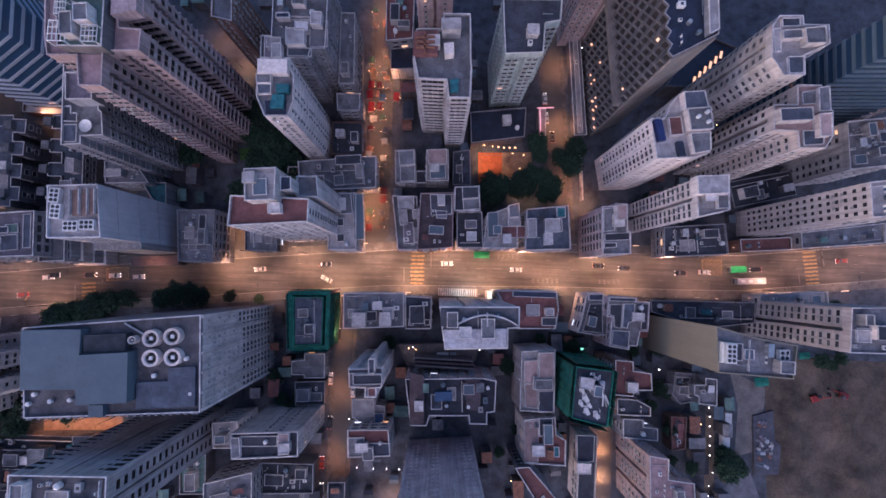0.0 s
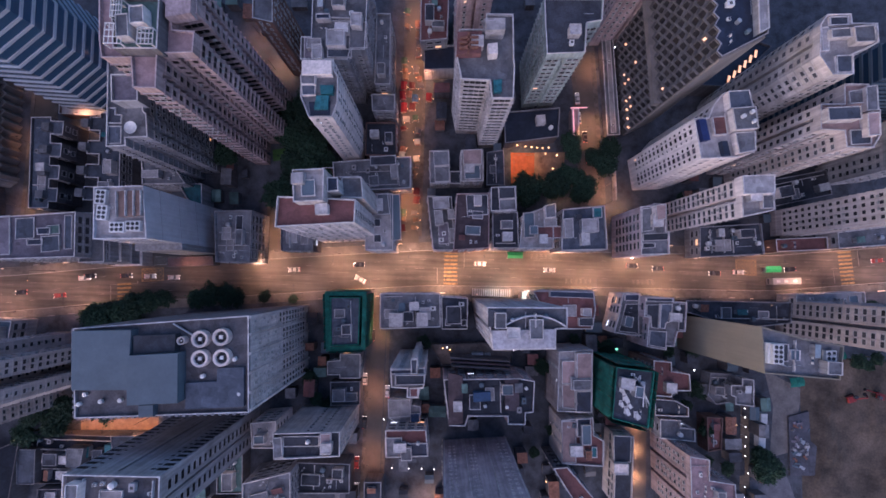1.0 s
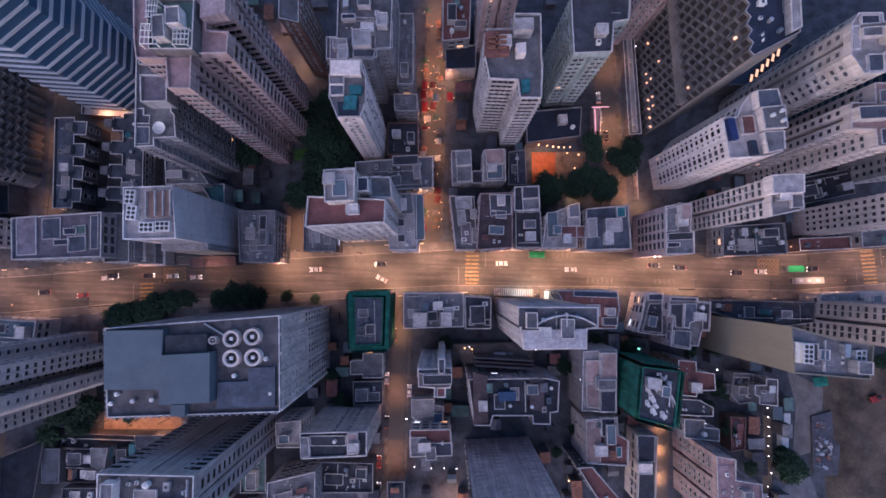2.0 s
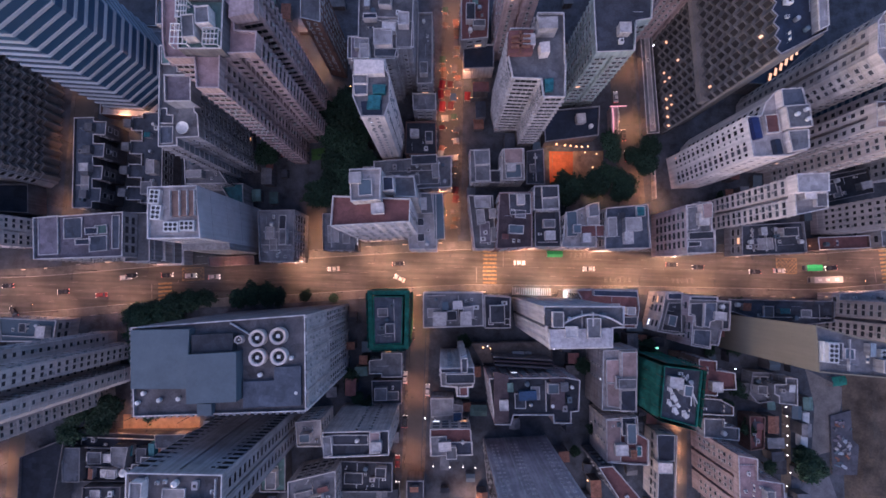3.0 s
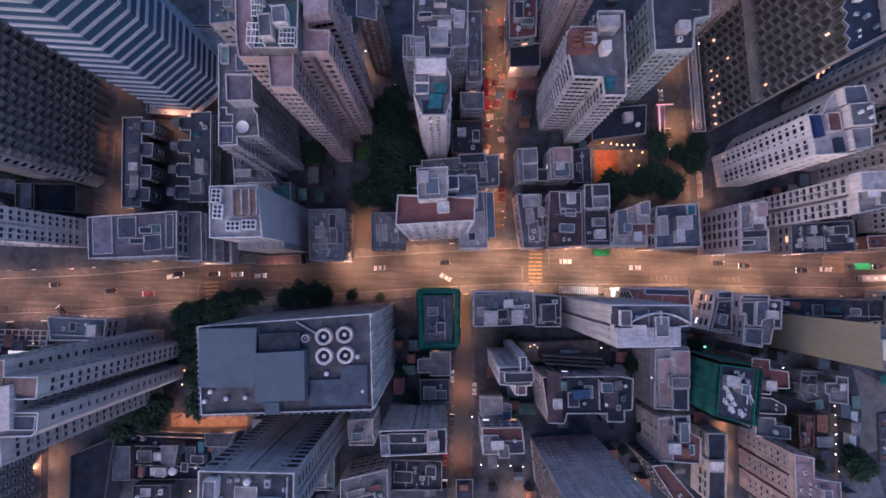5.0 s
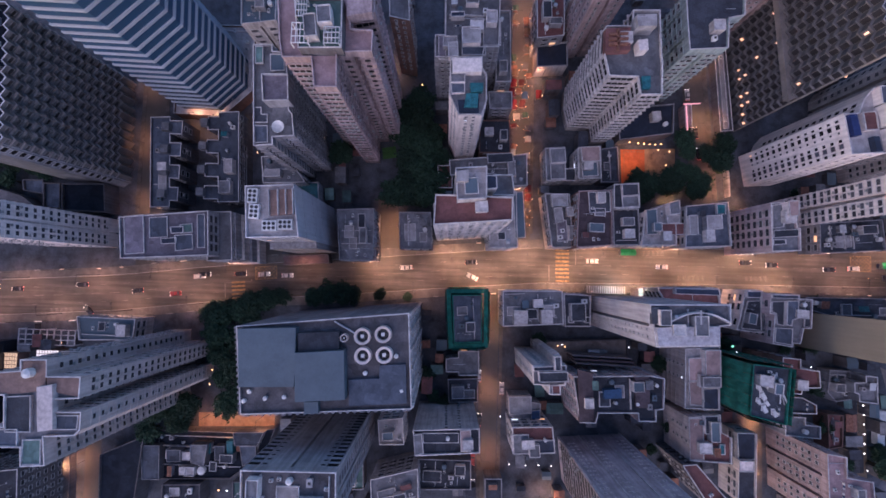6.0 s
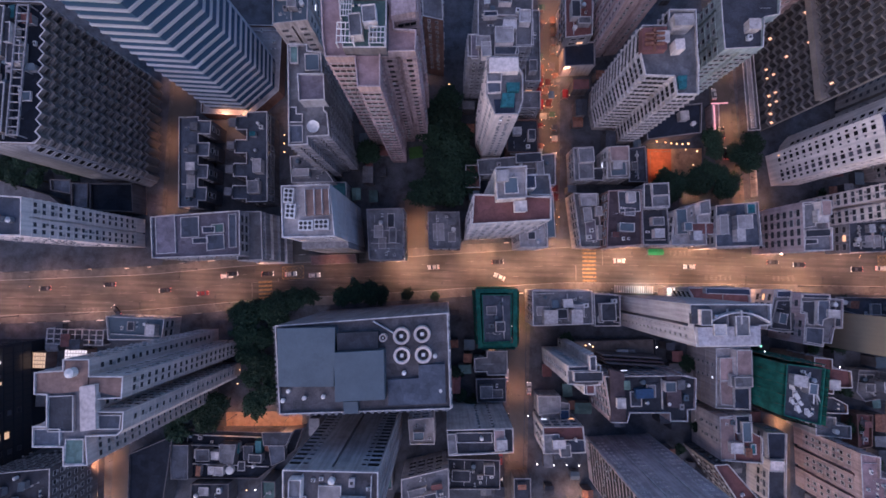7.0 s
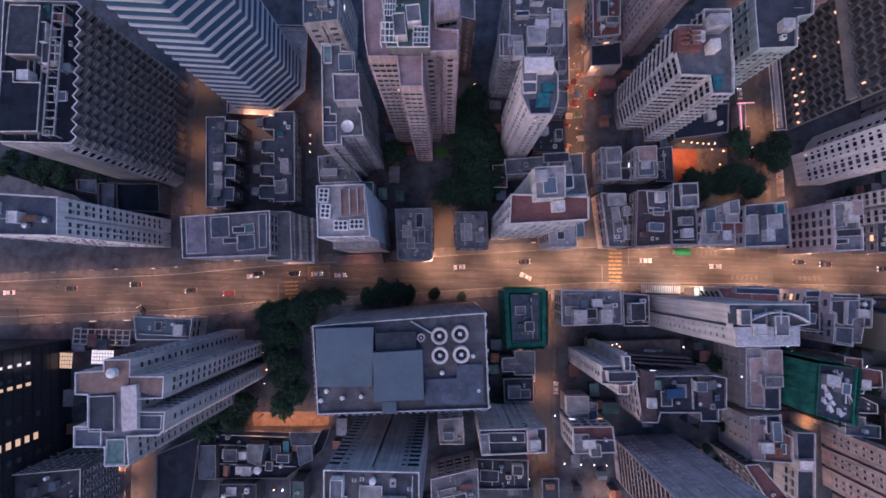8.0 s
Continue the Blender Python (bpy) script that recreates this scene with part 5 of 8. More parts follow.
prism(bm, ccw([(x - c.x, y - c.y) for x, y in ((-188.2, 33.3), (-187.0, 31.5), (-184.0, 33.9), (-184.5, 35.6))]), 0.0, 51.9)
part("corner_pier", bm, WALL_GREY, west_saw, "grey corner pier with a strip of square windows")
for k in range(15):
    part("window", window_mesh(1.9, 1.7, SHADED_GLASS, COPING), None, west_saw, at=pose(-185.5 - c.x, 32.7 - c.y, 50.0 - 2.9 * k, 0, 0, -141.3))

BANDS = [(-161.6, 62.9), (-146.6, 62.4), (-136.8, 71.9), (-137.2, 83.0), (-146.0, 94.0), (-163.5, 94.0)]
band_tower = house("office_tower", "tall office tower with white and blue glass bands", BANDS, 96, BAND_GLASS, ROOF_GREY, "none", 203, 0.5)
lp = outline_of(band_tower, BANDS)
z = 8.0
while z < 95:
    bm = bmesh.new()
    ring(bm, inset(lp, -0.4), 0.55, z, z + 0.85)
    part("spandrel", bm, BAND_WHITE, band_tower, "white spandrel band")
    z += 3.7
# a lit podium under the banded tower
house("shop_podium", "low lit podium below the banded tower", [(-165.0, 60.6), (-145.4, 59.9), (-134.6, 70.4), (-134.6, 97.0), (-166.0, 97.0)], 6.0, WALL_BROWN, ROOF_PALE, "none", 204, 0.2)

lp = outline_of(rib_tower, [(114.3, 63.7), (150.0, 65.0), (150.3, 76.4), (114.4, 73.9)])
z = 4.0
while z < 89:
    bm = bmesh.new()
    ring(bm, inset(lp, -0.4), 0.45, z, z + 0.9)
    part("spandrel", bm, ROOF_BLUE, rib_tower)
    z += 3.0


def piers(root, a, b, z0, z1, pitch, w, d, material):
    """Upright ribs along one wall, each one a part."""
    c = root.location
    a, b = Vector(a), Vector(b)
    n = max(1, round((b - a).length / pitch))
    e = (b - a) / n
    u = e.normalized()
    out = Vector((u.y, -u.x))
    turn = math.degrees(math.atan2(out.y, out.x)) - 90

    def make():
        bm = bmesh.new()
        box(bm, -w / 2, 0.0, z0, w / 2, d, z1)
        return mesh_of("pier", bm, material)

    me = kept(("pier", w, d, z0, z1, material.name), make)
    for i in range(n + 1):
        p = a + e * min(max(i, 0.02 * n), 0.98 * n)
        part("pier", me, None, root, at=pose(p.x - c.x, p.y - c.y, 0, 0, 0, turn))


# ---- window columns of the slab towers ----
columns(slab_tower, (-82.2, -50.5), (-106.4, -50.7), 6, 57.4, 2.9, [(0.075, 2.9, 1.9, SHADED_GLASS, WALL_SLAB_DARK), (0.18, 1.2, 1.1, SHADED_GLASS, WALL_SLAB_DARK), (0.81, 1.2, 1.0, SHADED_GLASS, WALL_SLAB_DARK), (0.925, 2.9, 1.7, SHADED_GLASS, WALL_SLAB_DARK)])
columns(slab_tower, (-81.8, -63.4), (-82.2, -50.5), 6, 57.4, 2.9, [(0.72, 2.4, 1.5, SHADED_GLASS, WALL_SLAB_DARK), (0.25, 2.4, 1.5, SHADED_GLASS, WALL_SLAB_DARK)])
columns(slab_tower, (-106.4, -50.7), (-105.8, -64.1), 6, 57.4, 2.9, [(0.3, 2.4, 1.5, SHADED_GLASS, WALL_SLAB_DARK)])
joined, coolers = bmesh.new(), bmesh.new()
c = ribbed_slab.location
# wide near-black panes also put this wall's shade into its colour
facade(ribbed_slab, (-11.1 - c.x, -61.2 - c.y), (-9.3 - c.x, -77.0 - c.y), 3, 54, "stripe", random.Random(4), 0, joined, coolers)
tagged(part("far_window", joined, SHADED_GLASS, ribbed_slab), kind="stuff")
tagged(part("air_conditioner", coolers, COOLER_GREY, ribbed_slab), kind="stuff")
columns(ribbed_slab, (13.2, -59.2), (-11.1, -61.2), 6, 54.0, 2.9, [(0.09, 0.8, 0.5, GLASS, WALL_WHITE), (0.17, 0.8, 0.5, GLASS, WALL_WHITE), (0.54, 0.5, 0.4, GLASS, WALL_WHITE), (0.60, 0.8, 0.5, GLASS, WALL_WHITE), (0.83, 0.5, 0.4, GLASS, WALL_WHITE), (0.90, 0.8, 0.5, GLASS, WALL_WHITE)])
piers(ribbed_slab, (13.2, -59.2), (-11.1, -61.2), 0, 54.3, 8.1, 0.3, 0.25, COPING)
rimmed(ribbed_slab, "roof_house", [(-8.0, -64.0), (2.5, -63.2), (3.0, -68.0), (-7.6, -69.0)], 55.9, 58.5, WALL_MAUVE, ROOF_GREY)


columns(arch_tower, (-1.2, -6.4), (0.6, -17.7), 6, 52.0, 2.9, [(0.8, 0.8, 0.7, SHADED_GLASS, None), (0.62, 0.5, 0.5, SHADED_GLASS, None)])
columns(glass_tower, (-219.86, -84.3), (-224.86, -30.1), 8, 54.0, 3.6, [(0.14, 1.8, 1.6, TOWER_GLASS, DARK_METAL), (0.3, 1.6, 1.5, TOWER_GLASS, DARK_METAL), (0.55, 1.6, 1.5, TOWER_GLASS, DARK_METAL)], 0.06, 6)
columns(glass_tower, (-219.86, -84.3), (-224.86, -30.1), 14, 28.6, 3.3, [(0.41, 2.4, 1.9, PANEL_WARM, DARK_METAL)])
# glowing panes here also stand in for lights mirrored in the glass
columns(glass_tower, (-219.86, -84.3), (-224.86, -30.1), 16, 28.0, 3.3, [(0.755, 1.2, 2.0, PANEL_WARM, DARK_METAL), (0.80, 1.0, 1.4, TOWER_GLASS, DARK_METAL), (0.89, 1.0, 1.6, PANEL_COOL, DARK_METAL)])
# pink-lit shop row beside the dark hall; pink light is put into its colours
shops = house("shop_row", "narrow pinkish shop row with pink neon on its roof edge", [(36.0, 69.8), (38.7, 69.9), (38.9, 58.5), (36.5, 58.5)], 5.0, WALL_PINK, ROOF_PINK, "none", 206, 0.3)
NEON = glow("pink_neon", (1.0, 0.33, 0.36), 0.5)
for (x0, y0), (x1, y1) in (((35.2, 69.6), (41.8, 70.0)), ((36.3, 69.0), (36.8, 58.6))):
    c = shops.location
    d = Vector((x1 - x0, y1 - y0))
    m = Matrix.Translation(((x0 + x1) / 2 - c.x, (y0 + y1) / 2 - c.y, 0)) @ Matrix.Rotation(math.atan2(d.y, d.x), 4, "Z")
    bm = bmesh.new()
    box(bm, -d.length / 2, -0.14, 5.3, d.length / 2, 0.14, 5.75, 0, m)
    sign = part("neon_sign", bm, NEON, shops, "long pink neon strip")
    bm = bmesh.new()
    box(bm, -d.length / 2, -0.06, 4.9, d.length / 2, 0.06, 5.3, 0, m)
    part("bracket", bm, DARK_METAL, sign)
# a belt of plant floors round the honeycomb tower
c = east_saw.location
for z0, z1 in ((30.0, 32.4),):
    bm = bmesh.new()
    prism(bm, [(x - c.x, y - c.y) for x, y in ccw([(53.0, 116.6), (57.4, 61.4), (55.3, 61.2), (50.9, 116.4)])], z0, z1)
    part("belt_course", bm, WALL_UMBER, east_saw, "brown-grey belt between two stacks of storeys")
rimmed(east_saw, "roof_strip", [(67.0, 67.2), (69.6, 68.6), (68.4, 117.0), (65.8, 116.8)], 62.7, 65.0, WALL_GREY, ROOF_PALE, "pale strip along the roof edge")
low = house("podium", "low podium with a pale path beside the street", [(50.4, 59.5), (55.4, 60.0), (51.0, 116.5), (46.6, 116.5)], 4.2, WALL_DARK, ROOF_GREY, "none", 205, 0.5)
rimmed(low, "roof_deck", [(52.0, 60.8), (54.0, 61.0), (50.6, 110.0), (48.8, 110.0)], 3.1, 3.6, WALL_GREY, ROOF_PALE)

# ---- the industrial block with the cooling fans ----
piers(fan_block, (-113.1, -15.7), (-110.6, -39.5), 0, 54.0, 1.5, 0.75, 0.5, WALL_FAN)
piers(fan_block, (-110.6, -39.5), (-64.2, -36.6), 0, 54.0, 1.9, 0.8, 0.5, WALL_FAN)
piers(fan_block, (-64.2, -36.6), (-65.8, -10.8), 0, 53.6, 5.1, 0.7, 0.5, WALL_PALE)
c = fan_block.location
# a thin paler skin covers the east side only
bm = bmesh.new()
prism(bm, ccw([(x - c.x, y - c.y) for x, y in ((-64.2, -36.5), (-65.8, -10.9), (-65.76, -10.9), (-64.16, -36.5))]), 0.2, 52.8)
part("east_wall", bm, WALL_PALE, fan_block, "thin pale skin over the east wall, with rows of windows")
joined, coolers = bmesh.new(), bmesh.new()
facade(fan_block, (-64.2 - c.x, -36.6 - c.y), (-65.8 - c.x, -10.8 - c.y), 2, 53, "mill", random.Random(7), 110, joined, coolers)
tagged(part("far_window", joined, GLASS, fan_block), kind="stuff")
tagged(part("air_conditioner", coolers, COOLER_GREY, fan_block), kind="stuff")


def deck(root, name, pts, z0, z1, material, label=""):
    """A flat raised piece on a roof, given by its corners."""
    c = root.location
    bm = bmesh.new()
    prism(bm, [(x - c.x, y - c.y) for x, y in ccw(pts)], z0, z1)
    return part(name, bm, material, root, label)


deck(fan_block, "sheet_roof", [(-111.7, -16.2), (-96.0, -15.4), (-95.7, -31.1), (-110.5, -31.6)], 52.95, 56.0, ROOF_BLUE, "blue-grey sheet roof of a plant hall")
deck(fan_block, "sheet_roof", [(-95.8, -22.0), (-82.6, -20.9), (-81.8, -33.8), (-94.9, -34.8)], 52.95, 57.0, ROOF_BLUE)
deck(fan_block, "plant_room", [(-95.6, -17.0), (-84.4, -16.2), (-84.3, -20.9), (-95.2, -21.8)], 52.95, 55.5, ROOF_DARK)
deck(fan_block, "roof_deck", [(-81.6, -29.3), (-73.2, -28.6), (-73.3, -25.1), (-66.2, -24.6), (-65.6, -35.0), (-81.1, -36.2)], 52.95, 54.2, ROOF_SLATE)
deck(fan_block, "roof_deck", [(-93.2, -35.3), (-89.3, -35.1), (-89.1, -38.2), (-92.9, -38.4)], 52.95, 55.0, ROOF_BLUE)


def fan_cooler(root, x, y, z, r):
    """A round cooling tower: a cowl, a dark throat, a hub and blades at rest."""
    c = root.location
    bm = bmesh.new()
    n = 32
    prof = [(r * 1.02, 0.0), (r * 1.0, 1.9), (r * 0.96, 2.1), (r * 0.72, 2.0), (r * 0.66, 1.6), (r * 0.66, 0.4)]
    rings = [[bm.verts.new((q * math.cos(6.2832 * i / n), q * math.sin(6.2832 * i / n), zz)) for i in range(n)] for q, zz in prof]
    for p, q in zip(rings, rings[1:]):
        for i in range(n):
            bm.faces.new((p[i], p[(i + 1) % n], q[(i + 1) % n], q[i]))
    f = part("cooling_fan", bm, COWL, root, "round pale cowl of a roof cooling fan", at=pose(x - c.x, y - c.y, z))
    bm = bmesh.new()
    tube(bm, r * 0.66, 0.35, 0.42, 24)
    part("throat", bm, DARK_METAL, f)
    bm = bmesh.new()
    for i in range(6):
        m = pose(0, 0, 1.35, 0, 0, 60 * i) @ pose(0, 0, 0, 18, 0, 0)
        box(bm, r * 0.12, -0.16 * r, -0.03, r * 0.62, 0.16 * r, 0.03, 0, m)
    part("blade_wheel", bm, DARK_METAL, f)
    bm = bmesh.new()
    box(bm, -r * 0.2, -r * 0.2, 1.3, r * 0.2, r * 0.2, 1.75)
    part("hub", bm, WHITE_METAL, f)


COWL = surface("pale_cowl", (0.62, 0.52, 0.48), stain=0.2, size=1.5, rough=0.6)
for x, y in ((-78.2, -17.4), (-72.6, -16.7), (-77.9, -22.6), (-72.1, -22.2)):
    fan_cooler(fan_block, x, y, 52.96, 2.3)
fan_cooler(fan_block, -83.2, -18.0, 52.96, 1.1)
for x, y in ((-108.5, -33.2), (-109.9, -35.8), (-104.1, -34.9), (-98.9, -34.4), (-77.2, -27.4), (-68.9, -22.6), (-67.1, -31.8)):
    c = fan_block.location
    part("vent", tank_mesh(0.6, 1.2, WHITE_METAL), None, fan_block, at=pose(x - c.x, y - c.y, 52.96))
part("duct", pipe_mesh(7.0), None, fan_block, at=Matrix.Translation(Vector((-83.1, -15.3, 53.0)) - fan_block.location) @ pose(0, 0, 0, 0, 0, -28) @ Matrix.Diagonal((1, 3, 3, 1)))

# ---- the grey tower: banks of round fans, a red deck, panelled gable ----
c = grey_tower.location


def fan_bank(root, x, y, z, turn, cols, rows):
    """A white bank of round extractor fans."""
    def make():
        bm = bmesh.new()
        w, d = cols * 1.3 + 0.4, rows * 1.3 + 0.4
        box(bm, -w / 2, -d / 2, 0, w / 2, d / 2, 1.4)
        for i in range(cols):
            for j in range(rows):
                tube(bm, 0.52, 1.4, 1.5, 12, 1, pose((i - (cols - 1) / 2) * 1.3, (j - (rows - 1) / 2) * 1.3, 0))
        return mesh_of("fan_bank", bm, WHITE_METAL, DARK_METAL)
    c = root.location
    part("fan_bank", kept(("bank", cols, rows), make), None, root, "white bank of round extractor fans", at=pose(x - c.x, y - c.y, z, 0, 0, turn))


Z = 46.7
fan_bank(grey_tower, -113.3, 21.5, Z, 88, 3, 2)
fan_bank(grey_tower, -112.6, 16.9, Z, 88, 3, 2)
fan_bank(grey_tower, -107.9, 12.8, Z, 2, 3, 2)
fan_bank(grey_tower, -103.3, 13.3, Z, 2, 3, 2)
deck(grey_tower, "roof_house", [(-108.5, 23.3), (-101.3, 23.8), (-100.8, 16.5), (-107.9, 15.8)], 46.6, 48.0, BROWN_DECK, "low roof house with a brown deck")
for k in range(4):
    o = Vector((-108.5, 23.3))
    w = Vector((-101.3, 23.8)) - o
    d = Vector((-107.9, 15.8)) - o
    p, q = o + w * (0.0, 0.36, 0.68, 0.97)[k], o + w * (0.03, 0.39, 0.71, 1.0)[k]
    deck(grey_tower, "deck_wall", [tuple(p), tuple(q), tuple(q + d), tuple(p + d)], 48.0, 48.9, COPING)
bm = bmesh.new()
a, b = Vector((-101.5 - c.x, 25.3 - c.y)), Vector((-99.3 - c.x, 9.9 - c.y))
e = (b - a).normalized()
for k in range(4):
    m = Matrix.Translation((a.x, a.y, 10.0 * k + 10)) @ Matrix.Rotation(math.atan2(e.y, e.x), 4, "Z")
    box(bm, 0.0, 0.0, 0.0, (b - a).length, 0.06, 0.12, 0, m)
tagged(part("panel_joint", bm, WALL_GREY, grey_tower), kind="stuff")
joined, coolers = bmesh.new(), bmesh.new()
facade(grey_tower, (-114.7 - c.x, 9.1 - c.y), (-99.3 - c.x, 9.9 - c.y), 2, 47, "office", random.Random(8), 80, joined, coolers)
facade(grey_tower, (-115.8 - c.x, 24.4 - c.y), (-114.7 - c.x, 9.1 - c.y), 2, 47, "office", random.Random(8), 80, joined, coolers)
joined.free()
coolers.free()
deck(grey_tower, "balcony", [(-114.7, 9.0), (-99.4, 9.8), (-99.0, 7.6), (-114.5, 6.8)], 0.0, 30.0, WALL_GREY, "grey projecting front bay")

# ---- the round dish, and other named roof things ----
bm = bmesh.new()
prof = [(0.15, 0.9), (0.9, 1.0), (1.5, 1.3), (1.9, 1.8), (1.86, 1.9), (1.45, 1.42), (0.85, 1.12), (0.1, 1.05)]
rings = [[bm.verts.new((r * math.cos(6.2832 * i / 28), r * math.sin(6.2832 * i / 28), z)) for i in range(28)] for r, z in prof]
for p, q in zip(rings, rings[1:]):
    for i in range(28):
        bm.faces.new((p[i], p[(i + 1) % 28], q[(i + 1) % 28], q[i]))
tube(bm, 0.15, 0, 1.0, 8)
c = dish_tower.location
x, y = -107.6, 42.9
part("dish", bm, WHITE_METAL, dish_tower, "round white satellite dish", at=pose(x - c.x, y - c.y, 44.36))
# raised deck for dark wells; their shade is put into the felt colour
rimmed(dish_tower, "roof_deck", [(-115.6, 49.1), (-113.4, 49.2), (-113.3, 47.1), (-111.4, 47.1), (-111.3, 44.5), (-115.4, 44.4)], 44.3, 44.7, WALL_PALE, ROOF_DARK)
rimmed(dish_tower, "roof_deck", [(-116.2, 68.1), (-113.8, 68.1), (-113.5, 62.8), (-115.9, 62.7)], 44.3, 45.0, WALL_PALE, ROOF_GREEN)
rimmed(dish_tower, "roof_deck", [(-111.6, 65.8), (-107.3, 65.9), (-106.9, 60.8), (-111.2, 60.5)], 44.3, 44.8, WALL_GREY, ROOF_BLUE)
rimmed(dish_tower, "roof_deck", [(-115.3, 43.5), (-111.2, 43.6), (-110.9, 38.4), (-114.9, 38.1)], 44.3, 44.7, WALL_PALE, ROOF_SLATE)
deck(white_tower, "roof_house", [(-55.9, 62.6), (-47.4, 62.8), (-47.2, 58.8), (-55.7, 58.4)], 48.9, 51.5, WALL_WHITE, "broad white roof house")
rimmed(white_tower, "roof_house", [(-56.4, 58.5), (-52.1, 58.7), (-52.0, 56.0), (-56.1, 55.8)], 48.9, 50.6, WALL_WHITE, ROOF_GREY)
rimmed(white_tower, "roof_house", [(-56.2, 55.9), (-52.1, 56.0), (-52.0, 53.1), (-55.8, 52.8)], 48.9, 50.0, WALL_WHITE, ROOF_SLATE)
# flat navy slab: the shade inside the sunk well is put into its colour
deck(white_tower, "dark_well", [(-54.0, 51.2), (-47.7, 51.7), (-47.7, 47.5), (-53.3, 47.1)], 48.9, 49.2, ROOF_NAVY)
deck(white_tower, "teal_sheet", [(-50.6, 55.7), (-46.7, 55.8), (-46.8, 53.4), (-50.2, 53.0)], 48.9, 50.8, TARP_TEAL, "rumpled teal sheeting")
deck(white_tower, "teal_sheet", [(-51.6, 52.8), (-48.0, 52.9), (-48.2, 48.9), (-52.1, 48.8)], 48.9, 50.3, TARP_TEAL)
deck(red_tower, "roof_house", [(-54.0, 27.3), (-50.7, 27.7), (-50.7, 24.7), (-53.9, 24.4)], 58.5, 61.0, ROOF_PALE)
deck(roof_box_block, "roof_house", [(-31.6, -11.8), (-26.8, -11.7), (-26.7, -16.6), (-31.5, -16.8)], 14.9, 18.6, WALL_PALE, "pale roof house")
deck(roof_box_block, "roof_house", [(-21.9, -11.4), (-18.1, -11.2), (-17.8, -16.0), (-21.8, -16.3)], 14.9, 18.6, WALL_PALE)
deck(bay_tower, "roof_house", [(-3.3, 76.1), (2.4, 76.4), (2.5, 72.9), (-3.0, 72.6)], 47.9, 53.0, ROOF_PALE)
deck(bay_tower, "red_beam_deck", [(-11.2, 73.2), (-4.1, 73.7), (-4.1, 66.9), (-11.3, 66.4)], 47.9, 50.5, ROOF_RED, "red-brown roof beams")
for k in range(4):
    deck(bay_tower, "roof_beam", [(-10.5, 71.5), (-5.0, 71.8), (-5.0, 71.2), (-10.5, 70.8)] if k == 0 else [(-10.5, 70.0), (-5.0, 70.3), (-5.0, 69.6), (-10.5, 69.3)] if k == 1 else [(-10.5, 68.5), (-5.0, 68.8), (-5.0, 68.1), (-10.5, 67.8)] if k == 2 else [(-8.2, 72.9), (-7.6, 73.0), (-7.6, 66.5), (-8.2, 66.5)], 50.52, 51.3, RUST)
deck(bay_tower, "roof_house", [(-2.3, 69.4), (0.5, 69.8), (0.7, 66.6), (-1.9, 66.2)], 47.9, 51.5, WALL_WHITE)
deck(bay_tower, "teal_deck", [(-0.2, 59.6), (2.4, 60.0), (2.3, 56.1), (-0.0, 55.9)], 47.9, 49.2, TARP_TEAL, "teal sheeting")


def rack(root, x0, y0, x1, y1, z, h):
    """An open frame of white rails on a roof."""
    c = root.location
    bm = bmesh.new()
    for k in range(5):
        x = x0 + (x1 - x0) * k / 4
        box(bm, x - 0.09 - c.x, y0 - c.y, z + h - 0.18, x + 0.09 - c.x, y1 - c.y, z + h)
    for k in range(4):
        y = y0 + (y1 - y0) * k / 3
        box(bm, x0 - c.x, y - 0.09 - c.y, z + h, x1 - c.x, y + 0.09 - c.y, z + h + 0.18)
    for x in (x0, x1):
        for y in (y0, y1):
            box(bm, x - 0.12 - c.x, y - 0.12 - c.y, z, x + 0.12 - c.x, y + 0.12 - c.y, z + h)
    part("rail_frame", bm, WHITE_METAL, root, "open white rail frame")


rack(pink, -93.6, 52.8, -89.6, 57.6, 73.9, 2.4)
rack(pink, -86.0, 52.9, -82.4, 56.8, 73.9, 2.4)
rack(pink, -93.0, 59.5, -90.5, 63.8, 73.9, 2.0)
deck(pink, "roof_wing", [(-81.4, 60.9), (-75.5, 62.1), (-75.6, 66.3), (-81.6, 66.2)], 70.9, 74.0, WALL_PINK)
NAVY_PANEL = surface("navy_blue_panel", (0.025, 0.04, 0.13), rough=0.5)
deck(white_slab, "blue_panel", [(60.9, 50.2), (63.0, 50.4), (64.3, 44.2), (62.3, 43.9)], 46.3, 48.2, NAVY_PANEL, "dark blue panel")
deck(white_slab, "blue_panel", [(67.6, 43.9), (69.3, 44.0), (70.2, 39.6), (68.5, 39.5)], 46.3, 48.2, ROOF_NAVY)
rimmed(white_slab, "red_deck", [(65.2, 51.2), (69.0, 51.6), (69.7, 46.2), (65.9, 45.8)], 46.3, 47.6, WALL_WHITE, ROOF_RED, "brown-red tiled terrace")
rimmed(white_slab, "roof_house", [(69.1, 58.6), (75.3, 59.2), (76.5, 54.2), (69.6, 53.4)], 46.3, 49.0, WALL_WHITE, ROOF_SLATE)
rimmed(white_slab, "roof_house", [(69.6, 53.1), (76.5, 53.9), (77.2, 47.4), (70.6, 46.7)], 46.3, 50.0, WALL_WHITE, ROOF_GREY)
rimmed(white_slab, "roof_house", [(71.2, 46.3), (77.2, 46.9), (77.3, 41.4), (72.4, 40.2)], 46.3, 48.6, WALL_WHITE, ROOF_GREY)
for x, y in ((72.4, 50.6), (75.0, 52.0), (75.4, 49.2)):
    part("water_tank", tank_mesh(0.6, 1.3, WHITE_METAL), None, white_slab, at=pose(x - white_slab.location.x, y - white_slab.location.y, 50.0))
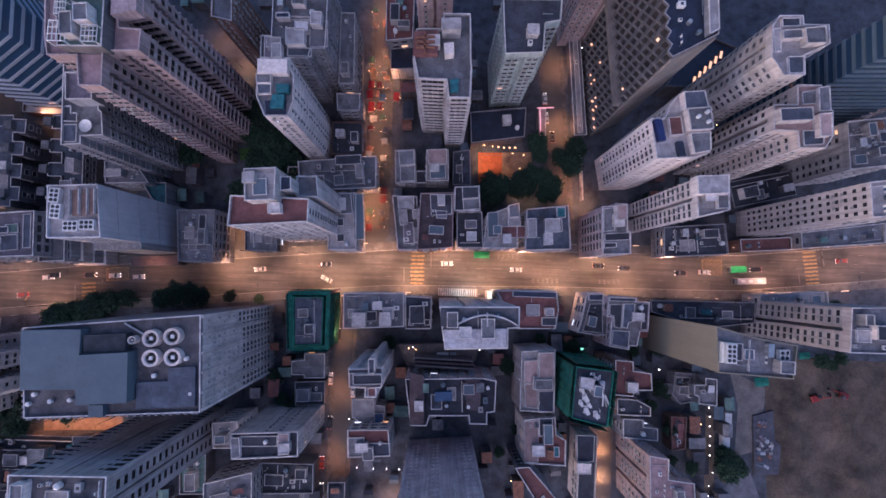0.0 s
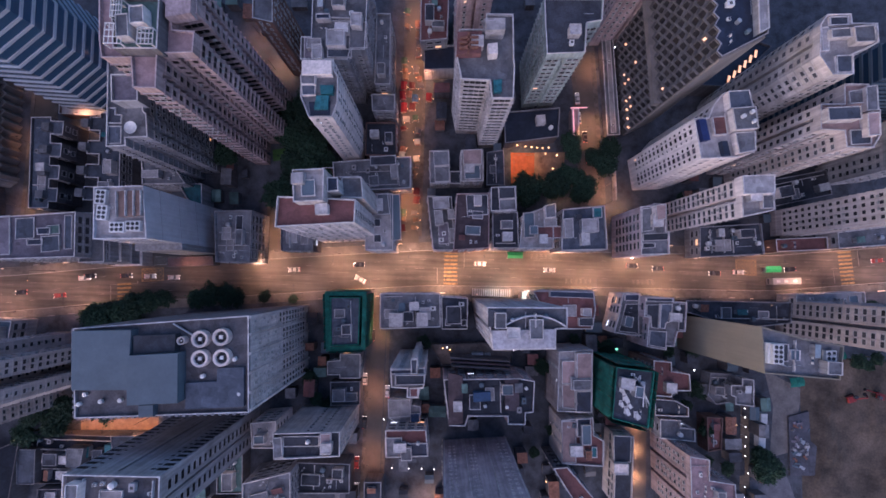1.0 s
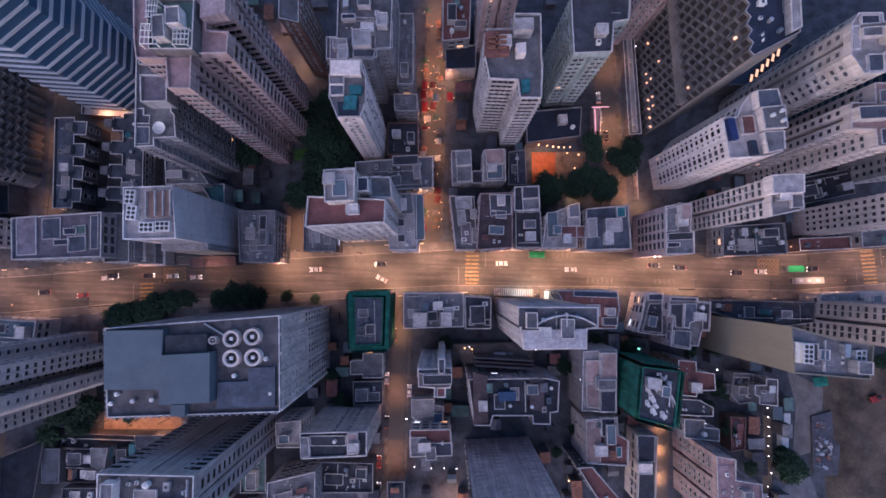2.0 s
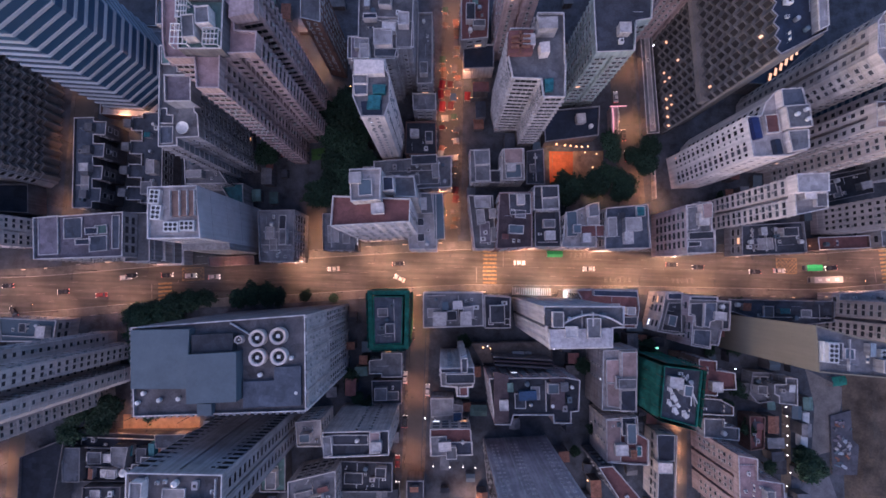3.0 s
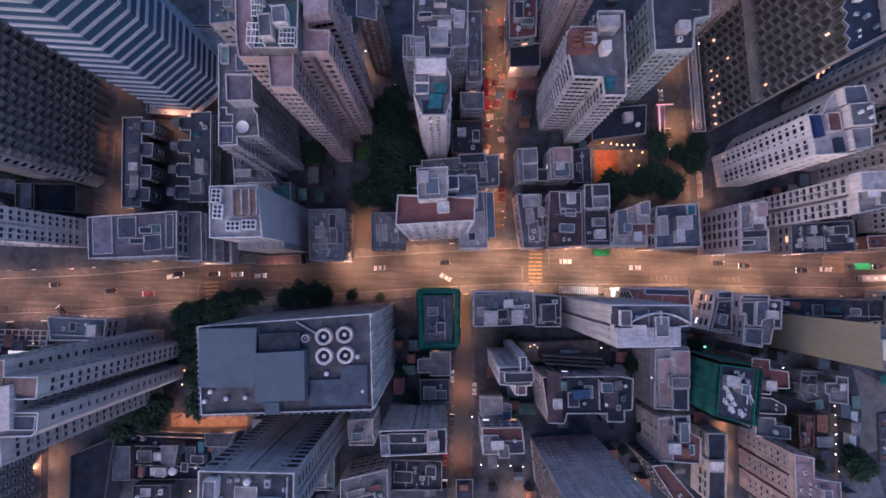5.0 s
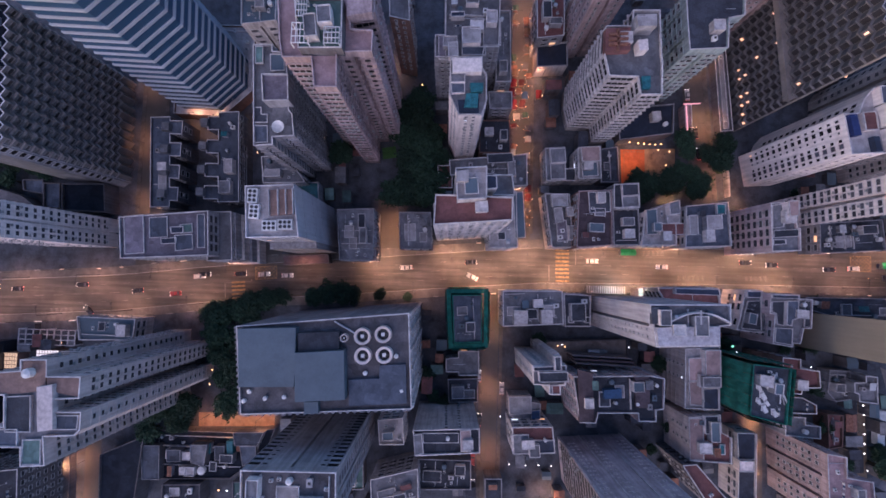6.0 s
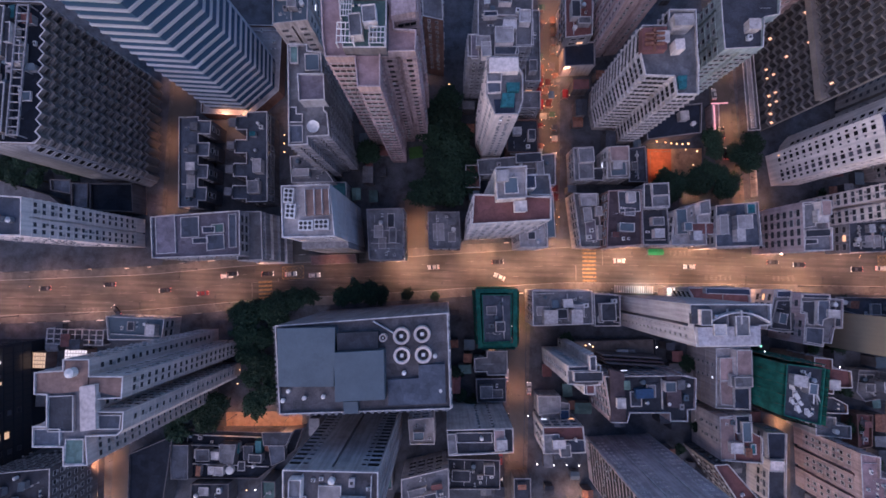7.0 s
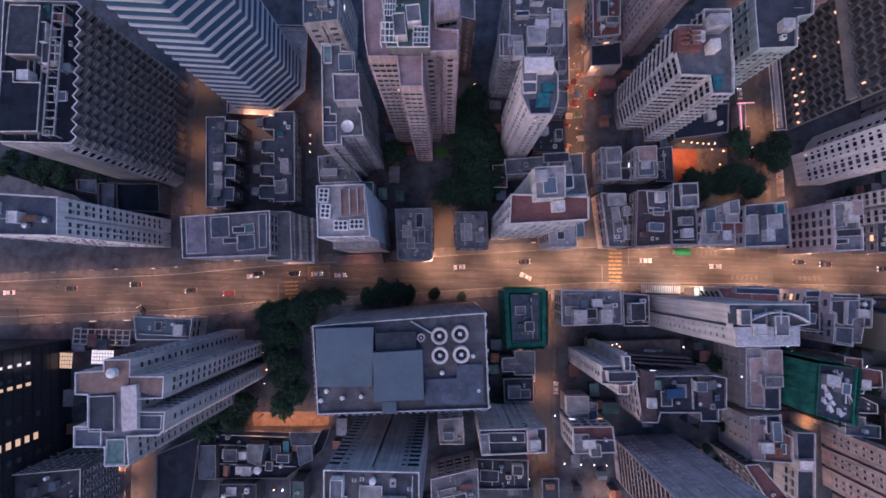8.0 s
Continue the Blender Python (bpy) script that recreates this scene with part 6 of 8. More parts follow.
columns(white_slab, (60.0, 50.8), (62.0, 38.7), 5, 44.6, 2.9, [(0.13, 0.7, 1.2, SHADED_GLASS, WALL_WHITE), (0.27, 1.4, 1.5, SHADED_GLASS, WALL_WHITE), (0.42, 0.7, 0.9, GLASS, WALL_WHITE), (0.62, 0.9, 1.2, SHADED_GLASS, WALL_WHITE), (0.75, 1.4, 1.5, GLASS, WALL_ROSE), (0.9, 0.9, 1.3, SHADED_GLASS, WALL_WHITE)], 0.01)
columns(white_slab, (64.4, 51.2), (60.0, 50.8), 5, 44.6, 2.9, [(0.45, 1.6, 1.6, SHADED_GLASS, WALL_WHITE)])
columns(white_slab, (66.0, 55.4), (64.4, 51.2), 5, 44.6, 2.9, [(0.3, 1.2, 1.7, SHADED_GLASS, WALL_WHITE), (0.72, 1.2, 1.7, SHADED_GLASS, WALL_WHITE)])
columns(white_slab, (62.0, 38.7), (72.4, 39.4), 5, 44.6, 2.9, [(0.3, 1.5, 1.3, GLASS, WALL_WHITE), (0.75, 1.5, 1.3, GLASS, WALL_WHITE)])
deck(beige_tower, "fan_house", [(80.6, -14.5), (84.1, -14.7), (83.7, -20.5), (80.2, -20.3)], 45.9, 48.0, WHITE_METAL)
fan_bank(beige_tower, 82.3, -17.5, 48.0, 88, 4, 2)
fan_bank(beige_tower, 99.0, -19.2, 45.96, 88, 4, 2)

# ---- the arched roof ----
c = arch_tower.location
ax0, ay0 = 3.8, -10.7
ax1, ay1 = 19.7, -10.5
bm = bmesh.new()
n = 20
top = []
for i in range(n + 1):
    f = i / n
    x = ax0 + (ax1 - ax0) * f
    y = ay0 + (ay1 - ay0) * f + 2.6 * (1 - (2 * f - 1) ** 2)
    top.append([bm.verts.new((x - c.x, y + d - c.y, z)) for d, z in ((0.0, 55.4), (0.0, 57.6), (-0.4, 57.6), (-0.4, 55.4))])
for p, q in zip(top, top[1:]):
    for k in range(4):
        bm.faces.new((p[k], p[(k + 1) % 4], q[(k + 1) % 4], q[k]))
part("arch_beam", bm, COPING, arch_tower, "pale curved beam on the roof")
deck(arch_tower, "roof_deck", [(0.2, -12.4), (16.8, -11.6), (16.8, -16.5), (0.6, -17.2)], 55.4, 57.5, WALL_SLAB, "flat pale roof slab")
deck(arch_tower, "roof_beam", [(11.4, -7.6), (11.8, -7.5), (11.8, -11.2), (11.4, -11.3)], 55.4, 58.0, COPING)
deck(arch_tower, "roof_house", [(-0.9, -7.0), (4.0, -6.8), (4.0, -11.3), (-0.7, -11.6)], 55.4, 56.6, ROOF_DARK)

# ---- netting: hung sheets round the scaffold poles ----
def netting(root, pts, h):
    c = root.location
    pts = ccw(pts)
    for a, b in zip(pts, pts[1:] + pts[:1]):
        a, b = Vector(a), Vector(b)
        n = max(1, round((b - a).length / 3.0))
        e = (b - a) / n
        out = Vector((e.y, -e.x)).normalized()
        for i in range(n + 1):
            p = a + e * i + out * 1.1
            bm = bmesh.new()
            tube(bm, 0.06, 0, h + 1.2, 6)
            part("scaffold_pole", bm, RUST, root, at=pose(p.x - c.x, p.y - c.y, 0))
        for i in range(n):
            bm = bmesh.new()
            rows = []
            for k in range(int(h / 1.0) + 2):
                z = min(h + 0.6, k * 1.0)
                rows.append([bm.verts.new(((a + e * (i + f)).x - c.x + out.x * (1.2 + 0.1 * math.sin(3.1 * f + 0.7 * k)), (a + e * (i + f)).y - c.y + out.y * (1.2 + 0.1 * math.sin(3.1 * f + 0.7 * k)), z)) for f in (0, 0.25, 0.5, 0.75, 1)])
            for p, q in zip(rows, rows[1:]):
                for k in range(4):
                    bm.faces.new((p[k], p[k + 1], q[k + 1], q[k]))
            part("net_sheet", bm, NET, root)


NETTED = [(-54.8, -5.9), (-41.3, -5.5), (-41.0, -24.8), (-53.4, -25.6)]
netting(net_block, NETTED, 15.0)
bm = bmesh.new()
ring(bm, ccw([(x - net_block.location.x, y - net_block.location.y) for x, y in NETTED]), 0.7, 14.2, 14.35, out=0.9)
part("scaffold_deck", bm, NET, net_block, "green-netted scaffold deck round the roof")
for (x, y), w, d, turn in (((46.6, -30.4), 2.6, 1.2, 88), ((45.8, -33.0), 1.8, 1.0, 84), ((47.0, -35.6), 2.2, 1.4, 92), ((45.6, -37.4), 1.6, 0.9, 80), ((47.4, -39.6), 2.4, 1.2, 86), ((48.4, -32.6), 1.4, 0.8, 70), ((48.2, -37.8), 1.5, 1.0, 100), ((50.6, -41.0), 2.0, 1.3, 90), ((51.8, -31.5), 6.0, 0.5, 86), ((53.2, -34.5), 8.0, 0.4, 86)):
    c = net_tower.location
    for k in range(3):
        bm = bmesh.new()
        box(bm, -w / 2, -d / 2, 0.0, w / 2, d / 2, 0.12)
        part("board", bm, BOARD if k % 2 else WHITE_METAL, net_tower, at=pose(x - c.x + 0.25 * k, y - c.y - 0.3 * k, 29.6 + 0.13 * k, 0, 0, turn + 14 * k))
netting(net_tower, [(44.0, -25.9), (56.3, -27.0), (54.3, -44.9), (42.6, -42.2)], 30.6)

# ---- stepped wings of the low terraces ----
for root, x0, x1, ys in ((terrace_west, -162.0, -157.5, (53.0, 44.5, 36.0, 27.5)), (terrace_east, -147.6, -143.0, (55.0, 46.0, 37.0, 28.5))):
    for y in ys:
        rng = random.Random(int(y))
        deck(root, "roof_house", [((x0 + x1) / 2 - 3.6 + dx, y + dy) for dx, dy in ((-1.4, -1.5), (1.4, -1.5), (1.4, 1.5), (-1.4, 1.5))], 10.9, 13.0, ROOF_GREY)


# ---- road markings ----
def mark(bm, x, y, lx, ly, turn=0.0):
    m = pose(x, y, 0, 0, 0, turn)
    box(bm, -lx / 2, -ly / 2, 0.021, lx / 2, ly / 2, 0.026, 0, m)


def slope(x):
    return math.degrees(math.atan2(along(x + 4) - along(x - 4), 8))


bm = bmesh.new()
for d in (-3.45, 0.0, 3.45):
    x = -300.0
    while x < 300:
        mark(bm, x, along(x) + d, 2.4 if d else 3.6, 0.12, slope(x))
        x += 9.0 if d else 7.5
tagged(new("lane_line", mesh_of("lane_line", bm, ROAD_WHITE)), "white painted lane dashes on the main road", "road marking", kind="stuff")
for d, nm in ((-6.55, "edge_line_south"), (6.55, "edge_line_north")):
    tagged(strip(nm, d - 0.05, d + 0.05, 0.021, 0.026, ROAD_EDGE), "worn yellow kerb line", "road marking", kind="structure")


def crossing(x, lo, hi, w=5.4):
    t = thing("zebra_crossing", "worn yellow-striped pedestrian crossing on the road", "crossing", pose(x, along(x), 0, 0, 0, slope(x)), "pedestrian crossings", "structure")
    d = lo
    while d < hi:
        def make():
            b = bmesh.new()
            box(b, -w / 2, -0.4, 0.022, w / 2, 0.4, 0.028)
            return mesh_of("stripe", b, ROAD_YELLOW)
        part("stripe", kept(("stripe", w), make), None, t, at=pose(0, d, 0))
        d += 1.55
    for s in (-1, 1):
        b = bmesh.new()
        box(b, s * (w / 2 + 2.6) - 0.15, lo if s < 0 else 0.2, 0.022, s * (w / 2 + 2.6) + 0.15, -0.2 if s < 0 else hi, 0.027)
        part("stop_line", b, ROAD_WHITE, t)


crossing(-10.0, -6.2, 6.3)
crossing(-138.4, -6.2, 1.0)
crossing(147.5, -6.2, 6.3)


def hatch(x, d, w, h):
    bm = bmesh.new()
    for s in (-1, 1):
        for k in range(-4, 5):
            c = k * 1.5
            lo, hi = max(-w / 2, -h / 2 - c), min(w / 2, h / 2 - c)
            if hi - lo > 0.5:
                mark(bm, (lo + hi) / 2, s * ((lo + hi) / 2 + c), (hi - lo) * 1.414, 0.18, 45 * s)
    for s in (-1, 1):
        mark(bm, 0, s * h / 2, w, 0.2)
        mark(bm, s * w / 2, 0, 0.2, h)
    o = new("box_junction", mesh_of("box_junction", bm, ROAD_YELLOW))
    o.matrix_basis = pose(x, along(x) + d, 0, 0, 0, slope(x))
    tagged(o, "yellow hatched box junction painted on the road", "road marking", kind="structure")


hatch(-127.5, 3.2, 8.5, 5.0)
hatch(107.5, 2.2, 8.0, 6.0)
# worn lane words: plain bars of their size
bm = bmesh.new()
rng = random.Random(5)
for x0, d, n in ((36.0, -4.6, 6), (62.5, -4.6, 5), (22.0, 5.0, 5), (-212.0, -6.2, 5)):
    for k in range(n):
        x = x0 + 1.9 * k
        for j in range(3):
            mark(bm, x + rng.uniform(-0.2, 0.2), along(x) + d + (j - 1) * 0.7, 1.3, 0.24, slope(x))
        mark(bm, x, along(x) + d, 0.22, 1.8, slope(x))
tagged(new("lane_word", mesh_of("lane_word", bm, ROAD_WHITE)), "worn white lane words on the asphalt", "road marking", kind="stuff")

# ---- cars and the bus ----
PAINTS = [surface("car_white", (0.42, 0.41, 0.40), rough=0.3, stain=0.05), surface("car_black", (0.02, 0.02, 0.025), rough=0.25, stain=0.05), surface("car_red", (0.20, 0.025, 0.025), rough=0.3, stain=0.05), surface("car_silver", (0.35, 0.35, 0.36), rough=0.3, metal=0.5, stain=0.05)]
CARS = [
    (-151.5, -2.4, 0, 1), (-128.0, -1.7, 0, 0), (-177.8, -9.6, 180, 1), (-196.7, -17.9, 130, 1), (-46.3, 5.4, 0, 1), (-71.7, 2.6, 180, 0),
    (1.6, 7.2, 0, 0), (104.0, 7.1, 0, 0), (124.5, 8.8, 180, 1), (-162.7, -10.3, 180, 2), (-153.6, -3.2, 0, 0), (-137.3, -1.8, 0, 1),
    (-118.7, -1.9, 0, 0), (94.5, 6.4, 180, 1), (72.0, 7.6, 180, 1), (159.2, 13.4, 180, 2), (-225.7, -10.2, 180, 1), (-250.4, -12.5, 180, 0),
    (-199.9, -7.9, 180, 1), (29.0, 5.6, 180, 3), (-45.5, -0.4, 150, 0), (61.7, 8.3, 0, 1),
]
for x, y, turn, k in CARS:
    car(x, y, turn + slope(x), PAINTS[k], ("white car on the road with its lights on", "black car on the road with its lights on", "red taxi on the road", "silver car on the road")[k])
for x, y, turn, k in ((-42.0, -38.8, 90, 0), (-43.8, -70.3, 90, 2), (-43.5, -80.2, 90, 0), (-33.1, -43.3, 90, 3), (-43.8, -30.7, 92, 0), (-41.5, -55.4, 88, 1), (-39.7, -21.8, 92, 1), (40.0, 67.4, 95, 0), (43.7, 51.3, 95, 1), (39.3, 75.5, 95, 0), (42.5, 59.8, 95, 1), (-67.0, -76.7, 80, 0)):
    car(x, y, turn, PAINTS[k], "car in a narrow side street")


def bus(x, y, turn):
    t = thing("bus", "long white-roofed bus in the kerb lane", "bus", (x, y, 0.03, 0, 0, turn))
    bm = bmesh.new()
    box(bm, -5.6, -1.22, 0.4, 5.6, 1.22, 4.1)
    bmesh.ops.bevel(bm, geom=list(bm.edges), offset=0.15, segments=2, affect="EDGES")
    part("body", bm, PAINTS[0], t)
    for s in (-1, 1):
        for z in (1.5, 3.0):
            bm = bmesh.new()
            box(bm, -5.2, s * 1.225 - 0.02, z, 5.0, s * 1.225 + 0.02, z + 0.75)
            part("window_strip", bm, GLASS, t)
    bm = bmesh.new()
    box(bm, 5.6, -1.0, 1.0, 5.63, 1.0, 2.1)
    part("windscreen", bm, GLASS, t)
    for wx in (-3.4, 3.4):
        for wy in (-1.1, 1.1):
            bm = bmesh.new()
            tube(bm, 0.5, -0.14, 0.14, 16, 0, pose(0, 0, 0.5, 90, 0, 0))
            part("wheel", bm, TYRE, t, at=pose(wx, wy, 0))
    for wx in (-3, 0.5, 3.5):
        bm = bmesh.new()
        box(bm, -0.7, -0.5, 4.1, 0.7, 0.5, 4.25)
        part("roof_hatch", bm, WHITE_METAL, t, at=pose(wx, 0, 0))


bus(120.7, 4.1, 183)
GREEN_CANVAS = surface("green_canvas", (0.01, 0.30, 0.10), rough=0.6)
# green canvas roofs over kiosks in the roadway
for x, y in ((15.0, 10.9), (116.4, 8.6)):
    t = thing("kiosk", "small kiosk with a bright green canvas roof", "kiosk", (x, y, 0, 0, 0, slope(x)), "green kiosks")
    bm = bmesh.new()
    for s in (-1, 1):
        vs = [bm.verts.new(p) for p in ((-3.0, 0, 3.1), (3.0, 0, 3.1), (3.0, s * 1.2, 2.7), (-3.0, s * 1.2, 2.7))]
        bm.faces.new(vs if s < 0 else vs[::-1])
    part("canvas", bm, GREEN_CANVAS, t)
    for px in (-2.8, 2.8):
        for py in (-1.0, 1.0):
            bm = bmesh.new()
            tube(bm, 0.05, 0, 2.75, 6)
            part("leg", bm, METAL, t, at=pose(px, py, 0))
    bm = bmesh.new()
    box(bm, -2.6, -0.7, 0.0, 2.6, 0.7, 1.0)
    part("counter", bm, WALL_GREY, t)


# ---- market stalls ----
CLOTHS = [surface("red_stall_cloth", (0.15, 0.008, 0.014), rough=0.7), surface("dark_red_stall_cloth", (0.085, 0.012, 0.014), rough=0.7), TARP_TEAL, TARP_BLUE, surface("white_stall_cloth", (0.33, 0.30, 0.27), rough=0.7), surface("green_stall_cloth", (0.035, 0.075, 0.05), rough=0.7), RUST, surface("grey_stall_cloth", (0.10, 0.095, 0.10), rough=0.7), surface("brown_stall_cloth", (0.11, 0.07, 0.05), rough=0.7)]
WORDS = ("red", "dark red", "teal", "blue", "white", "green", "rust-brown", "grey", "brown")
BULB = glow("bare_bulb", (1.0, 0.62, 0.28), 4.0)


def stall(x, y, turn, k, w):
    t = thing("market_stall", "market stall under a %s cloth canopy" % WORDS[k], "market stall", (x, y, 0.015, 0, 0, turn), "market stalls")

    def canopy():
        bm = bmesh.new()
        n = 6
        rows = [[bm.verts.new((-w / 2 + w * i / n, d, z - 0.12 * math.sin(math.pi * i / n))) for i in range(n + 1)] for d, z in ((-1.2, 2.3), (0.0, 2.75), (1.2, 2.5))]
        for p, q in zip(rows, rows[1:]):
            for i in range(n):
                bm.faces.new((p[i], p[i + 1], q[i + 1], q[i]))
        return mesh_of("canopy", bm, CLOTHS[k])

    def frame_work():
        """Four legs tied together by rails under the cloth."""
        bm = bmesh.new()
        for px in (-w / 2 + 0.1, w / 2 - 0.1):
            for py in (-1.1, 1.1):
                tube(bm, 0.04, 0, 2.35, 6, 0, pose(px, py, 0))
            box(bm, px - 0.03, -1.1, 2.18, px + 0.03, 1.1, 2.24)
        for py in (-1.1, 1.1):
            box(bm, -w / 2 + 0.1, py - 0.03, 2.18, w / 2 - 0.1, py + 0.03, 2.24)
        return mesh_of("stall_frame", bm, METAL)

    def table():
        bm = bmesh.new()
        box(bm, -w / 2 + 0.2, -0.8, 0.75, w / 2 - 0.2, 0.8, 0.85)
        return mesh_of("table", bm, RUST)

    def bulb():
        bm = bmesh.new()
        tube(bm, 0.09, -0.12, 0.06, 8)
        return mesh_of("light_bulb", bm, BULB)

    part("canopy", kept(("canopy", w, k), canopy), None, t)
    part("stall_frame", kept(("stall_frame", w), frame_work), None, t)
    part("table", kept(("table", w), table), None, t)
    part("light_bulb", kept("bulb", bulb), None, t, at=pose(w * (((int(abs(x * 37 + y * 13)) % 7) - 3) / 8), -1.3 - 0.04 * (int(abs(y * 11)) % 9), 2.25))


rng = random.Random(21)
for i in range(26):
    y = 20 + 3.6 * i
    for sx in (-29.9, -25.0):
        if rng.random() < 0.7 and not 62 < y < 80:
            stall(sx + rng.uniform(-0.8, 0.8) - 0.012 * (y - 20), y + rng.uniform(-1.0, 1.0), rng.choice((90, 270)) + rng.uniform(-10, 10), rng.choice((4, 6, 6, 7, 7, 8, 8, 1, 5)), rng.choice((1.6, 2.2, 2.8)))
for x, y, turn, k, w in ((-31.0, 77.8, 88, 0, 3.4), (-27.8, 78.0, 92, 1, 2.6), (-24.4, 78.2, 3, 7, 2.6), (-31.4, 73.9, 96, 0, 3.4), (-26.4, 72.8, 92, 3, 3.0), (-28.9, 74.6, 85, 6, 2.2), (-30.7, 68.9, 90, 0, 4.0), (-27.4, 69.3, 84, 1, 3.0), (-20.8, 73.4, 90, 0, 3.4), (-29.6, 64.2, 2, 4, 2.8), (-26.0, 64.8, 95, 5, 2.2)):
    stall(x, y, turn, k, w)

# ---- signs over the pavements, made up at random spots for the shopfront glow ----
SIGNS = [glow("white_sign", (1.0, 0.78, 0.55), 0.4), glow("amber_sign", (1.0, 0.5, 0.2), 0.5), glow("red_sign", (1.0, 0.12, 0.08), 0.6), glow("green_sign", (0.3, 1.0, 0.6), 0.6), surface("unlit_sign", (0.3, 0.28, 0.27), stain=0.3)]
rng = random.Random(33)
for side in (1, -1):
    x = -240.0
    while x < 170:
        if (side > 0 or x > -60 or x < -140):
            k = rng.choice((0, 1, 1, 4, 4, 4, 4))
            t = thing("shop_sign", ("glowing white shop sign over the pavement", "glowing amber shop sign over the pavement", "red neon shop sign over the pavement", "green neon shop sign over the pavement", "unlit shop sign over the pavement")[k], "sign", (x, along(x) + side * (10.2 - rng.uniform(0, 0.6)), 0, 0, 0, slope(x)), "shop signs")
            w = rng.choice((0.8, 1.2, 1.8, 2.4))
            bm = bmesh.new()
            z = rng.uniform(3.2, 5.0)
            box(bm, -w / 2, -0.12, z, w / 2, 0.12, z + rng.choice((0.6, 0.9)))
            part("sign_face", bm, SIGNS[k], t)
            bm = bmesh.new()
            for px in (-w / 2 + 0.1, w / 2 - 0.1):
                tube(bm, 0.05, 0.16, z, 6, 0, pose(px, 0, 0))
            part("sign_post", bm, DARK_METAL, t)
        x += rng.uniform(7, 15)

# white light over the forecourt of the arched tower
COOL = bpy.data.lights.new("cool_flood", "SPOT")
COOL.energy, COOL.color, COOL.spot_size, COOL.spot_blend, COOL.shadow_soft_size = 900, (0.85, 1.0, 0.85), radians(150), 0.9, 0.3
street_lamp(8.3, -5.5, 180, COOL)
street_lamp(19.4, -5.6, 180, COOL)
t = thing("vertical_sign", "tall white-green lit sign at the forecourt", "sign", (18.0, -4.6, 0))
bm = bmesh.new()
box(bm, -0.9, -1.6, 0.0, 0.9, 1.6, 7.0)
part("sign_tower", bm, WALL_PALE, t)
for k in range(5):
    bm = bmesh.new()
    box(bm, -0.8, -1.3 + 0.6 * k, 7.0, 0.8, -0.95 + 0.6 * k, 7.12)
    part("light_bar", bm, SIGNS[3] if k % 2 else SIGNS[0], t)
bm = bmesh.new()
t = thing("canopy_lights", "row of lit canopy ribs at the forecourt", "canopy", (6.1, -3.9, 0))
bm = bmesh.new()
box(bm, -7.7, -1.5, 3.88, 7.7, 1.5, 4.0)
part("canopy_slab", bm, WALL_BEIGE, t)
for k in range(18):
    bm = bmesh.new()
    box(bm, -7.6 + 0.84 * k, -1.4, 4.0, -7.2 + 0.84 * k, 1.4, 4.18)
    part("canopy_rib", bm, COPING, t)
bm = bmesh.new()
for px in (-7.4, 0, 7.4):
    tube(bm, 0.09, 0.0, 4.0, 8, 0, pose(px, 0, 0))
part("canopy_post", bm, METAL, t)

# ---- the orange court and its lamps ----
bm = bmesh.new()
prism(bm, [(13.4, 36.0), (33.5, 39.0), (33.6, 53.0), (12.8, 52.5)], -0.1, 0.03)
paved = bmesh.new()
prism(paved, [(22.5, 37.8), (34.5, 39.4), (34.6, 53.4), (22.5, 52.9)], -0.1, 0.05)
tagged(new("court_edge", mesh_of("court_edge", paved, surface("tan_court_paving", (0.27, 0.165, 0.105), stain=0.5, size=3))), "tan paved edge of the sports court under trees", "court", kind="structure")
tagged(new("court", mesh_of("court", bm, COURT)), "orange sports court under flood lamps", "court", kind="structure")
bm = bmesh.new()
for a, b in (((14.2, 37.2), (14.2, 51.6)), ((32.6, 39.8), (32.6, 52.0)), ((14.2, 51.6), (32.6, 52.0)), ((14.2, 37.2), (32.6, 39.8)), ((23.4, 38.4), (23.4, 51.8))):
    a, b = Vector(a), Vector(b)
    m = Matrix.Translation(((a.x + b.x) / 2, (a.y + b.y) / 2, 0)) @ Matrix.Rotation(math.atan2(b.y - a.y, b.x - a.x), 4, "Z")
    box(bm, -(b - a).length / 2, -0.05, 0.031, (b - a).length / 2, 0.05, 0.036, 0, m)
tagged(new("court_line", mesh_of("court_line", bm, ROAD_WHITE)), "white lines on the court", "court", kind="stuff")
street_lamp(16.0, 53.2, 0, SMALL)
street_lamp(36.2, 52.5, 60, WEAK, 0.7)
street_lamp(29.4, 35.2, 60, WEAK, 0.6)
street_lamp(38.4, 60.9, 90, WEAK)
street_lamp(51.4, 32.7, 90, SMALL)
street_lamp(-19.6, 80.9, 270, SMALL)
street_lamp(-90.6, 97.6, 0, WEAK)
street_lamp(-146.9, -57.0, 0, WEAK)
street_lamp(-135.9, -56.6, 0, WEAK)
street_lamp(-124.9, -56.2, 0, WEAK)
street_lamp(-158.0, 60.0, 90, WEAK)
street_lamp(-150.0, 59.2, 90, WEAK)
street_lamp(9.7, -31.9, 0, SMALL, 0.7)
street_lamp(110.6, -6.7, 180, SMALL)
street_lamp(-32.6, 33.0, 90, WEAK)
street_lamp(27.5, -62.5, 90, LOW, 0.7)
street_lamp(29.0, -75.2, 90, LOW, 0.6)
street_lamp(-17.8, -83.6, 90, SMALL)
street_lamp(-194.6, -76.0, 270, SMALL, 0.8)
street_lamp(-194.4, -90.0, 270, SMALL, 0.8)

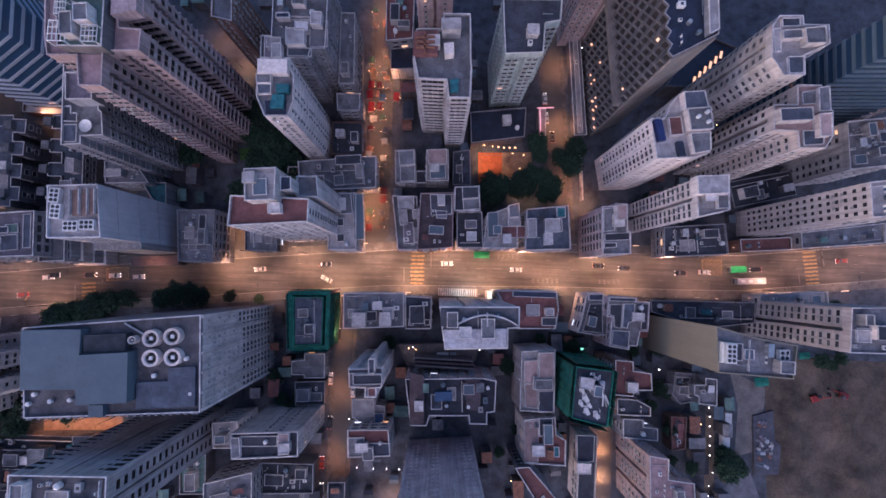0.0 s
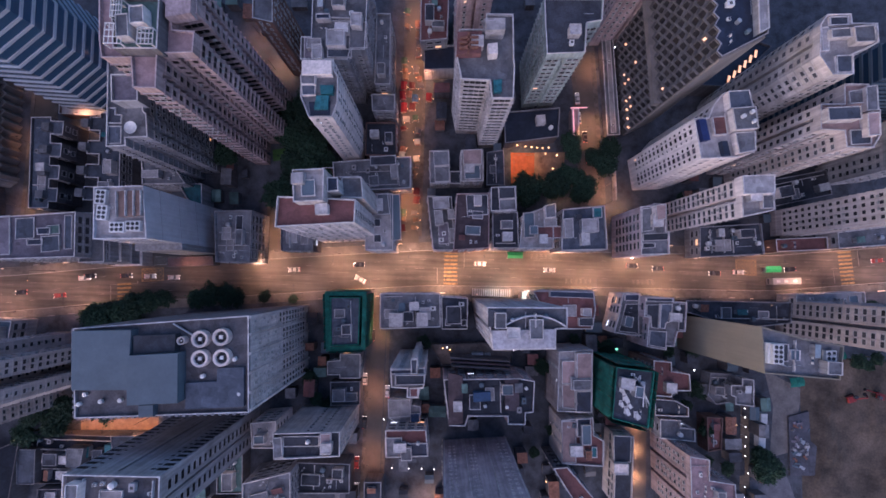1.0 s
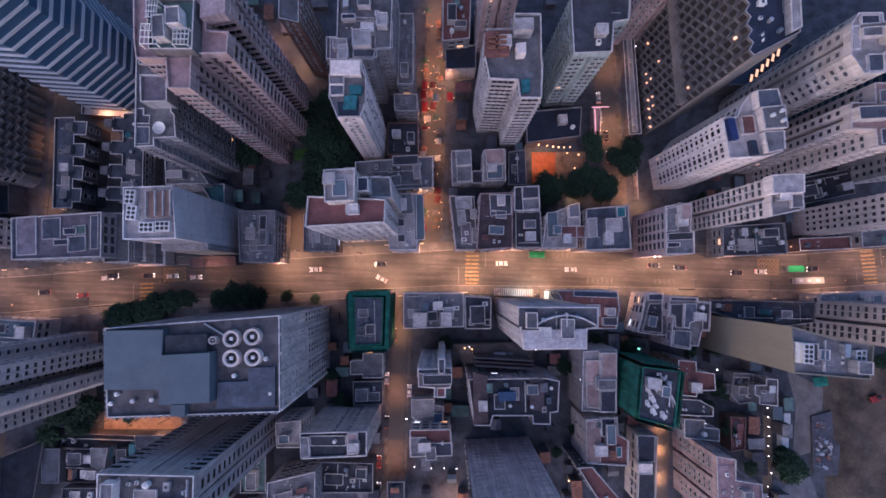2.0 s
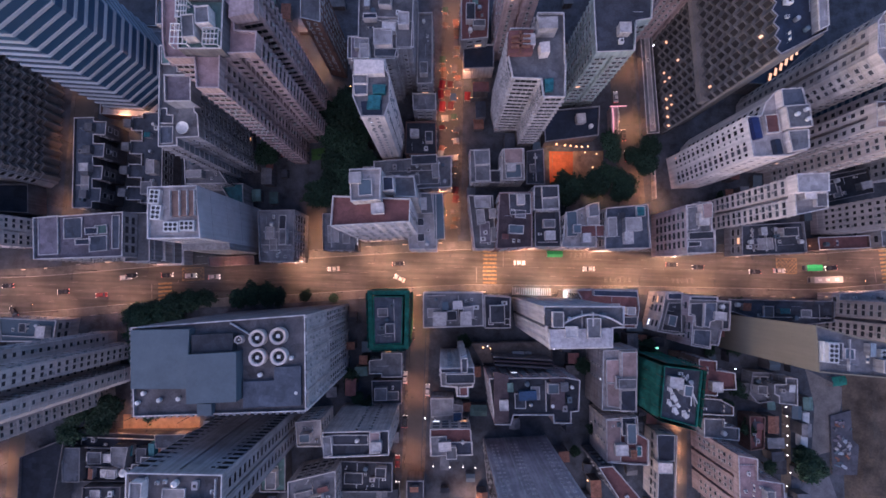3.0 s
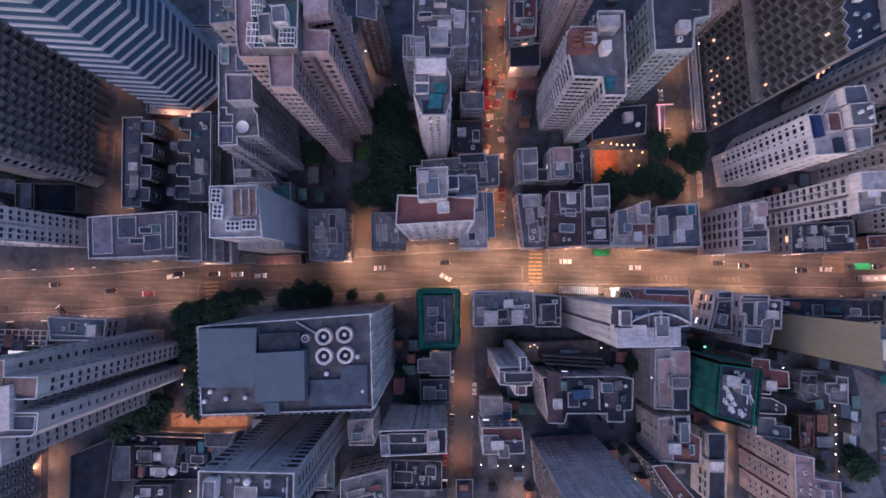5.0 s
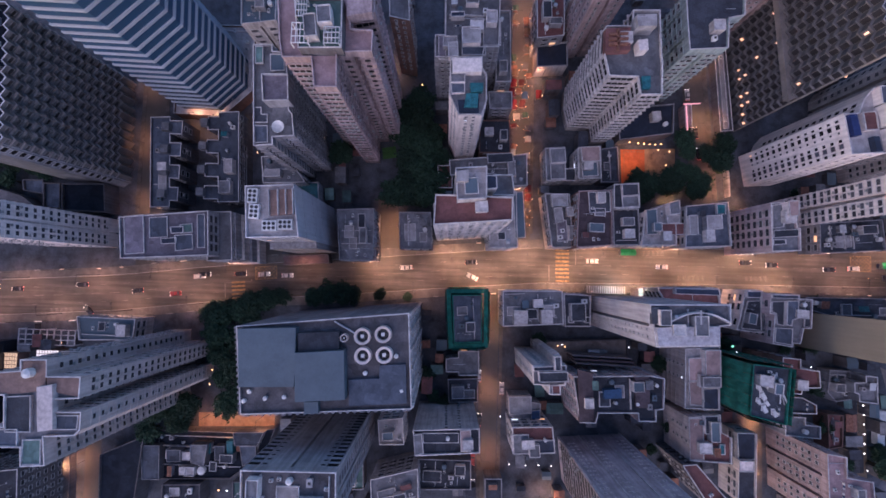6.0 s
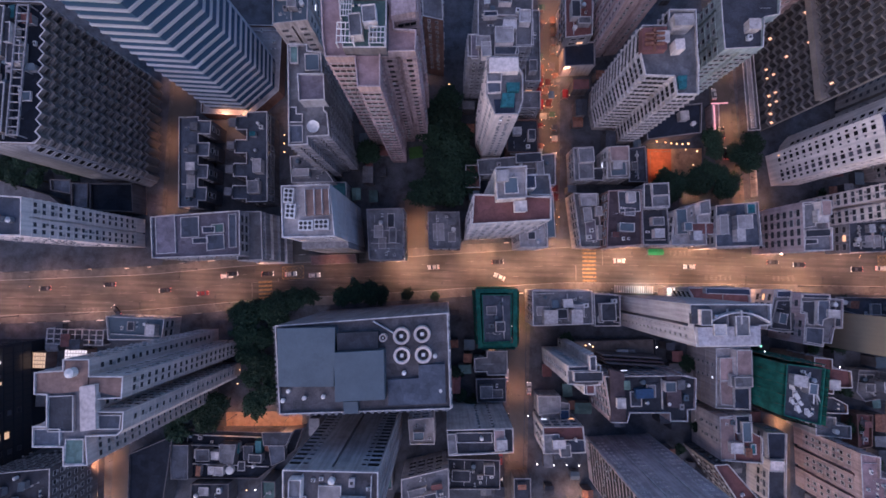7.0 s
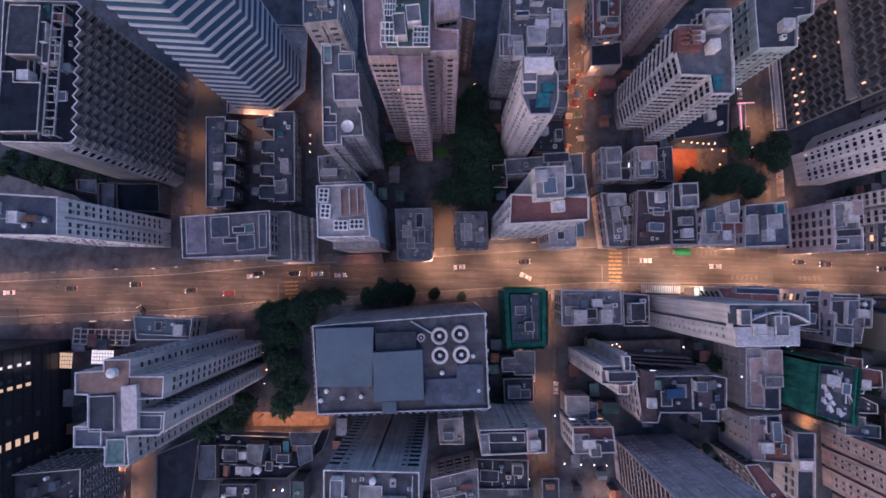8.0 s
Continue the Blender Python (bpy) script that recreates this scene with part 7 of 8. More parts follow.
# ---- trees ----
for i, (x, y) in enumerate(((-144.5, -17.1), (-139.7, -15.2), (-134.3, -15.0), (-129.7, -11.7), (-124.1, -11.7), (-119.0, -9.9), (-106.1, -9.5), (-100.9, -7.8), (-95.7, -7.9), (-91.4, -8.6))):
    tree(x, y, (1.35, 1.1, 1.2, 1.4)[i % 4], i)
tree(-81.5, -8.2, 0.75, 1)
tree(-70.8, -8.7, 0.6, 2)
for i, (x, y) in enumerate(((-141.2, -18.2), (-134.8, -15.5), (-129.5, -13.6), (-141.9, -24.7), (-135.3, -26.6), (-140.5, -32.1), (-133.8, -36.1), (-139.0, -40.5), (-132.3, -45.6), (-136.3, -50.3), (-129.2, -20.0), (-154.2, -57.8))):
    tree(x, y, (1.6, 1.35, 1.5)[i % 3], i, "yard trees")
for i, (x, y) in enumerate(((-68.5, 59.6), (-62.9, 54.2), (-72.7, 52.8), (-66.0, 48.5), (-60.5, 45.3), (-71.4, 43.9), (-65.8, 40.7), (-60.3, 36.4), (-71.2, 36.1), (-64.5, 31.8), (-74.1, 62.9), (-68.0, 67.6), (-75.5, 30.6), (-98.0, 45.7), (-68.9, 30.8))):
    tree(x, y, (1.9, 1.55, 1.7)[i % 3], i + 1, "yard trees")
for i, (x, y) in enumerate(((14.3, 35.7), (18.7, 33.6), (17.4, 39.8), (37.9, 41.9), (31.3, 38.4), (36.8, 50.8), (35.0, 56.0), (41.6, 37.8), (28.4, 36.3))):
    tree(x, y, (1.2, 1.35, 1.1)[i % 3], i + 2, "yard trees")
for i, (x, y) in enumerate(((108.3, -61.4), (112.5, -65.4), (110.4, -64.0), (78.6, -36.2), (84.0, -38.1), (87.2, -40.1), (80.7, -44.5), (88.1, -52.7), (89.1, -65.1), (96.5, -66.9), (146.8, -25.7), (152.1, -27.6), (154.4, -24.4), (151.8, -5.1), (-63.0, -43.0), (-59.7, -46.0), (-62.1, -37.7), (38.4, -21.1), (44.9, -22.2), (50.2, -23.3), (74.9, -24.3), (83.5, -24.0), (32.0, -29.8), (30.0, -55.1), (-19.7, -23.9), (25.6, -31.1), (23.6, -63.5), (-55.5, -48.3), (84.8, -6.9), (80.0, 35.6))):
    tree(x, y, (0.85, 1.0, 0.7)[i % 3], i, "yard trees")
for i, (x, y) in enumerate(( (-163.7, -54.0), (-157.2, -55.8), (-166.3, -61.7), (-151.1, -50.9), (33.5, 42.9), (20.8, 37.5), (17.3, 35.2), (36.0, 54.7), (39.1, 35.2), (28.7, 39.3), (109.0, -62.4), (111.9, -66.0), (108.1, -66.6), (44.9, 50.2), (50.5, 53.3), (48.2, 46.5))):
    tree(x, y, (1.5, 1.2, 1.35)[i % 3], i + 3, "yard trees")
# added trees: they darken the yard where the towers' shade falls
for i, (x, y) in enumerate(((-249.6, 40.4), (-241.7, 39.7), (-234.4, 38.8), (-227.0, 37.9), (-219.8, 37.5), (-213.5, 36.5), (-252.0, 36.6), (-244.0, 35.4), (-236.5, 33.8), (-229.0, 32.6), (-246.0, 46.0), (-238.0, 45.5), (-230.0, 44.5), (-222.0, 44.0), (-214.0, 43.5))):
    tree(x, y, (1.1, 0.95, 1.2)[i % 3], i + 1, "yard trees")
bm = bmesh.new()
prism(bm, [(-83.2, 50.5), (-77.8, 51.5), (-77.0, 46.9), (-82.6, 45.8)], -0.1, 0.02)
tagged(new("lawn", mesh_of("lawn", bm, surface("lawn_grass", (0.05, 0.13, 0.035), stain=0.4, size=2))), "small green lawn beside the pink tower", "lawn", kind="structure")

# ---- building site ----
bm = bmesh.new()
grid = []
rng = random.Random(3)
for i in range(31):
    row = []
    for j in range(26):
        x, y = 128 + 66 * i / 30, -112 + 86 * j / 25
        edge = min(i, 30 - i, j, 25 - j) / 4
        row.append(bm.verts.new((x, y, 0.03 + min(1, edge) * max(0, 1.6 * noise.noise(Vector((x * 0.07, y * 0.07, 0))) + 0.6 * noise.noise(Vector((x * 0.25, y * 0.25, 3))) + 0.3))))
    grid.append(row)
for i in range(30):
    for j in range(25):
        bm.faces.new((grid[i][j], grid[i + 1][j], grid[i + 1][j + 1], grid[i][j + 1]))
tagged(new("earthworks", mesh_of("earthworks", bm, EARTH)), "uneven brown earth of a building site", "ground", kind="structure")
bm = bmesh.new()
prism(bm, [(114.0, -30.9), (128.9, -38.0), (124.0, -61.8), (115.6, -64.2), (117.3, -44.9)], -0.1, 0.025)
tagged(new("site_yard", mesh_of("site_yard", bm, surface("pale_dusty_concrete", (0.15, 0.135, 0.13), stain=0.4, size=4))), "pale dusty concrete yard of the site", "ground", kind="structure")
for x, y in ((111.7, -49.9), (110.9, -56.7)):
    t = thing("site_container", "white flat-roofed site container", "container", (x, y, 0, 0, 0, 88), "site containers")
    bm = bmesh.new()
    box(bm, -3.0, -1.3, 0.1, 3.0, 1.3, 2.7)
    part("body", bm, WHITE_METAL, t)
    for k in range(9):
        bm = bmesh.new()
        box(bm, -2.9 + 0.7 * k, -1.32, 0.2, -2.75 + 0.7 * k, 1.32, 2.74)
        part("rib", bm, WHITE_METAL, t)
# the globe lamps' light on this path is put into its tan colour
bm = bmesh.new()
prism(bm, ccw([(104.7, -44.4), (108.0, -44.3), (107.4, -83.4), (103.5, -83.5)]), -0.1, 0.03)
tagged(new("garden_path", mesh_of("garden_path", bm, surface("tan_path_gravel", (0.20, 0.15, 0.11), stain=0.4, size=2))), "tan path lined with globe lamps, their light put into its colour", "path", kind="structure")
# added low lamp: the globes cast hardly any light
street_lamp(108.6, -62.3, 90, LOW, 0.45)
for x, y in ((104.1, -45.0), (104.3, -48.4), (104.3, -52.0), (104.4, -55.6), (104.2, -59.2), (104.1, -62.9), (105.1, -69.2), (103.7, -74.2), (103.5, -77.9), (-30.0, -71.0), (-23.7, -71.2), (-18.8, -71.0), (-14.1, -71.1), (-114.9, 10.9), (-10.5, -25.4), (15.2, -25.8), (29.9, -52.6), (20.7, -64.4)):
    t = thing("path_lamp", "small white globe lamp on a short post", "lamp", (x, y, 0), "path lamps")
    part("post", kept("lamp_post", lambda: (lambda b: (tube(b, 0.05, 0, 2.8, 6), mesh_of("post", b, METAL))[1])(bmesh.new())), None, t)
    part("globe", kept("lamp_globe", lambda: (lambda b: (bmesh.ops.create_icosphere(b, subdivisions=2, radius=0.2), mesh_of("globe", b, GLOBE))[1])(bmesh.new())), None, t, "glowing white globe", at=pose(0, 0, 3.0))
# rubble and stored sheets
rng = random.Random(9)
cx, cy = 127.9, -58.9
for k in range(30):
    x, y = cx + rng.uniform(-4, 3), cy + rng.uniform(-9, 10)
    t = thing("rubble_stack", rng.choice(("stack of grey boards on the building site", "bluish sheet pile on the building site", "rusty metal scrap on the building site")), "debris", (x, y, 0.9, 0, 0, rng.uniform(0, 180)), "site debris")
    w, d, skin = rng.uniform(0.6, 2.4), rng.uniform(0.4, 1.1), rng.choice((METAL, BOARD, RUST, ROOF_GREY, ROOF_MAUVE, ROOF_BLUE, ROOF_PALE))
    for j in range(rng.choice((1, 2, 3))):
        bm = bmesh.new()
        box(bm, -w / 2, -d / 2, 0.0, w / 2, d / 2, 0.2)
        part("board", bm, skin, t, at=pose(rng.uniform(-0.2, 0.2), rng.uniform(-0.2, 0.2), 0.21 * j, 0, 0, rng.uniform(-25, 25)))
bm = bmesh.new()
prism(bm, [(122.7, -48.3), (130.5, -46.0), (130.9, -57.1), (133.3, -59.1), (132.2, -70.2), (122.8, -70.4)][::-1], 0.0, 0.9)
tagged(new("site_slab", mesh_of("site_slab", bm, surface("bluish_concrete", (0.085, 0.085, 0.105), stain=0.45, size=3))), "bluish concrete slab of the site strewn with debris", "ground", kind="structure")
bm = bmesh.new()
prism(bm, ccw([(107.7, -73.0), (121.8, -70.0), (125.1, -79.2), (108.0, -81.4)]), -0.1, 0.03)
tagged(new("paved_yard", mesh_of("paved_yard", bm, surface("bluish_paving", (0.13, 0.13, 0.15), stain=0.35, size=3))), "bluish paved yard beside the path", "ground", kind="structure")
for x, y, w, d in ((124.9, -34.7, 5.5, 3.6), (141.9, -24.3, 4.5, 2.6)):
    t = thing("tarpaulin", "bright green tarpaulin stretched over a frame", "tarpaulin", (x, y, 0, 0, 0, 8), "green tarpaulins")
    bm = bmesh.new()
    rows = [[bm.verts.new((-w / 2 + w * i / 6, -d / 2 + d * j / 4, 2.4 + 0.5 * math.sin(math.pi * j / 4) - 0.15 * math.sin(math.pi * i / 2))) for i in range(7)] for j in range(5)]
    for p, q in zip(rows, rows[1:]):
        for i in range(6):
            bm.faces.new((p[i], p[i + 1], q[i + 1], q[i]))
    part("sheet", bm, NET, t)
    for px in (-w / 2 + 0.1, w / 2 - 0.1):
        for py in (-d / 2 + 0.1, d / 2 - 0.1):
            bm = bmesh.new()
            tube(bm, 0.05, 0, 2.4, 6)
            part("pole", bm, RUST, t, at=pose(px, py, 0))


def excavator(x, y, turn):
    t = thing("excavator", "red tracked excavator on the building site", "excavator", (x, y, 0.4, 0, 0, turn), "excavators")
    for s in (-1, 1):
        bm = bmesh.new()
        box(bm, -1.7, s * 1.1 - 0.3, 0, 1.7, s * 1.1 + 0.3, 0.8)
        bmesh.ops.bevel(bm, geom=list(bm.edges), offset=0.2, segments=1, affect="EDGES")
        part("track", bm, TYRE, t)
    bm = bmesh.new()
    box(bm, -1.9, -1.2, 0.9, 1.0, 1.2, 1.9)
    bmesh.ops.bevel(bm, geom=list(bm.edges), offset=0.12, segments=1, affect="EDGES")
    part("body", bm, PAINTS[2], t)
    bm = bmesh.new()
    box(bm, 0.0, 0.2, 1.9, 1.3, 1.2, 3.0)
    part("cab", bm, GLASS, t)
    bm = bmesh.new()
    box(bm, 0, -0.2, -0.2, 3.6, 0.2, 0.2, 0, pose(0.9, -0.3, 1.8, 0, -35, 0))
    box(bm, 0, -0.18, -0.18, 2.8, 0.18, 0.18, 0, pose(3.8, -0.3, 3.8, 0, 50, 0))
    part("arm", bm, PAINTS[2], t)
    bm = bmesh.new()
    box(bm, 5.0, -0.8, 0.7, 6.0, 0.2, 1.6)
    part("bucket", bm, DARK_METAL, t)


excavator(146.8, -40.5, 20)
excavator(157.4, -39.1, 160)

# ---- pergola and lit glass roofs by the white tower ----
x0, y0 = -220.8, -25.5
x1, y1 = -198.8, -31.3
t = thing("pergola", "pale open pergola of square beams", "pergola", ((x0 + x1) / 2, (y0 + y1) / 2, 0))
W, D = abs(x1 - x0), abs(y0 - y1)
for k in range(9):
    bm = bmesh.new()
    px = -W / 2 + W * k / 8
    box(bm, px - 0.15, -D / 2, 3.6, px + 0.15, D / 2, 3.9)
    part("beam", bm, COPING, t)
for k in range(4):
    bm = bmesh.new()
    py = -D / 2 + D * k / 3
    box(bm, -W / 2, py - 0.15, 3.9, W / 2, py + 0.15, 4.15)
    part("rail", bm, COPING, t)
for px in (-W / 2, 0, W / 2):
    for py in (-D / 2, D / 2):
        bm = bmesh.new()
        box(bm, px - 0.2, py - 0.2, 0, px + 0.2, py + 0.2, 3.6)
        part("post", bm, COPING, t)
for (x, y), w, d, m in (((-223.4, -37.5), 8.0, 6.0, PANEL_WARM), ((-207.9, -35.8), 8.6, 5.4, PANEL_COOL)):
    t = thing("skylight_pavilion", "low pavilion with a lit gridded glass roof", "pavilion", (x, y, 0), "lit pavilions")
    bm = bmesh.new()
    box(bm, -w / 2, -d / 2, 0, w / 2, d / 2, 5.0)
    part("wall", bm, WALL_BROWN, t)
    for i in range(8):
        for j in range(4):
            bm = bmesh.new()
            box(bm, -w / 2 + w * i / 8 + 0.1, -d / 2 + d * j / 4 + 0.1, 5.0, -w / 2 + w * (i + 1) / 8 - 0.1, -d / 2 + d * (j + 1) / 4 - 0.1, 5.06)
            part("pane", bm, m, t)

# ---- decks of the large stepped block ----
deck(great_block, "red_deck", [(-10.3, -30.7), (-5.3, -31.9), (-4.8, -47.4), (-9.7, -48.1)], 21.9, 23.4, ROOF_PLUM, "dark plum-brown roof deck")
deck(great_block, "red_deck", [(8.9, -32.6), (13.7, -32.5), (14.0, -42.9), (9.3, -42.7)], 21.9, 23.4, ROOF_PLUM)
deck(great_block, "blue_sheet", [(-1.7, -37.0), (4.1, -36.6), (4.3, -39.6), (-1.5, -40.1)], 21.9, 24.2, TARP_BLUE, "blue sheet roof")
deck(great_block, "sunk_deck", [(5.6, -34.9), (9.4, -34.8), (9.4, -40.1), (5.6, -40.2)], 21.9, 22.2, ROOF_DARK)
for k in range(3, 6):
    deck(great_block, "roof_step", [(-10.0 + 0.2 * k, -24.0 - 1.1 * k), (12.0, -24.6 - 1.1 * k), (12.0, -25.2 - 1.1 * k), (-10.0 + 0.2 * k, -24.6 - 1.1 * k)], 4.0, 9.0 + 1.6 * k, WALL_DARK if k % 2 else ROOF_PLUM)

# ---- low huts that fill the yards ----
STREETS = [((-27, 13), (-28, 160), 5), ((-37, -5), (-37.5, -160), 5), ((48, 16), (37, 160), 5.5), ((-176, 0), (-176, 160), 5.5), ((-125, 6), (-130, 160), 5), ((-79, 8), (-80, 34), 6), ((65, -48), (64, -110), 4.0), ((-191.5, -58), (-190.5, -110), 4.0)]


def free(x, y, r):
    if abs(y - along(x)) < 10.6 + r:
        return False
    for (ax, ay), (bx, by), w in STREETS:
        d = Vector((bx - ax, by - ay))
        k = max(0, min(1, ((x - ax) * d.x + (y - ay) * d.y) / d.length_squared))
        if (Vector((ax, ay)) + d * k - Vector((x, y))).length < w + r:
            return False
    for pts in FOOTPRINTS:
        if inside(pts, x, y) or any(inside(pts, x + r * dx, y + r * dy) for dx, dy in ((1, 0), (-1, 0), (0, 1), (0, -1), (0.8, 0.8), (-0.8, 0.8), (0.8, -0.8), (-0.8, -0.8))):
            return False
    return True


def hut(x, y, w, d, h, turn, top, k):
    t = thing("hut", "low back-yard hut with a %s roof" % top.name.replace("_", " ").replace("roof ", ""), "hut", (x, y, 0, 0, 0, turn), "back-yard huts")

    def walls():
        bm = bmesh.new()
        box(bm, -w / 2, -d / 2, 0, w / 2, d / 2, h)
        return mesh_of("wall", bm, WALL_DARK)

    def lid():
        bm = bmesh.new()
        if k:
            for s in (-1, 1):
                vs = [bm.verts.new(q) for q in ((-w / 2 - 0.2, 0, h + d * 0.16), (w / 2 + 0.2, 0, h + d * 0.16), (w / 2 + 0.2, s * (d / 2 + 0.25), h - 0.02), (-w / 2 - 0.2, s * (d / 2 + 0.25), h - 0.02))]
                bm.faces.new(vs if s < 0 else vs[::-1])
                lo = [bm.verts.new(v.co - Vector((0, 0, 0.12))) for v in vs]
                bm.faces.new(lo[::-1] if s < 0 else lo)
                bm.faces.new((vs[3], vs[2], lo[2], lo[3]))
        else:
            box(bm, -w / 2 - 0.15, -d / 2 - 0.15, h, w / 2 + 0.15, d / 2 + 0.15, h + 0.15)
        return mesh_of("roof", bm, top)

    part("wall", kept(("hutwall", w, d, h), walls), None, t)
    part("roof", kept(("hutroof", w, d, h, k, top.name), lid), None, t)


rng = random.Random(77)
HUTS = []
YARDS = [(-120, -70, -88, -44, 26), (-62, -40, -82, -30, 12), (-30, 60, -88, -24, 40), (55, 112, -88, -24, 24), (-128, -92, 26, 62, 14), (-70, -36, 30, 70, 10), (-24, 10, 34, 100, 16), (80, 150, 16, 60, 22), (-235, -190, -72, -22, 12), (44, 118, -26, -4, 14), (-70, -56, -45, -14, 6), (-118, -70, 60, 120, 10), (0, 40, 70, 130, 8)]
for x0, x1, y0, y1, n in YARDS:
    for _ in range(n):
        for _ in range(12):
            x, y = rng.uniform(x0, x1), rng.uniform(y0, y1)
            w, d = rng.choice(((3.0, 2.6), (4.5, 3.2), (6.0, 3.6), (3.6, 3.6)))
            r = max(w, d) / 2 + 0.2
            if free(x, y, r) and all((x - a) ** 2 + (y - b) ** 2 > (r + q) ** 2 * 0.8 for a, b, q in HUTS):
                HUTS.append((x, y, r))
                hut(x, y, w, d, rng.choice((2.6, 3.4, 5.0, 6.2)), rng.choice((2, 92)) + rng.uniform(-3, 3), rng.choice((ROOF_GREY, ROOF_DARK, ROOF_DARK, ROOF_RED, ROOF_BLUE, ROOF_GREEN, ROOF_GREY, RUST)), rng.choice((0, 1)))
                break

# ---- stepped roofs over the old row ----
for pts, z1, skin, note in (
        ([(-168.0, -66.8), (-161.2, -66.6), (-160.5, -78.9), (-166.8, -79.1)], 7.0, ROOF_SLATE, "slate-blue felt roof"),
        ([(-158.0, -67.9), (-153.0, -67.8), (-152.7, -72.0), (-157.8, -72.2)], 7.4, ROOF_DARK, ""),
        ([(-149.1, -65.6), (-142.8, -65.4), (-143.6, -73.2), (-148.5, -71.9)], 8.0, ROOF_GREY, "grey screed roof"),
        ([(-140.6, -66.3), (-137.0, -66.2), (-136.7, -71.3), (-140.3, -71.4)], 6.6, ROOF_DARK, ""),
        ([(-133.7, -60.9), (-122.2, -60.4), (-124.4, -65.4), (-132.8, -65.7)], 7.4, ROOF_DARK, ""),
        ([(-131.1, -66.0), (-125.2, -65.8), (-124.8, -71.0), (-129.7, -73.2)], 6.8, ROOF_SLATE, "")):
    rimmed(old_row, "stepped_roof", pts, 3.9, z1, WALL_DARK, skin, note, rim=0.12, edge=WALL_GREY)
deck(old_row, "tarpaulin", [(-136.5, -64.6), (-134.2, -64.5), (-133.8, -71.0), (-135.9, -71.1)], 3.9, 6.4, TARP_TEAL, "teal tarpaulin over a lean-to")
deck(old_row, "white_shed", [(-154.0, -74.6), (-147.8, -74.4), (-147.6, -77.4), (-153.8, -77.6)], 3.9, 6.0, BOARD, "weathered white shed")
part("water_tank", tank_mesh(1.5, 1.6, WHITE_METAL), None, old_row, at=Matrix.Translation(Vector((-145.9, -76.0, 4.0)) - old_row.location))

# ---- decks of the white cross-shaped tower ----
deck(cross_tower, "brown_deck", [(-169.9, -28.4), (-162.6, -27.7), (-162.2, -33.0), (-169.5, -33.4)], 62.45, 63.0, BROWN_DECK, "brown paved roof deck")
deck(cross_tower, "brown_deck", [(-162.7, -25.0), (-156.6, -24.8), (-156.1, -31.9), (-162.1, -33.0)], 62.45, 63.1, BROWN_DECK)
deck(cross_tower, "brown_deck", [(-156.0, -29.1), (-147.7, -28.8), (-147.7, -33.6), (-155.8, -31.9)], 62.45, 63.0, BROWN_DECK)
deck(cross_tower, "roof_house", [(-157.4, -31.0), (-153.5, -30.3), (-152.5, -41.3), (-156.3, -41.9)], 62.45, 64.2, WALL_DIM_WHITE, "pale roof house")
rimmed(cross_tower, "dark_deck", [(-166.0, -33.9), (-159.6, -33.4), (-158.9, -42.4), (-165.4, -42.6)], 62.45, 63.0, WALL_DIM_WHITE, ROOF_DARK)
rimmed(cross_tower, "dark_deck", [(-169.0, -42.0), (-162.3, -41.8), (-162.0, -46.0), (-168.7, -46.2)], 62.45, 63.0, WALL_DIM_WHITE, ROOF_SLATE)
rimmed(cross_tower, "green_deck", [(-160.7, -44.3), (-156.1, -44.1), (-155.7, -50.2), (-160.6, -50.4)], 62.45, 63.0, WALL_DIM_WHITE, ROOF_GREEN)
rimmed(cross_tower, "grey_deck", [(-153.7, -38.1), (-147.1, -37.9), (-147.2, -41.4), (-153.4, -41.6)], 62.45, 63.0, WALL_DIM_WHITE, ROOF_SLATE)
part("water_tank", tank_mesh(1.2, 1.9, WHITE_METAL), None, cross_tower, at=Matrix.Translation(Vector((-159.7, -27.6, 63.1)) - cross_tower.location))
rimmed(long_block, "roof_deck", [(-166.2, 16.8), (-159.6, 17.6), (-158.3, 4.5), (-164.9, 3.9)], 26.3, 26.75, WALL_GREY, ROOF_MAUVE)
rimmed(long_block, "roof_deck", [(-148.3, 10.8), (-142.3, 11.4), (-141.7, 6.3), (-147.7, 5.5)], 26.3, 26.9, WALL_GREY, ROOF_SLATE)
# raised blocks for roof openings; the shade inside is put into navy tops
rimmed(long_block, "roof_well", [(-149.9, 13.6), (-145.5, 13.9), (-145.4, 11.7), (-149.5, 11.4)], 26.3, 27.0, WALL_PALE, ROOF_NAVY)
rimmed(long_block, "roof_well", [(-152.9, 9.6), (-147.7, 10.1), (-147.5, 8.1), (-152.6, 7.7)], 26.3, 27.0, WALL_PALE, ROOF_NAVY)
rimmed(long_block, "roof_deck", [(-146.9, 14.5), (-142.7, 15.0), (-142.3, 12.0), (-146.5, 11.5)], 26.3, 26.7, WALL_DARK, ROOF_GREEN, "pale green coated roof patch")
rimmed(long_block, "roof_deck", [(-157.6, 16.6), (-151.4, 17.2), (-150.8, 10.2), (-157.0, 9.6)], 26.3, 26.6, WALL_DARK, ROOF_SLATE)
rimmed(long_block, "roof_deck", [(-141.2, 18.2), (-138.6, 18.4), (-137.8, 7.0), (-140.4, 6.8)], 26.3, 26.7, WALL_PALE, ROOF_SLATE)
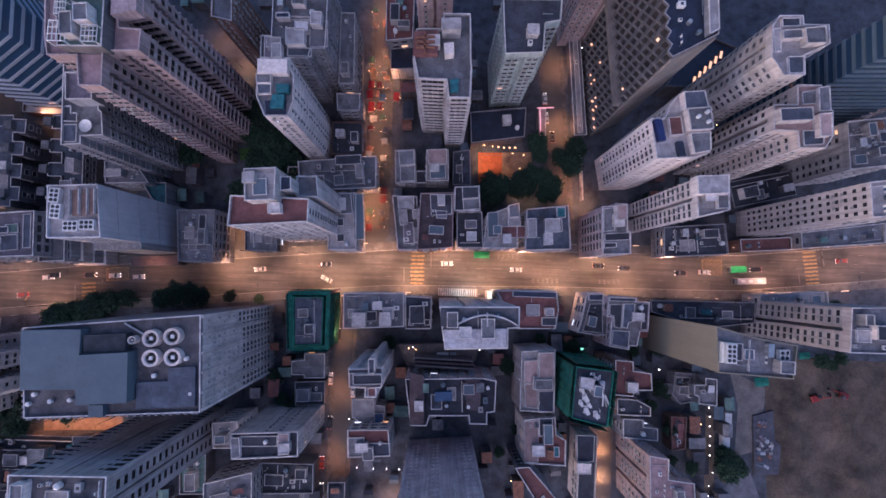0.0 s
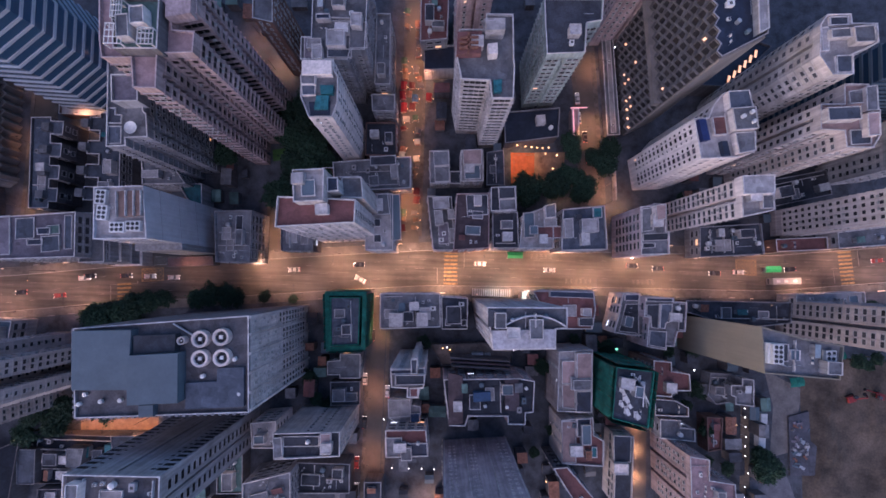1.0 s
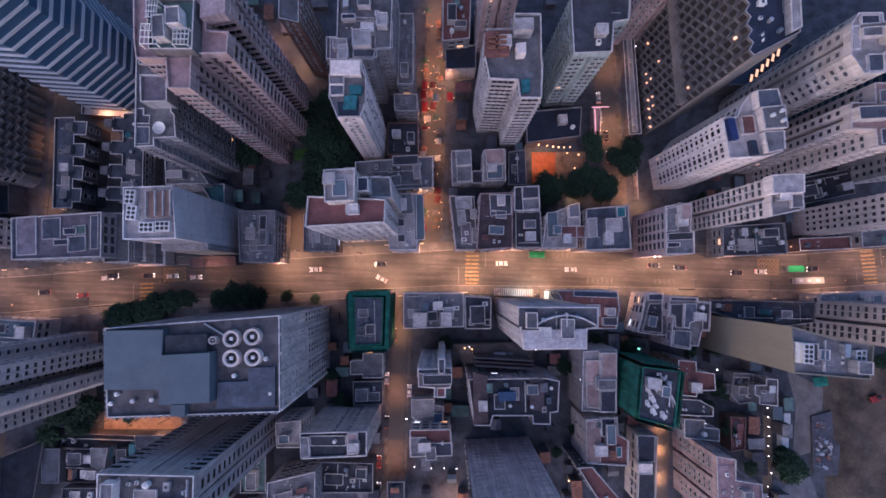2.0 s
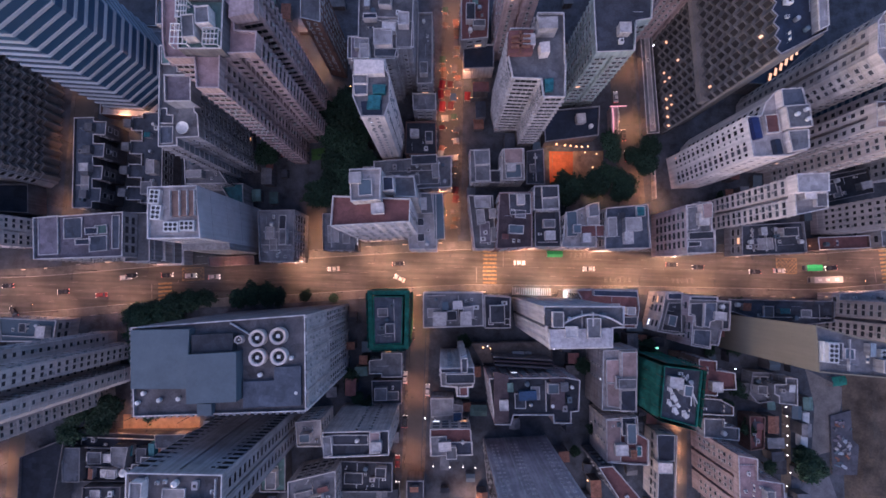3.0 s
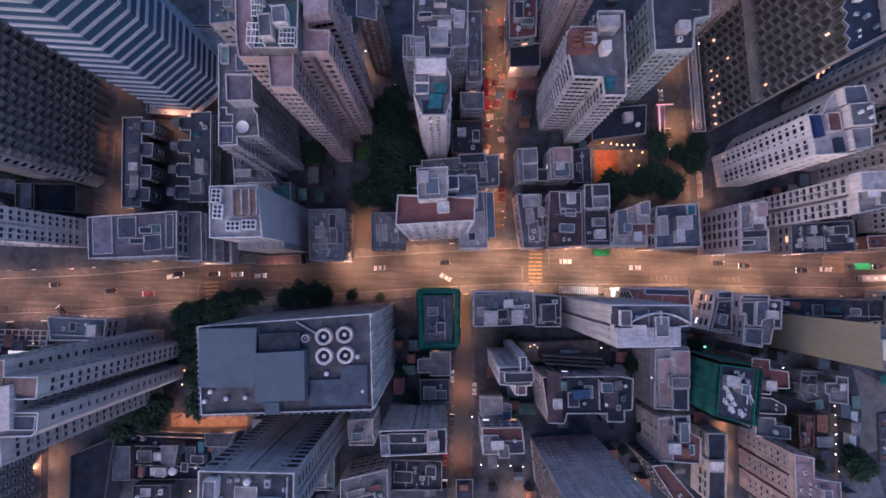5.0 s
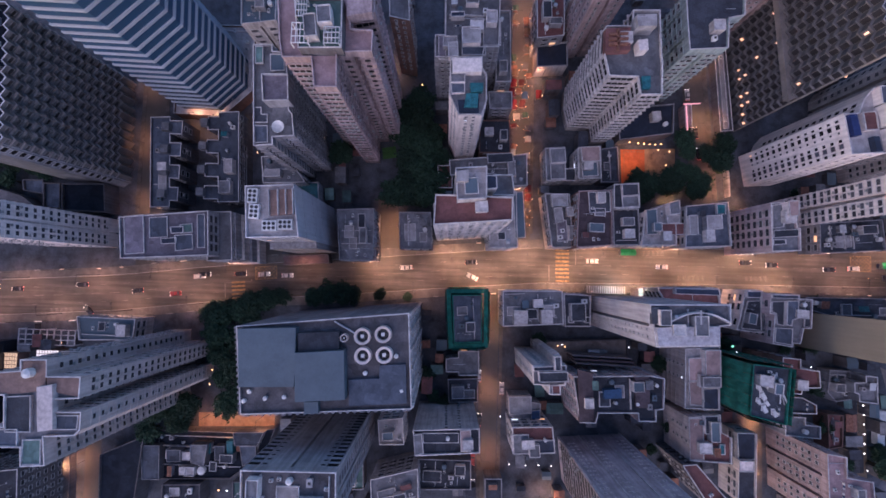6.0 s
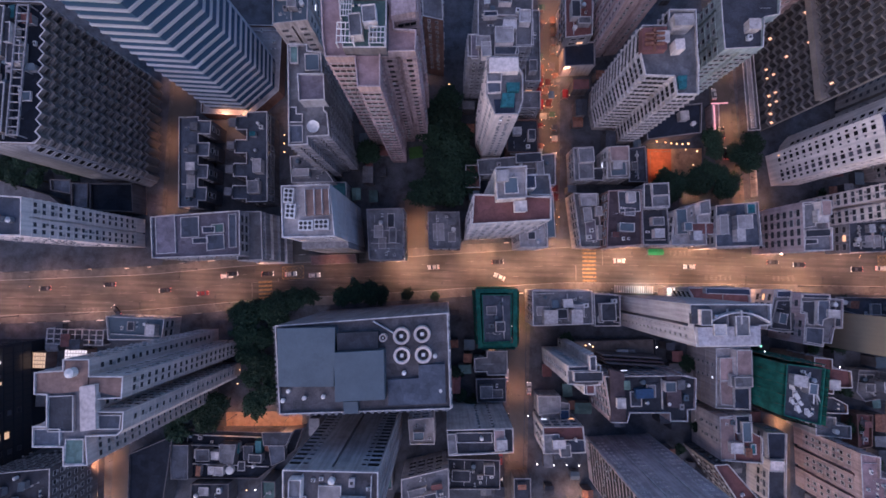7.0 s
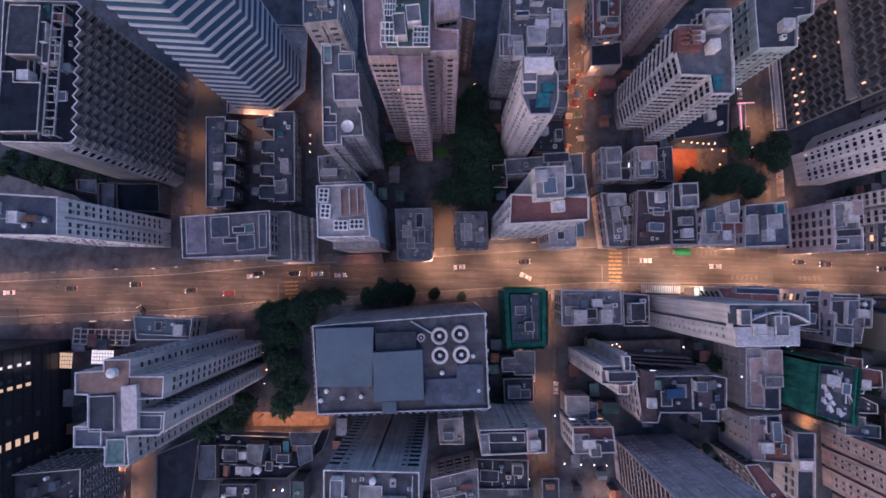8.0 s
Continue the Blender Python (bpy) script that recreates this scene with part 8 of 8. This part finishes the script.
# stepped eaves of the long block
for k in range(4):
    deck(long_block, "eaves_step", [(-139.6, 3.4 - 0.5 * k), (-130.6 + 1.0 * k, 3.9 - 0.5 * k), (-131.9 + 1.0 * k, 20.0), (-133.0 + 1.0 * k, 20.0), (-132.6 + 1.0 * k, 5.0 - 0.5 * k), (-139.6, 4.4 - 0.5 * k)], 0.2, 19.0 - 4.2 * k, WALL_PALE if k % 2 else WALL_GREY)
# pale wall along the side street
bm = bmesh.new()
prism(bm, ccw([(54.2, 34.0), (54.7, 34.0), (53.8, 56.0), (53.3, 56.0)]), 0, 3.2)
tagged(new("boundary_wall", mesh_of("boundary_wall", bm, WALL_PALE)), "pale boundary wall along the side street", "wall", kind="structure")

# ---- small lamps in yards, over doors and round the court ----
BULB_WHITE = glow("white_yard_bulb", (0.95, 1.0, 0.95), 5.0)
BULB_AMBER = glow("amber_yard_bulb", (1.0, 0.5, 0.16), 3.5)
BULB_GREEN = glow("green_yard_bulb", (0.2, 0.9, 0.5), 0.7)


def yard_lamp(x, y, skin, h=3.0, r=0.17):
    t = thing("yard_lamp", "small %s lamp on a thin post" % skin.name.split("_")[0], "lamp", (x, y, 0), "yard lamps")

    def post():
        bm = bmesh.new()
        tube(bm, 0.05, 0, h, 6)
        box(bm, -0.2, -0.2, 0, 0.2, 0.2, 0.1)
        return mesh_of("post", bm, DARK_METAL)

    def head():
        bm = bmesh.new()
        tube(bm, r, 0.0, r * 0.9, 10, r1=r * 1.15)
        tube(bm, r * 1.15, r * 0.9, r * 1.3, 10, r1=r * 0.5)
        return mesh_of("lamp_head", bm, skin)

    part("post", kept(("yard_post", h), post), None, t)
    part("lamp_head", kept(("yard_head", r, skin.name), head), None, t, at=pose(0, 0, h))


# the pair at x 50.0 and 53.5 stands in for a car's headlights
for x, y in ((-60.6, -41.3), (-48.6, -44.8), (-47.9, -45.4), (-33.8, -53.2), (-63.5, 56.3), (50.0, 96.2), (53.5, 96.3), (117.3, 72.9), (120.1, 73.7), (56.5, -26.1), (84.8, -31.2), (-80.4, 89.5), (-136.8, -84.0), (-133.7, -81.2), (-98.2, 42.9), (99.5, -63.5)):
    yard_lamp(x, y, BULB_WHITE)
# the one at (142.5, 49.5) stands in for a yellow sign
for x, y in ((-12.2, -25.9), (-9.4, -26.3), (28.4, -74.3), (-140.1, -84.1), (-147.1, -32.7), (-145.2, -39.1), (-145.8, -44.5), (-132.6, 53.5), (-132.3, 46.6), (-132.5, 50.0), (-67.6, 75.8), (-67.4, 71.2), (100.8, -51.3), (108.0, 66.2), (142.5, 49.5), (166.1, 87.6), (165.9, 81.7), (165.7, 77.0), (172.3, 51.7), (-204.6, -30.5)):
    yard_lamp(x, y, BULB_AMBER)
# the first two stand in for green-lit plants
for x, y in ((-73.6, 61.4), (-73.4, 54.3), (54.7, -24.0)):
    yard_lamp(x, y, BULB_GREEN, 3.0, 0.5)
for x, y in ((14.8, 54.3), (18.1, 54.0), (20.4, 53.8), (22.6, 53.6), (24.8, 53.6), (27.1, 53.8), (30.5, 50.9), (26.0, 51.4), (29.0, 45.5)):
    yard_lamp(x, y, BULB_AMBER, 4.0, 0.22)

# ---- yellow sign over the market street ----
YELLOW = glow("yellow_sign_face", (1.0, 0.62, 0.06), 1.1)
t = thing("street_sign", "glowing yellow sign hung over the market street", "sign", (-29.6, 39.4, 0))
bm = bmesh.new()
box(bm, 0.0, -1.6, 6.0, 2.6, -1.3, 9.2)
box(bm, 0.0, 1.0, 5.2, 2.2, 1.3, 7.6)
part("sign_face", bm, YELLOW, t)
bm = bmesh.new()
for y in (-1.45, 1.15):
    tube(bm, 0.08, 0.0, 9.3, 8, 0, pose(-0.1, y, 0))
part("sign_post", bm, DARK_METAL, t)

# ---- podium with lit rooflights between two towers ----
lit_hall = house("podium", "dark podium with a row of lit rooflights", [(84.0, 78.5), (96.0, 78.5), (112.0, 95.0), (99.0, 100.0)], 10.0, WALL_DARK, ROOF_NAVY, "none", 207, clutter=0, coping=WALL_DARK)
for k in range(6):
    f = k / 5
    x, y = 95.4 + 10.6 * f, 81.4 + 10.6 * f
    bm = bmesh.new()
    box(bm, -0.65, -1.7, 0.0, 0.65, 1.7, 0.5)
    c = lit_hall.location
    light = part("rooflight", bm, DARK_METAL, lit_hall, at=pose(x - c.x, y - c.y, 8.96, 0, 0, -12))
    bm = bmesh.new()
    box(bm, -0.5, -1.5, 0.5, 0.5, 1.5, 0.56)
    part("pane", bm, LIT_WARM, light)

# ---- yard behind the industrial block; lamp light is put into its tan colour ----
bm = bmesh.new()
prism(bm, ccw([(-151.0, -56.2), (-121.0, -55.0), (-121.2, -60.6), (-150.6, -61.6)]), -0.1, 0.03)
tagged(new("tan_yard", mesh_of("tan_yard", bm, surface("tan_yard_paving", (0.22, 0.15, 0.11), stain=0.4, size=3))), "paved yard with warm lamp light put into its tan colour", "ground", kind="structure")

# ---- open frame along the roof edge of the western saw tower ----
c = west_saw.location
bm = bmesh.new()
for x in (-191.4, -188.2):
    box(bm, x - 0.2 - c.x, 35.2 - c.y, 54.4, x + 0.2 - c.x, 73.6 - c.y, 54.8)
for k in range(17):
    y = 35.4 + 2.37 * k
    box(bm, -191.4 - c.x, y - 0.14 - c.y, 54.4, -188.2 - c.x, y + 0.14 - c.y, 54.75)
for x in (-191.4, -188.2):
    for y in (35.4, 54.4, 73.4):
        box(bm, x - 0.15 - c.x, y - 0.15 - c.y, 51.7, x + 0.15 - c.x, y + 0.15 - c.y, 54.4)
part("roof_frame", bm, WALL_GREY, west_saw, "open grey beam frame along the roof edge")
rimmed(west_saw, "plant_room", [(-204.8, 36.0), (-193.0, 36.4), (-193.2, 50.5), (-201.0, 50.5), (-201.2, 53.5), (-204.8, 53.5)], 51.7, 54.5, WALL_DARK, ROOF_BLACK)
rimmed(west_saw, "plant_room", [(-203.0, 58.0), (-194.2, 58.0), (-194.2, 72.5), (-203.0, 72.5)], 51.7, 55.5, WALL_DARK, ROOF_DARK)

# ---- roof blocks, placed to fit the camera's view ----
rimmed(pair_block, "roof_house", [(-18.2, 48.6), (-12.5, 49.0), (-12.0, 43.7), (-17.6, 43.2)], 9.2, 11.5, WALL_PALE, ROOF_GREY)
rimmed(pair_block, "roof_deck", [(-17.5, 43.2), (-12.0, 43.6), (-11.7, 37.8), (-17.2, 37.4)], 9.2, 9.8, WALL_PALE, ROOF_GREY)
rimmed(pale_pair, "roof_house", [(-7.2, 48.9), (-0.1, 49.4), (0.0, 43.8), (-6.7, 43.5)], 11.3, 13.6, WALL_PALE, ROOF_PINK, "pale pinkish roof house")
rimmed(pale_pair, "roof_deck", [(-6.4, 43.5), (-0.5, 43.9), (-0.1, 38.8), (-5.9, 38.3)], 11.3, 11.9, WALL_PALE, ROOF_BLUE)
rimmed(narrow_block, "roof_house", [(-17.8, 30.9), (-11.8, 31.4), (-11.4, 26.9), (-17.3, 26.5)], 10.9, 13, WALL_PALE, ROOF_PALE)
rimmed(narrow_block, "roof_deck", [(-15.4, 21.5), (-11.7, 21.8), (-11.1, 13.9), (-14.9, 13.6)], 10.9, 11.6, WALL_PALE, ROOF_MAUVE)
rimmed(narrow_block, "roof_house", [(-11.2, 19.6), (-8.7, 19.6), (-8.4, 14.4), (-10.9, 14.1)], 10.9, 13, WALL_WHITE, ROOF_PALE)
rimmed(narrow_block, "roof_house", [(-12.1, 26.3), (-9.8, 26.6), (-9.4, 23.2), (-11.8, 23.0)], 10.9, 13.2, WALL_WHITE, ROOF_PALE)
rimmed(brown_block, "roof_deck", [(-5.6, 31.3), (2.2, 31.6), (2.5, 24.4), (-5.0, 23.7)], 16.9, 17.6, WALL_BROWN, ROOF_DARK)
rimmed(brown_block, "roof_house", [(-2.9, 30.9), (-0.3, 31.0), (-0.1, 27.3), (-2.7, 27.2)], 17.6, 20, WALL_WHITE, ROOF_PALE)
rimmed(tank_block, "roof_house", [(5.8, 34.1), (11.6, 34.3), (11.9, 30.4), (6.1, 29.9)], 17.8, 19.4, WALL_PALE, ROOF_DARK)
rimmed(tank_block, "roof_deck", [(6.2, 29.8), (12.2, 30.3), (12.4, 26.5), (6.5, 26.0)], 17.8, 18.4, WALL_PALE, ROOF_GREY)
rimmed(white_cluster, "roof_house", [(15.3, 25.4), (19.1, 25.8), (19.5, 16.8), (15.7, 16.5)], 15.9, 17.4, WALL_WHITE, ROOF_BLUE)
rimmed(white_cluster, "roof_house", [(22.6, 28.0), (26.3, 29.0), (26.6, 24.1), (23.0, 23.7)], 15.9, 19.2, WALL_WHITE, ROOF_GREY)
rimmed(white_cluster, "roof_house", [(22.7, 23.7), (27.2, 24.0), (27.3, 21.1), (22.9, 20.8)], 15.9, 17.4, WALL_PALE, ROOF_PALE)
rimmed(white_cluster, "roof_deck", [(20.6, 20.7), (29.9, 21.1), (30.1, 17.0), (20.8, 16.6)], 15.9, 16.6, WALL_WHITE, ROOF_RED)
rimmed(sheet_block, "roof_house", [(29.5, 23.5), (32.5, 23.8), (32.8, 17.0), (29.8, 16.7)], 16.9, 19.5, WALL_WHITE, ROOF_PALE)
rimmed(sheet_block, "roof_deck", [(38.6, 24.0), (42.1, 24.2), (42.4, 19.5), (38.7, 19.2)], 16.9, 17.8, WALL_PALE, ROOF_MAUVE, "mauve roof deck")
rimmed(sheet_block, "roof_deck", [(40.1, 28.1), (43.3, 28.2), (43.4, 24.6), (40.3, 24.4)], 16.9, 18, WALL_PALE, TARP_TEAL)
rimmed(pink_roof_block, "roof_house", [(29.4, -26.5), (34.0, -26.3), (34.1, -34.1), (29.5, -34.3)], 17.7, 19, WALL_WHITE, ROOF_PINK, "pinkish roof terrace")
rimmed(pink_roof_block, "roof_deck", [(29.6, -34.7), (34.1, -34.5), (34.3, -42.8), (30.0, -42.4)], 17.7, 18.6, WALL_WHITE, ROOF_PINK)
rimmed(pink_roof_block, "roof_house", [(34.0, -23.4), (39.2, -23.2), (39.3, -31.7), (34.1, -32.1)], 17.7, 21, WALL_WHITE, ROOF_PINK)
rimmed(pink_roof_block, "roof_house", [(32.5, -32.3), (38.7, -32.0), (38.7, -35.4), (32.7, -35.7)], 17.7, 22, WALL_GREY, ROOF_GREY)
rimmed(pink_roof_block, "roof_deck", [(34.7, -37.0), (40.0, -36.6), (40.0, -43.9), (34.7, -44.2)], 17.7, 18.4, WALL_WHITE, ROOF_NAVY, "navy sheet deck")
rimmed(pink_strip_block, "roof_deck", [(29.9, -47.4), (34.8, -47.1), (35.0, -61.2), (30.2, -61.5)], 17.2, 18, WALL_WHITE, ROOF_PINK, "long pinkish roof terrace")
rimmed(pink_strip_block, "roof_house", [(34.9, -46.2), (39.6, -45.9), (39.6, -51.9), (35.1, -52.2)], 17.2, 18.8, WALL_WHITE, ROOF_NAVY)
rimmed(pink_strip_block, "roof_deck", [(40.4, -55.8), (42.2, -55.8), (42.3, -59.2), (40.4, -59.3)], 17.2, 18, WALL_GREY, TARP_TEAL)
rimmed(cross_roof_block, "roof_house", [(50.0, -53.5), (56.5, -53.5), (56.2, -62.6), (50.3, -62.7)], 10.6, 12.6, WALL_WHITE, ROOF_NAVY, "white-rimmed dark roof deck")
rimmed(cross_roof_block, "roof_house", [(49.8, -62.6), (54.8, -62.7), (54.7, -66.3), (49.7, -66.3)], 10.6, 14.2, WALL_WHITE, WALL_WHITE, "white roof house with a crossed top")
rimmed(pool_block, "roof_deck", [(-61.9, -50.2), (-50.6, -49.8), (-50.4, -52.9), (-61.6, -53.3)], 31.9, 32.3, WALL_PALE, ROOF_NAVY, "dark navy roof deck")
rimmed(pool_block, "roof_house", [(-50.1, -48.8), (-46.8, -48.6), (-46.5, -54.9), (-49.7, -55.2)], 31.9, 33.2, WALL_WHITE, ROOF_PINK)
rimmed(pool_block, "roof_house", [(-64.8, -50.6), (-62.2, -50.3), (-61.4, -56.2), (-64.2, -56.9)], 31.9, 33, WALL_PALE, ROOF_GREY)
rimmed(terrace_block, "roof_deck", [(-31.4, -55.0), (-25.6, -54.7), (-25.3, -61.1), (-31.0, -61.4)], 17, 17.6, WALL_WHITE, ROOF_GREY)
rimmed(terrace_block, "roof_deck", [(-24.0, -56.6), (-16.5, -56.3), (-16.4, -60.7), (-23.7, -61.2)], 17, 17.6, WALL_WHITE, ROOF_NAVY)
rimmed(terrace_block, "roof_house", [(-25.8, -57.6), (-22.2, -57.4), (-21.8, -61.5), (-25.4, -61.7)], 17, 19.5, WALL_WHITE, ROOF_GREY)
rimmed(sheet_roof_block, "roof_house", [(-31.7, -43.8), (-23.6, -43.5), (-23.2, -49.5), (-31.3, -50.3)], 8.1, 10.4, WALL_WHITE, ROOF_PALE)
rimmed(sheet_roof_block, "roof_house", [(-23.5, -48.8), (-20.0, -48.5), (-19.8, -53.0), (-23.0, -53.3)], 8.1, 9.6, WALL_GREY, TARP_BLUE)
rimmed(well_block, "roof_house", [(24.8, -2.3), (40.2, -2.3), (40.5, -4.4), (24.9, -4.3)], 16.9, 19, WALL_PALE, ROOF_NAVY)
rimmed(well_block, "roof_house", [(35.3, -11.4), (40.4, -11.2), (40.4, -14.1), (35.4, -14.2)], 16.9, 18.6, WALL_WHITE, ROOF_DARK)
rimmed(well_block, "roof_house", [(36.3, -8.0), (39.2, -7.9), (39.2, -10.6), (36.3, -10.6)], 16.9, 20, WALL_WHITE, ROOF_PALE)
rimmed(fan_pair_block, "fan_box", [(-11.7, -13.6), (-9.9, -13.5), (-9.9, -15.7), (-11.7, -15.8)], 14.8, 16.4, WHITE_METAL, ROOF_DARK)
rimmed(fan_pair_block, "fan_box", [(-6.0, -13.6), (-4.2, -13.5), (-4.1, -15.5), (-6.0, -15.6)], 14.8, 16.4, WHITE_METAL, ROOF_DARK)
rimmed(split_block, "roof_deck", [(53.7, -2.8), (58.9, -2.6), (58.8, -4.9), (53.7, -5.0)], 12.5, 13.4, WALL_WHITE, ROOF_NAVY)
rimmed(split_block, "roof_deck", [(54.2, -6.3), (58.9, -6.1), (59.0, -16.8), (51.7, -16.2)], 12.5, 12.9, WALL_WHITE, ROOF_DARK)
rimmed(cluster_block, "roof_deck", [(59.5, -3.6), (68.9, -3.6), (68.9, -4.8), (59.5, -4.8)], 16.4, 17.9, WALL_WHITE, ROOF_NAVY)
rimmed(cluster_block, "roof_house", [(64.4, -5.7), (68.4, -5.5), (68.1, -11.5), (66.1, -12.3), (65.7, -14.3), (63.9, -14.0)], 16.4, 18.4, WALL_WHITE, ROOF_SLATE)
rimmed(cluster_block, "roof_deck", [(60.0, -6.1), (64.5, -5.9), (64.0, -14.5), (61.6, -14.0), (61.4, -10.2), (59.8, -9.7)], 16.4, 17.0, WALL_WHITE, ROOF_DARK)
rimmed(cluster_block, "roof_deck", [(61.0, -15.2), (67.0, -15.4), (66.6, -21.2), (60.6, -20.3)], 16.4, 17.2, WALL_ROSE, ROOF_SLATE)
rimmed(cluster_block, "roof_deck", [(71.8, -5.5), (74.2, -5.5), (73.7, -14.7), (71.3, -14.7)], 16.4, 16.8, WALL_ROSE, ROOF_DARK)
rimmed(red_tower, "roof_house", [(-45.7, 27.5), (-42.9, 27.5), (-42.6, 24.0), (-45.5, 23.6)], 48.9, 56, WALL_PALE, ROOF_NAVY)
rimmed(stepped_row, "roof_house", [(-41.7, 45.7), (-32.2, 46.5), (-31.9, 42.9), (-41.5, 42.3)], 9.9, 12.2, WALL_GREY, ROOF_DARK)
rimmed(stepped_row, "roof_deck", [(-51.0, 39.8), (-31.4, 41.0), (-31.0, 35.8), (-41.2, 35.0)], 9.9, 10.7, WALL_GREY, ROOF_GREY)
rimmed(corner_block, "roof_house", [(-37.2, 29.9), (-33.5, 30.2), (-32.4, 23.0), (-36.8, 22.7)], 18.9, 20.8, WALL_GREY, ROOF_GREY)
rimmed(corner_block, "roof_deck", [(-32.8, 30.1), (-29.4, 30.4), (-28.2, 14.1), (-31.8, 13.8)], 18.9, 19.5, WALL_PALE, ROOF_BLUE)
rimmed(step_tower, "roof_deck", [(-28.3, -27.5), (-22.0, -27.1), (-21.8, -28.4), (-28.1, -28.8)], 35.9, 37.6, WALL_WHITE, ROOF_NAVY)
rimmed(step_tower, "roof_house", [(-26.7, -28.9), (-17.9, -28.5), (-17.8, -31.4), (-26.5, -31.9)], 35.9, 38.4, WALL_WHITE, ROOF_DARK)
rimmed(step_tower, "roof_deck", [(-22.3, -33.2), (-19.6, -33.0), (-19.5, -35.9), (-22.1, -36.1)], 35.9, 36.5, WALL_WHITE, ROOF_RED)
rimmed(step_tower, "roof_house", [(-22.1, -24.0), (-20.2, -23.8), (-20.1, -28.1), (-21.9, -28.2)], 35.9, 39, WALL_WHITE, ROOF_DARK)
rimmed(corner_wells, "roof_house", [(57.6, 27.8), (61.1, 28.1), (61.1, 23.2), (58.0, 22.7)], 24.9, 28.6, WALL_WHITE, ROOF_PINK)
rimmed(corner_wells, "roof_deck", [(54.3, 26.9), (58.2, 27.4), (58.2, 19.6), (54.3, 18.9)], 24.9, 25.6, WALL_WHITE, ROOF_GREY)
rimmed(corner_wells, "roof_deck", [(54.8, 18.3), (63.4, 19.0), (63.4, 16.5), (54.8, 15.8)], 24.9, 25.4, WALL_WHITE, ROOF_DARK)
rimmed(corner_wells, "roof_deck", [(54.6, 15.2), (58.9, 15.3), (58.9, 13.8), (54.6, 13.3)], 24.9, 25.4, WALL_WHITE, ROOF_DARK)
rimmed(square_tower, "roof_house", [(72.3, 33.2), (81.6, 33.8), (81.6, 28.5), (72.6, 27.9)], 46.4, 50, WALL_WHITE, ROOF_PALE, "pinkish square roof house")
rimmed(square_tower, "roof_deck", [(79.7, 28.3), (83.0, 28.5), (83.1, 24.6), (79.8, 24.3)], 46.4, 47.6, WALL_WHITE, ROOF_GREY)
rimmed(plant_tower, "roof_house", [(-53.1, 79.5), (-47.2, 79.9), (-47.0, 74.5), (-52.8, 74.1)], 35.6, 38.5, WALL_WHITE, ROOF_PALE, "pale square plant room")
rimmed(plant_tower, "roof_deck", [(-46.2, 83.6), (-40.5, 83.8), (-40.2, 75.0), (-45.9, 74.8)], 35.6, 36.1, WALL_GREY, ROOF_GREY)
rimmed(plant_tower, "roof_deck", [(-52.9, 74.1), (-45.2, 74.3), (-45.1, 71.5), (-52.8, 71.3)], 35.6, 36.4, WALL_PALE, ROOF_SLATE)
rimmed(plant_tower, "roof_house", [(-56.7, 84.8), (-52.4, 85.0), (-52.3, 83.3), (-56.7, 83.1)], 35.6, 38.0, WALL_PALE, ROOF_NAVY)
rimmed(plant_tower, "roof_deck", [(-60.6, 77.8), (-58.2, 77.9), (-57.9, 69.9), (-60.3, 69.8)], 35.6, 36.2, WALL_GREY, ROOF_MAUVE)
# two raised decks for sunk wells, their shade put into dark tops
rimmed(well_tower, "roof_deck", [(91.2, 76.3), (96.4, 76.6), (96.3, 74.2), (91.3, 73.8)], 57.96, 58.56, WALL_WHITE, ROOF_DARK)
rimmed(well_tower, "roof_deck", [(92.7, 65.3), (97.3, 65.6), (97.0, 60.8), (92.9, 60.5)], 57.96, 58.56, WALL_WHITE, ROOF_SLATE)
rimmed(well_tower, "roof_house", [(90.6, 72.2), (96.1, 72.8), (96.2, 70.2), (90.7, 69.7)], 57.96, 59.56, WALL_PALE, ROOF_GREY)
rimmed(well_tower, "roof_house", [(96.1, 72.6), (101.9, 73.3), (102.1, 68.7), (96.6, 68.2)], 57.96, 60.36, WALL_PALE, ROOF_GREY)
rimmed(well_tower, "roof_deck", [(88.9, 73.2), (91.0, 73.6), (91.0, 66.8), (89.1, 66.7)], 57.96, 58.36, WALL_WHITE, ROOF_PALE)
rimmed(wing_tower, "roof_house", [(92.2, 51.7), (101.5, 52.4), (101.7, 48.8), (92.5, 48.0)], 52.96, 55.96, WALL_PALE, ROOF_SLATE)
# the grey and slate decks stand for wells, shade put into their colour
rimmed(wing_tower, "roof_deck", [(100.4, 57.6), (104.7, 58.5), (104.9, 54.5), (100.7, 54.0)], 52.96, 53.56, WALL_PALE, ROOF_GREY)
rimmed(wing_tower, "roof_house", [(104.5, 58.7), (107.7, 59.3), (107.9, 52.2), (104.6, 51.8)], 52.96, 54.56, WALL_DIM_WHITE, ROOF_GREY)
rimmed(wing_tower, "roof_deck", [(100.5, 46.4), (106.7, 46.9), (106.5, 42.7), (100.7, 42.1)], 52.96, 53.56, WALL_DIM_WHITE, ROOF_SLATE)
rimmed(wing_tower, "roof_house", [(103.9, 50.8), (107.4, 51.2), (107.4, 44.7), (104.0, 44.3)], 52.96, 55.36, WALL_DIM_WHITE, ROOF_PINK)
rimmed(plant_tower, "roof_house", [(-57.4, 74.3), (-54.3, 74.6), (-54.0, 69.9), (-57.1, 69.5)], 35.6, 38.5, WALL_WHITE, ROOF_PALE)
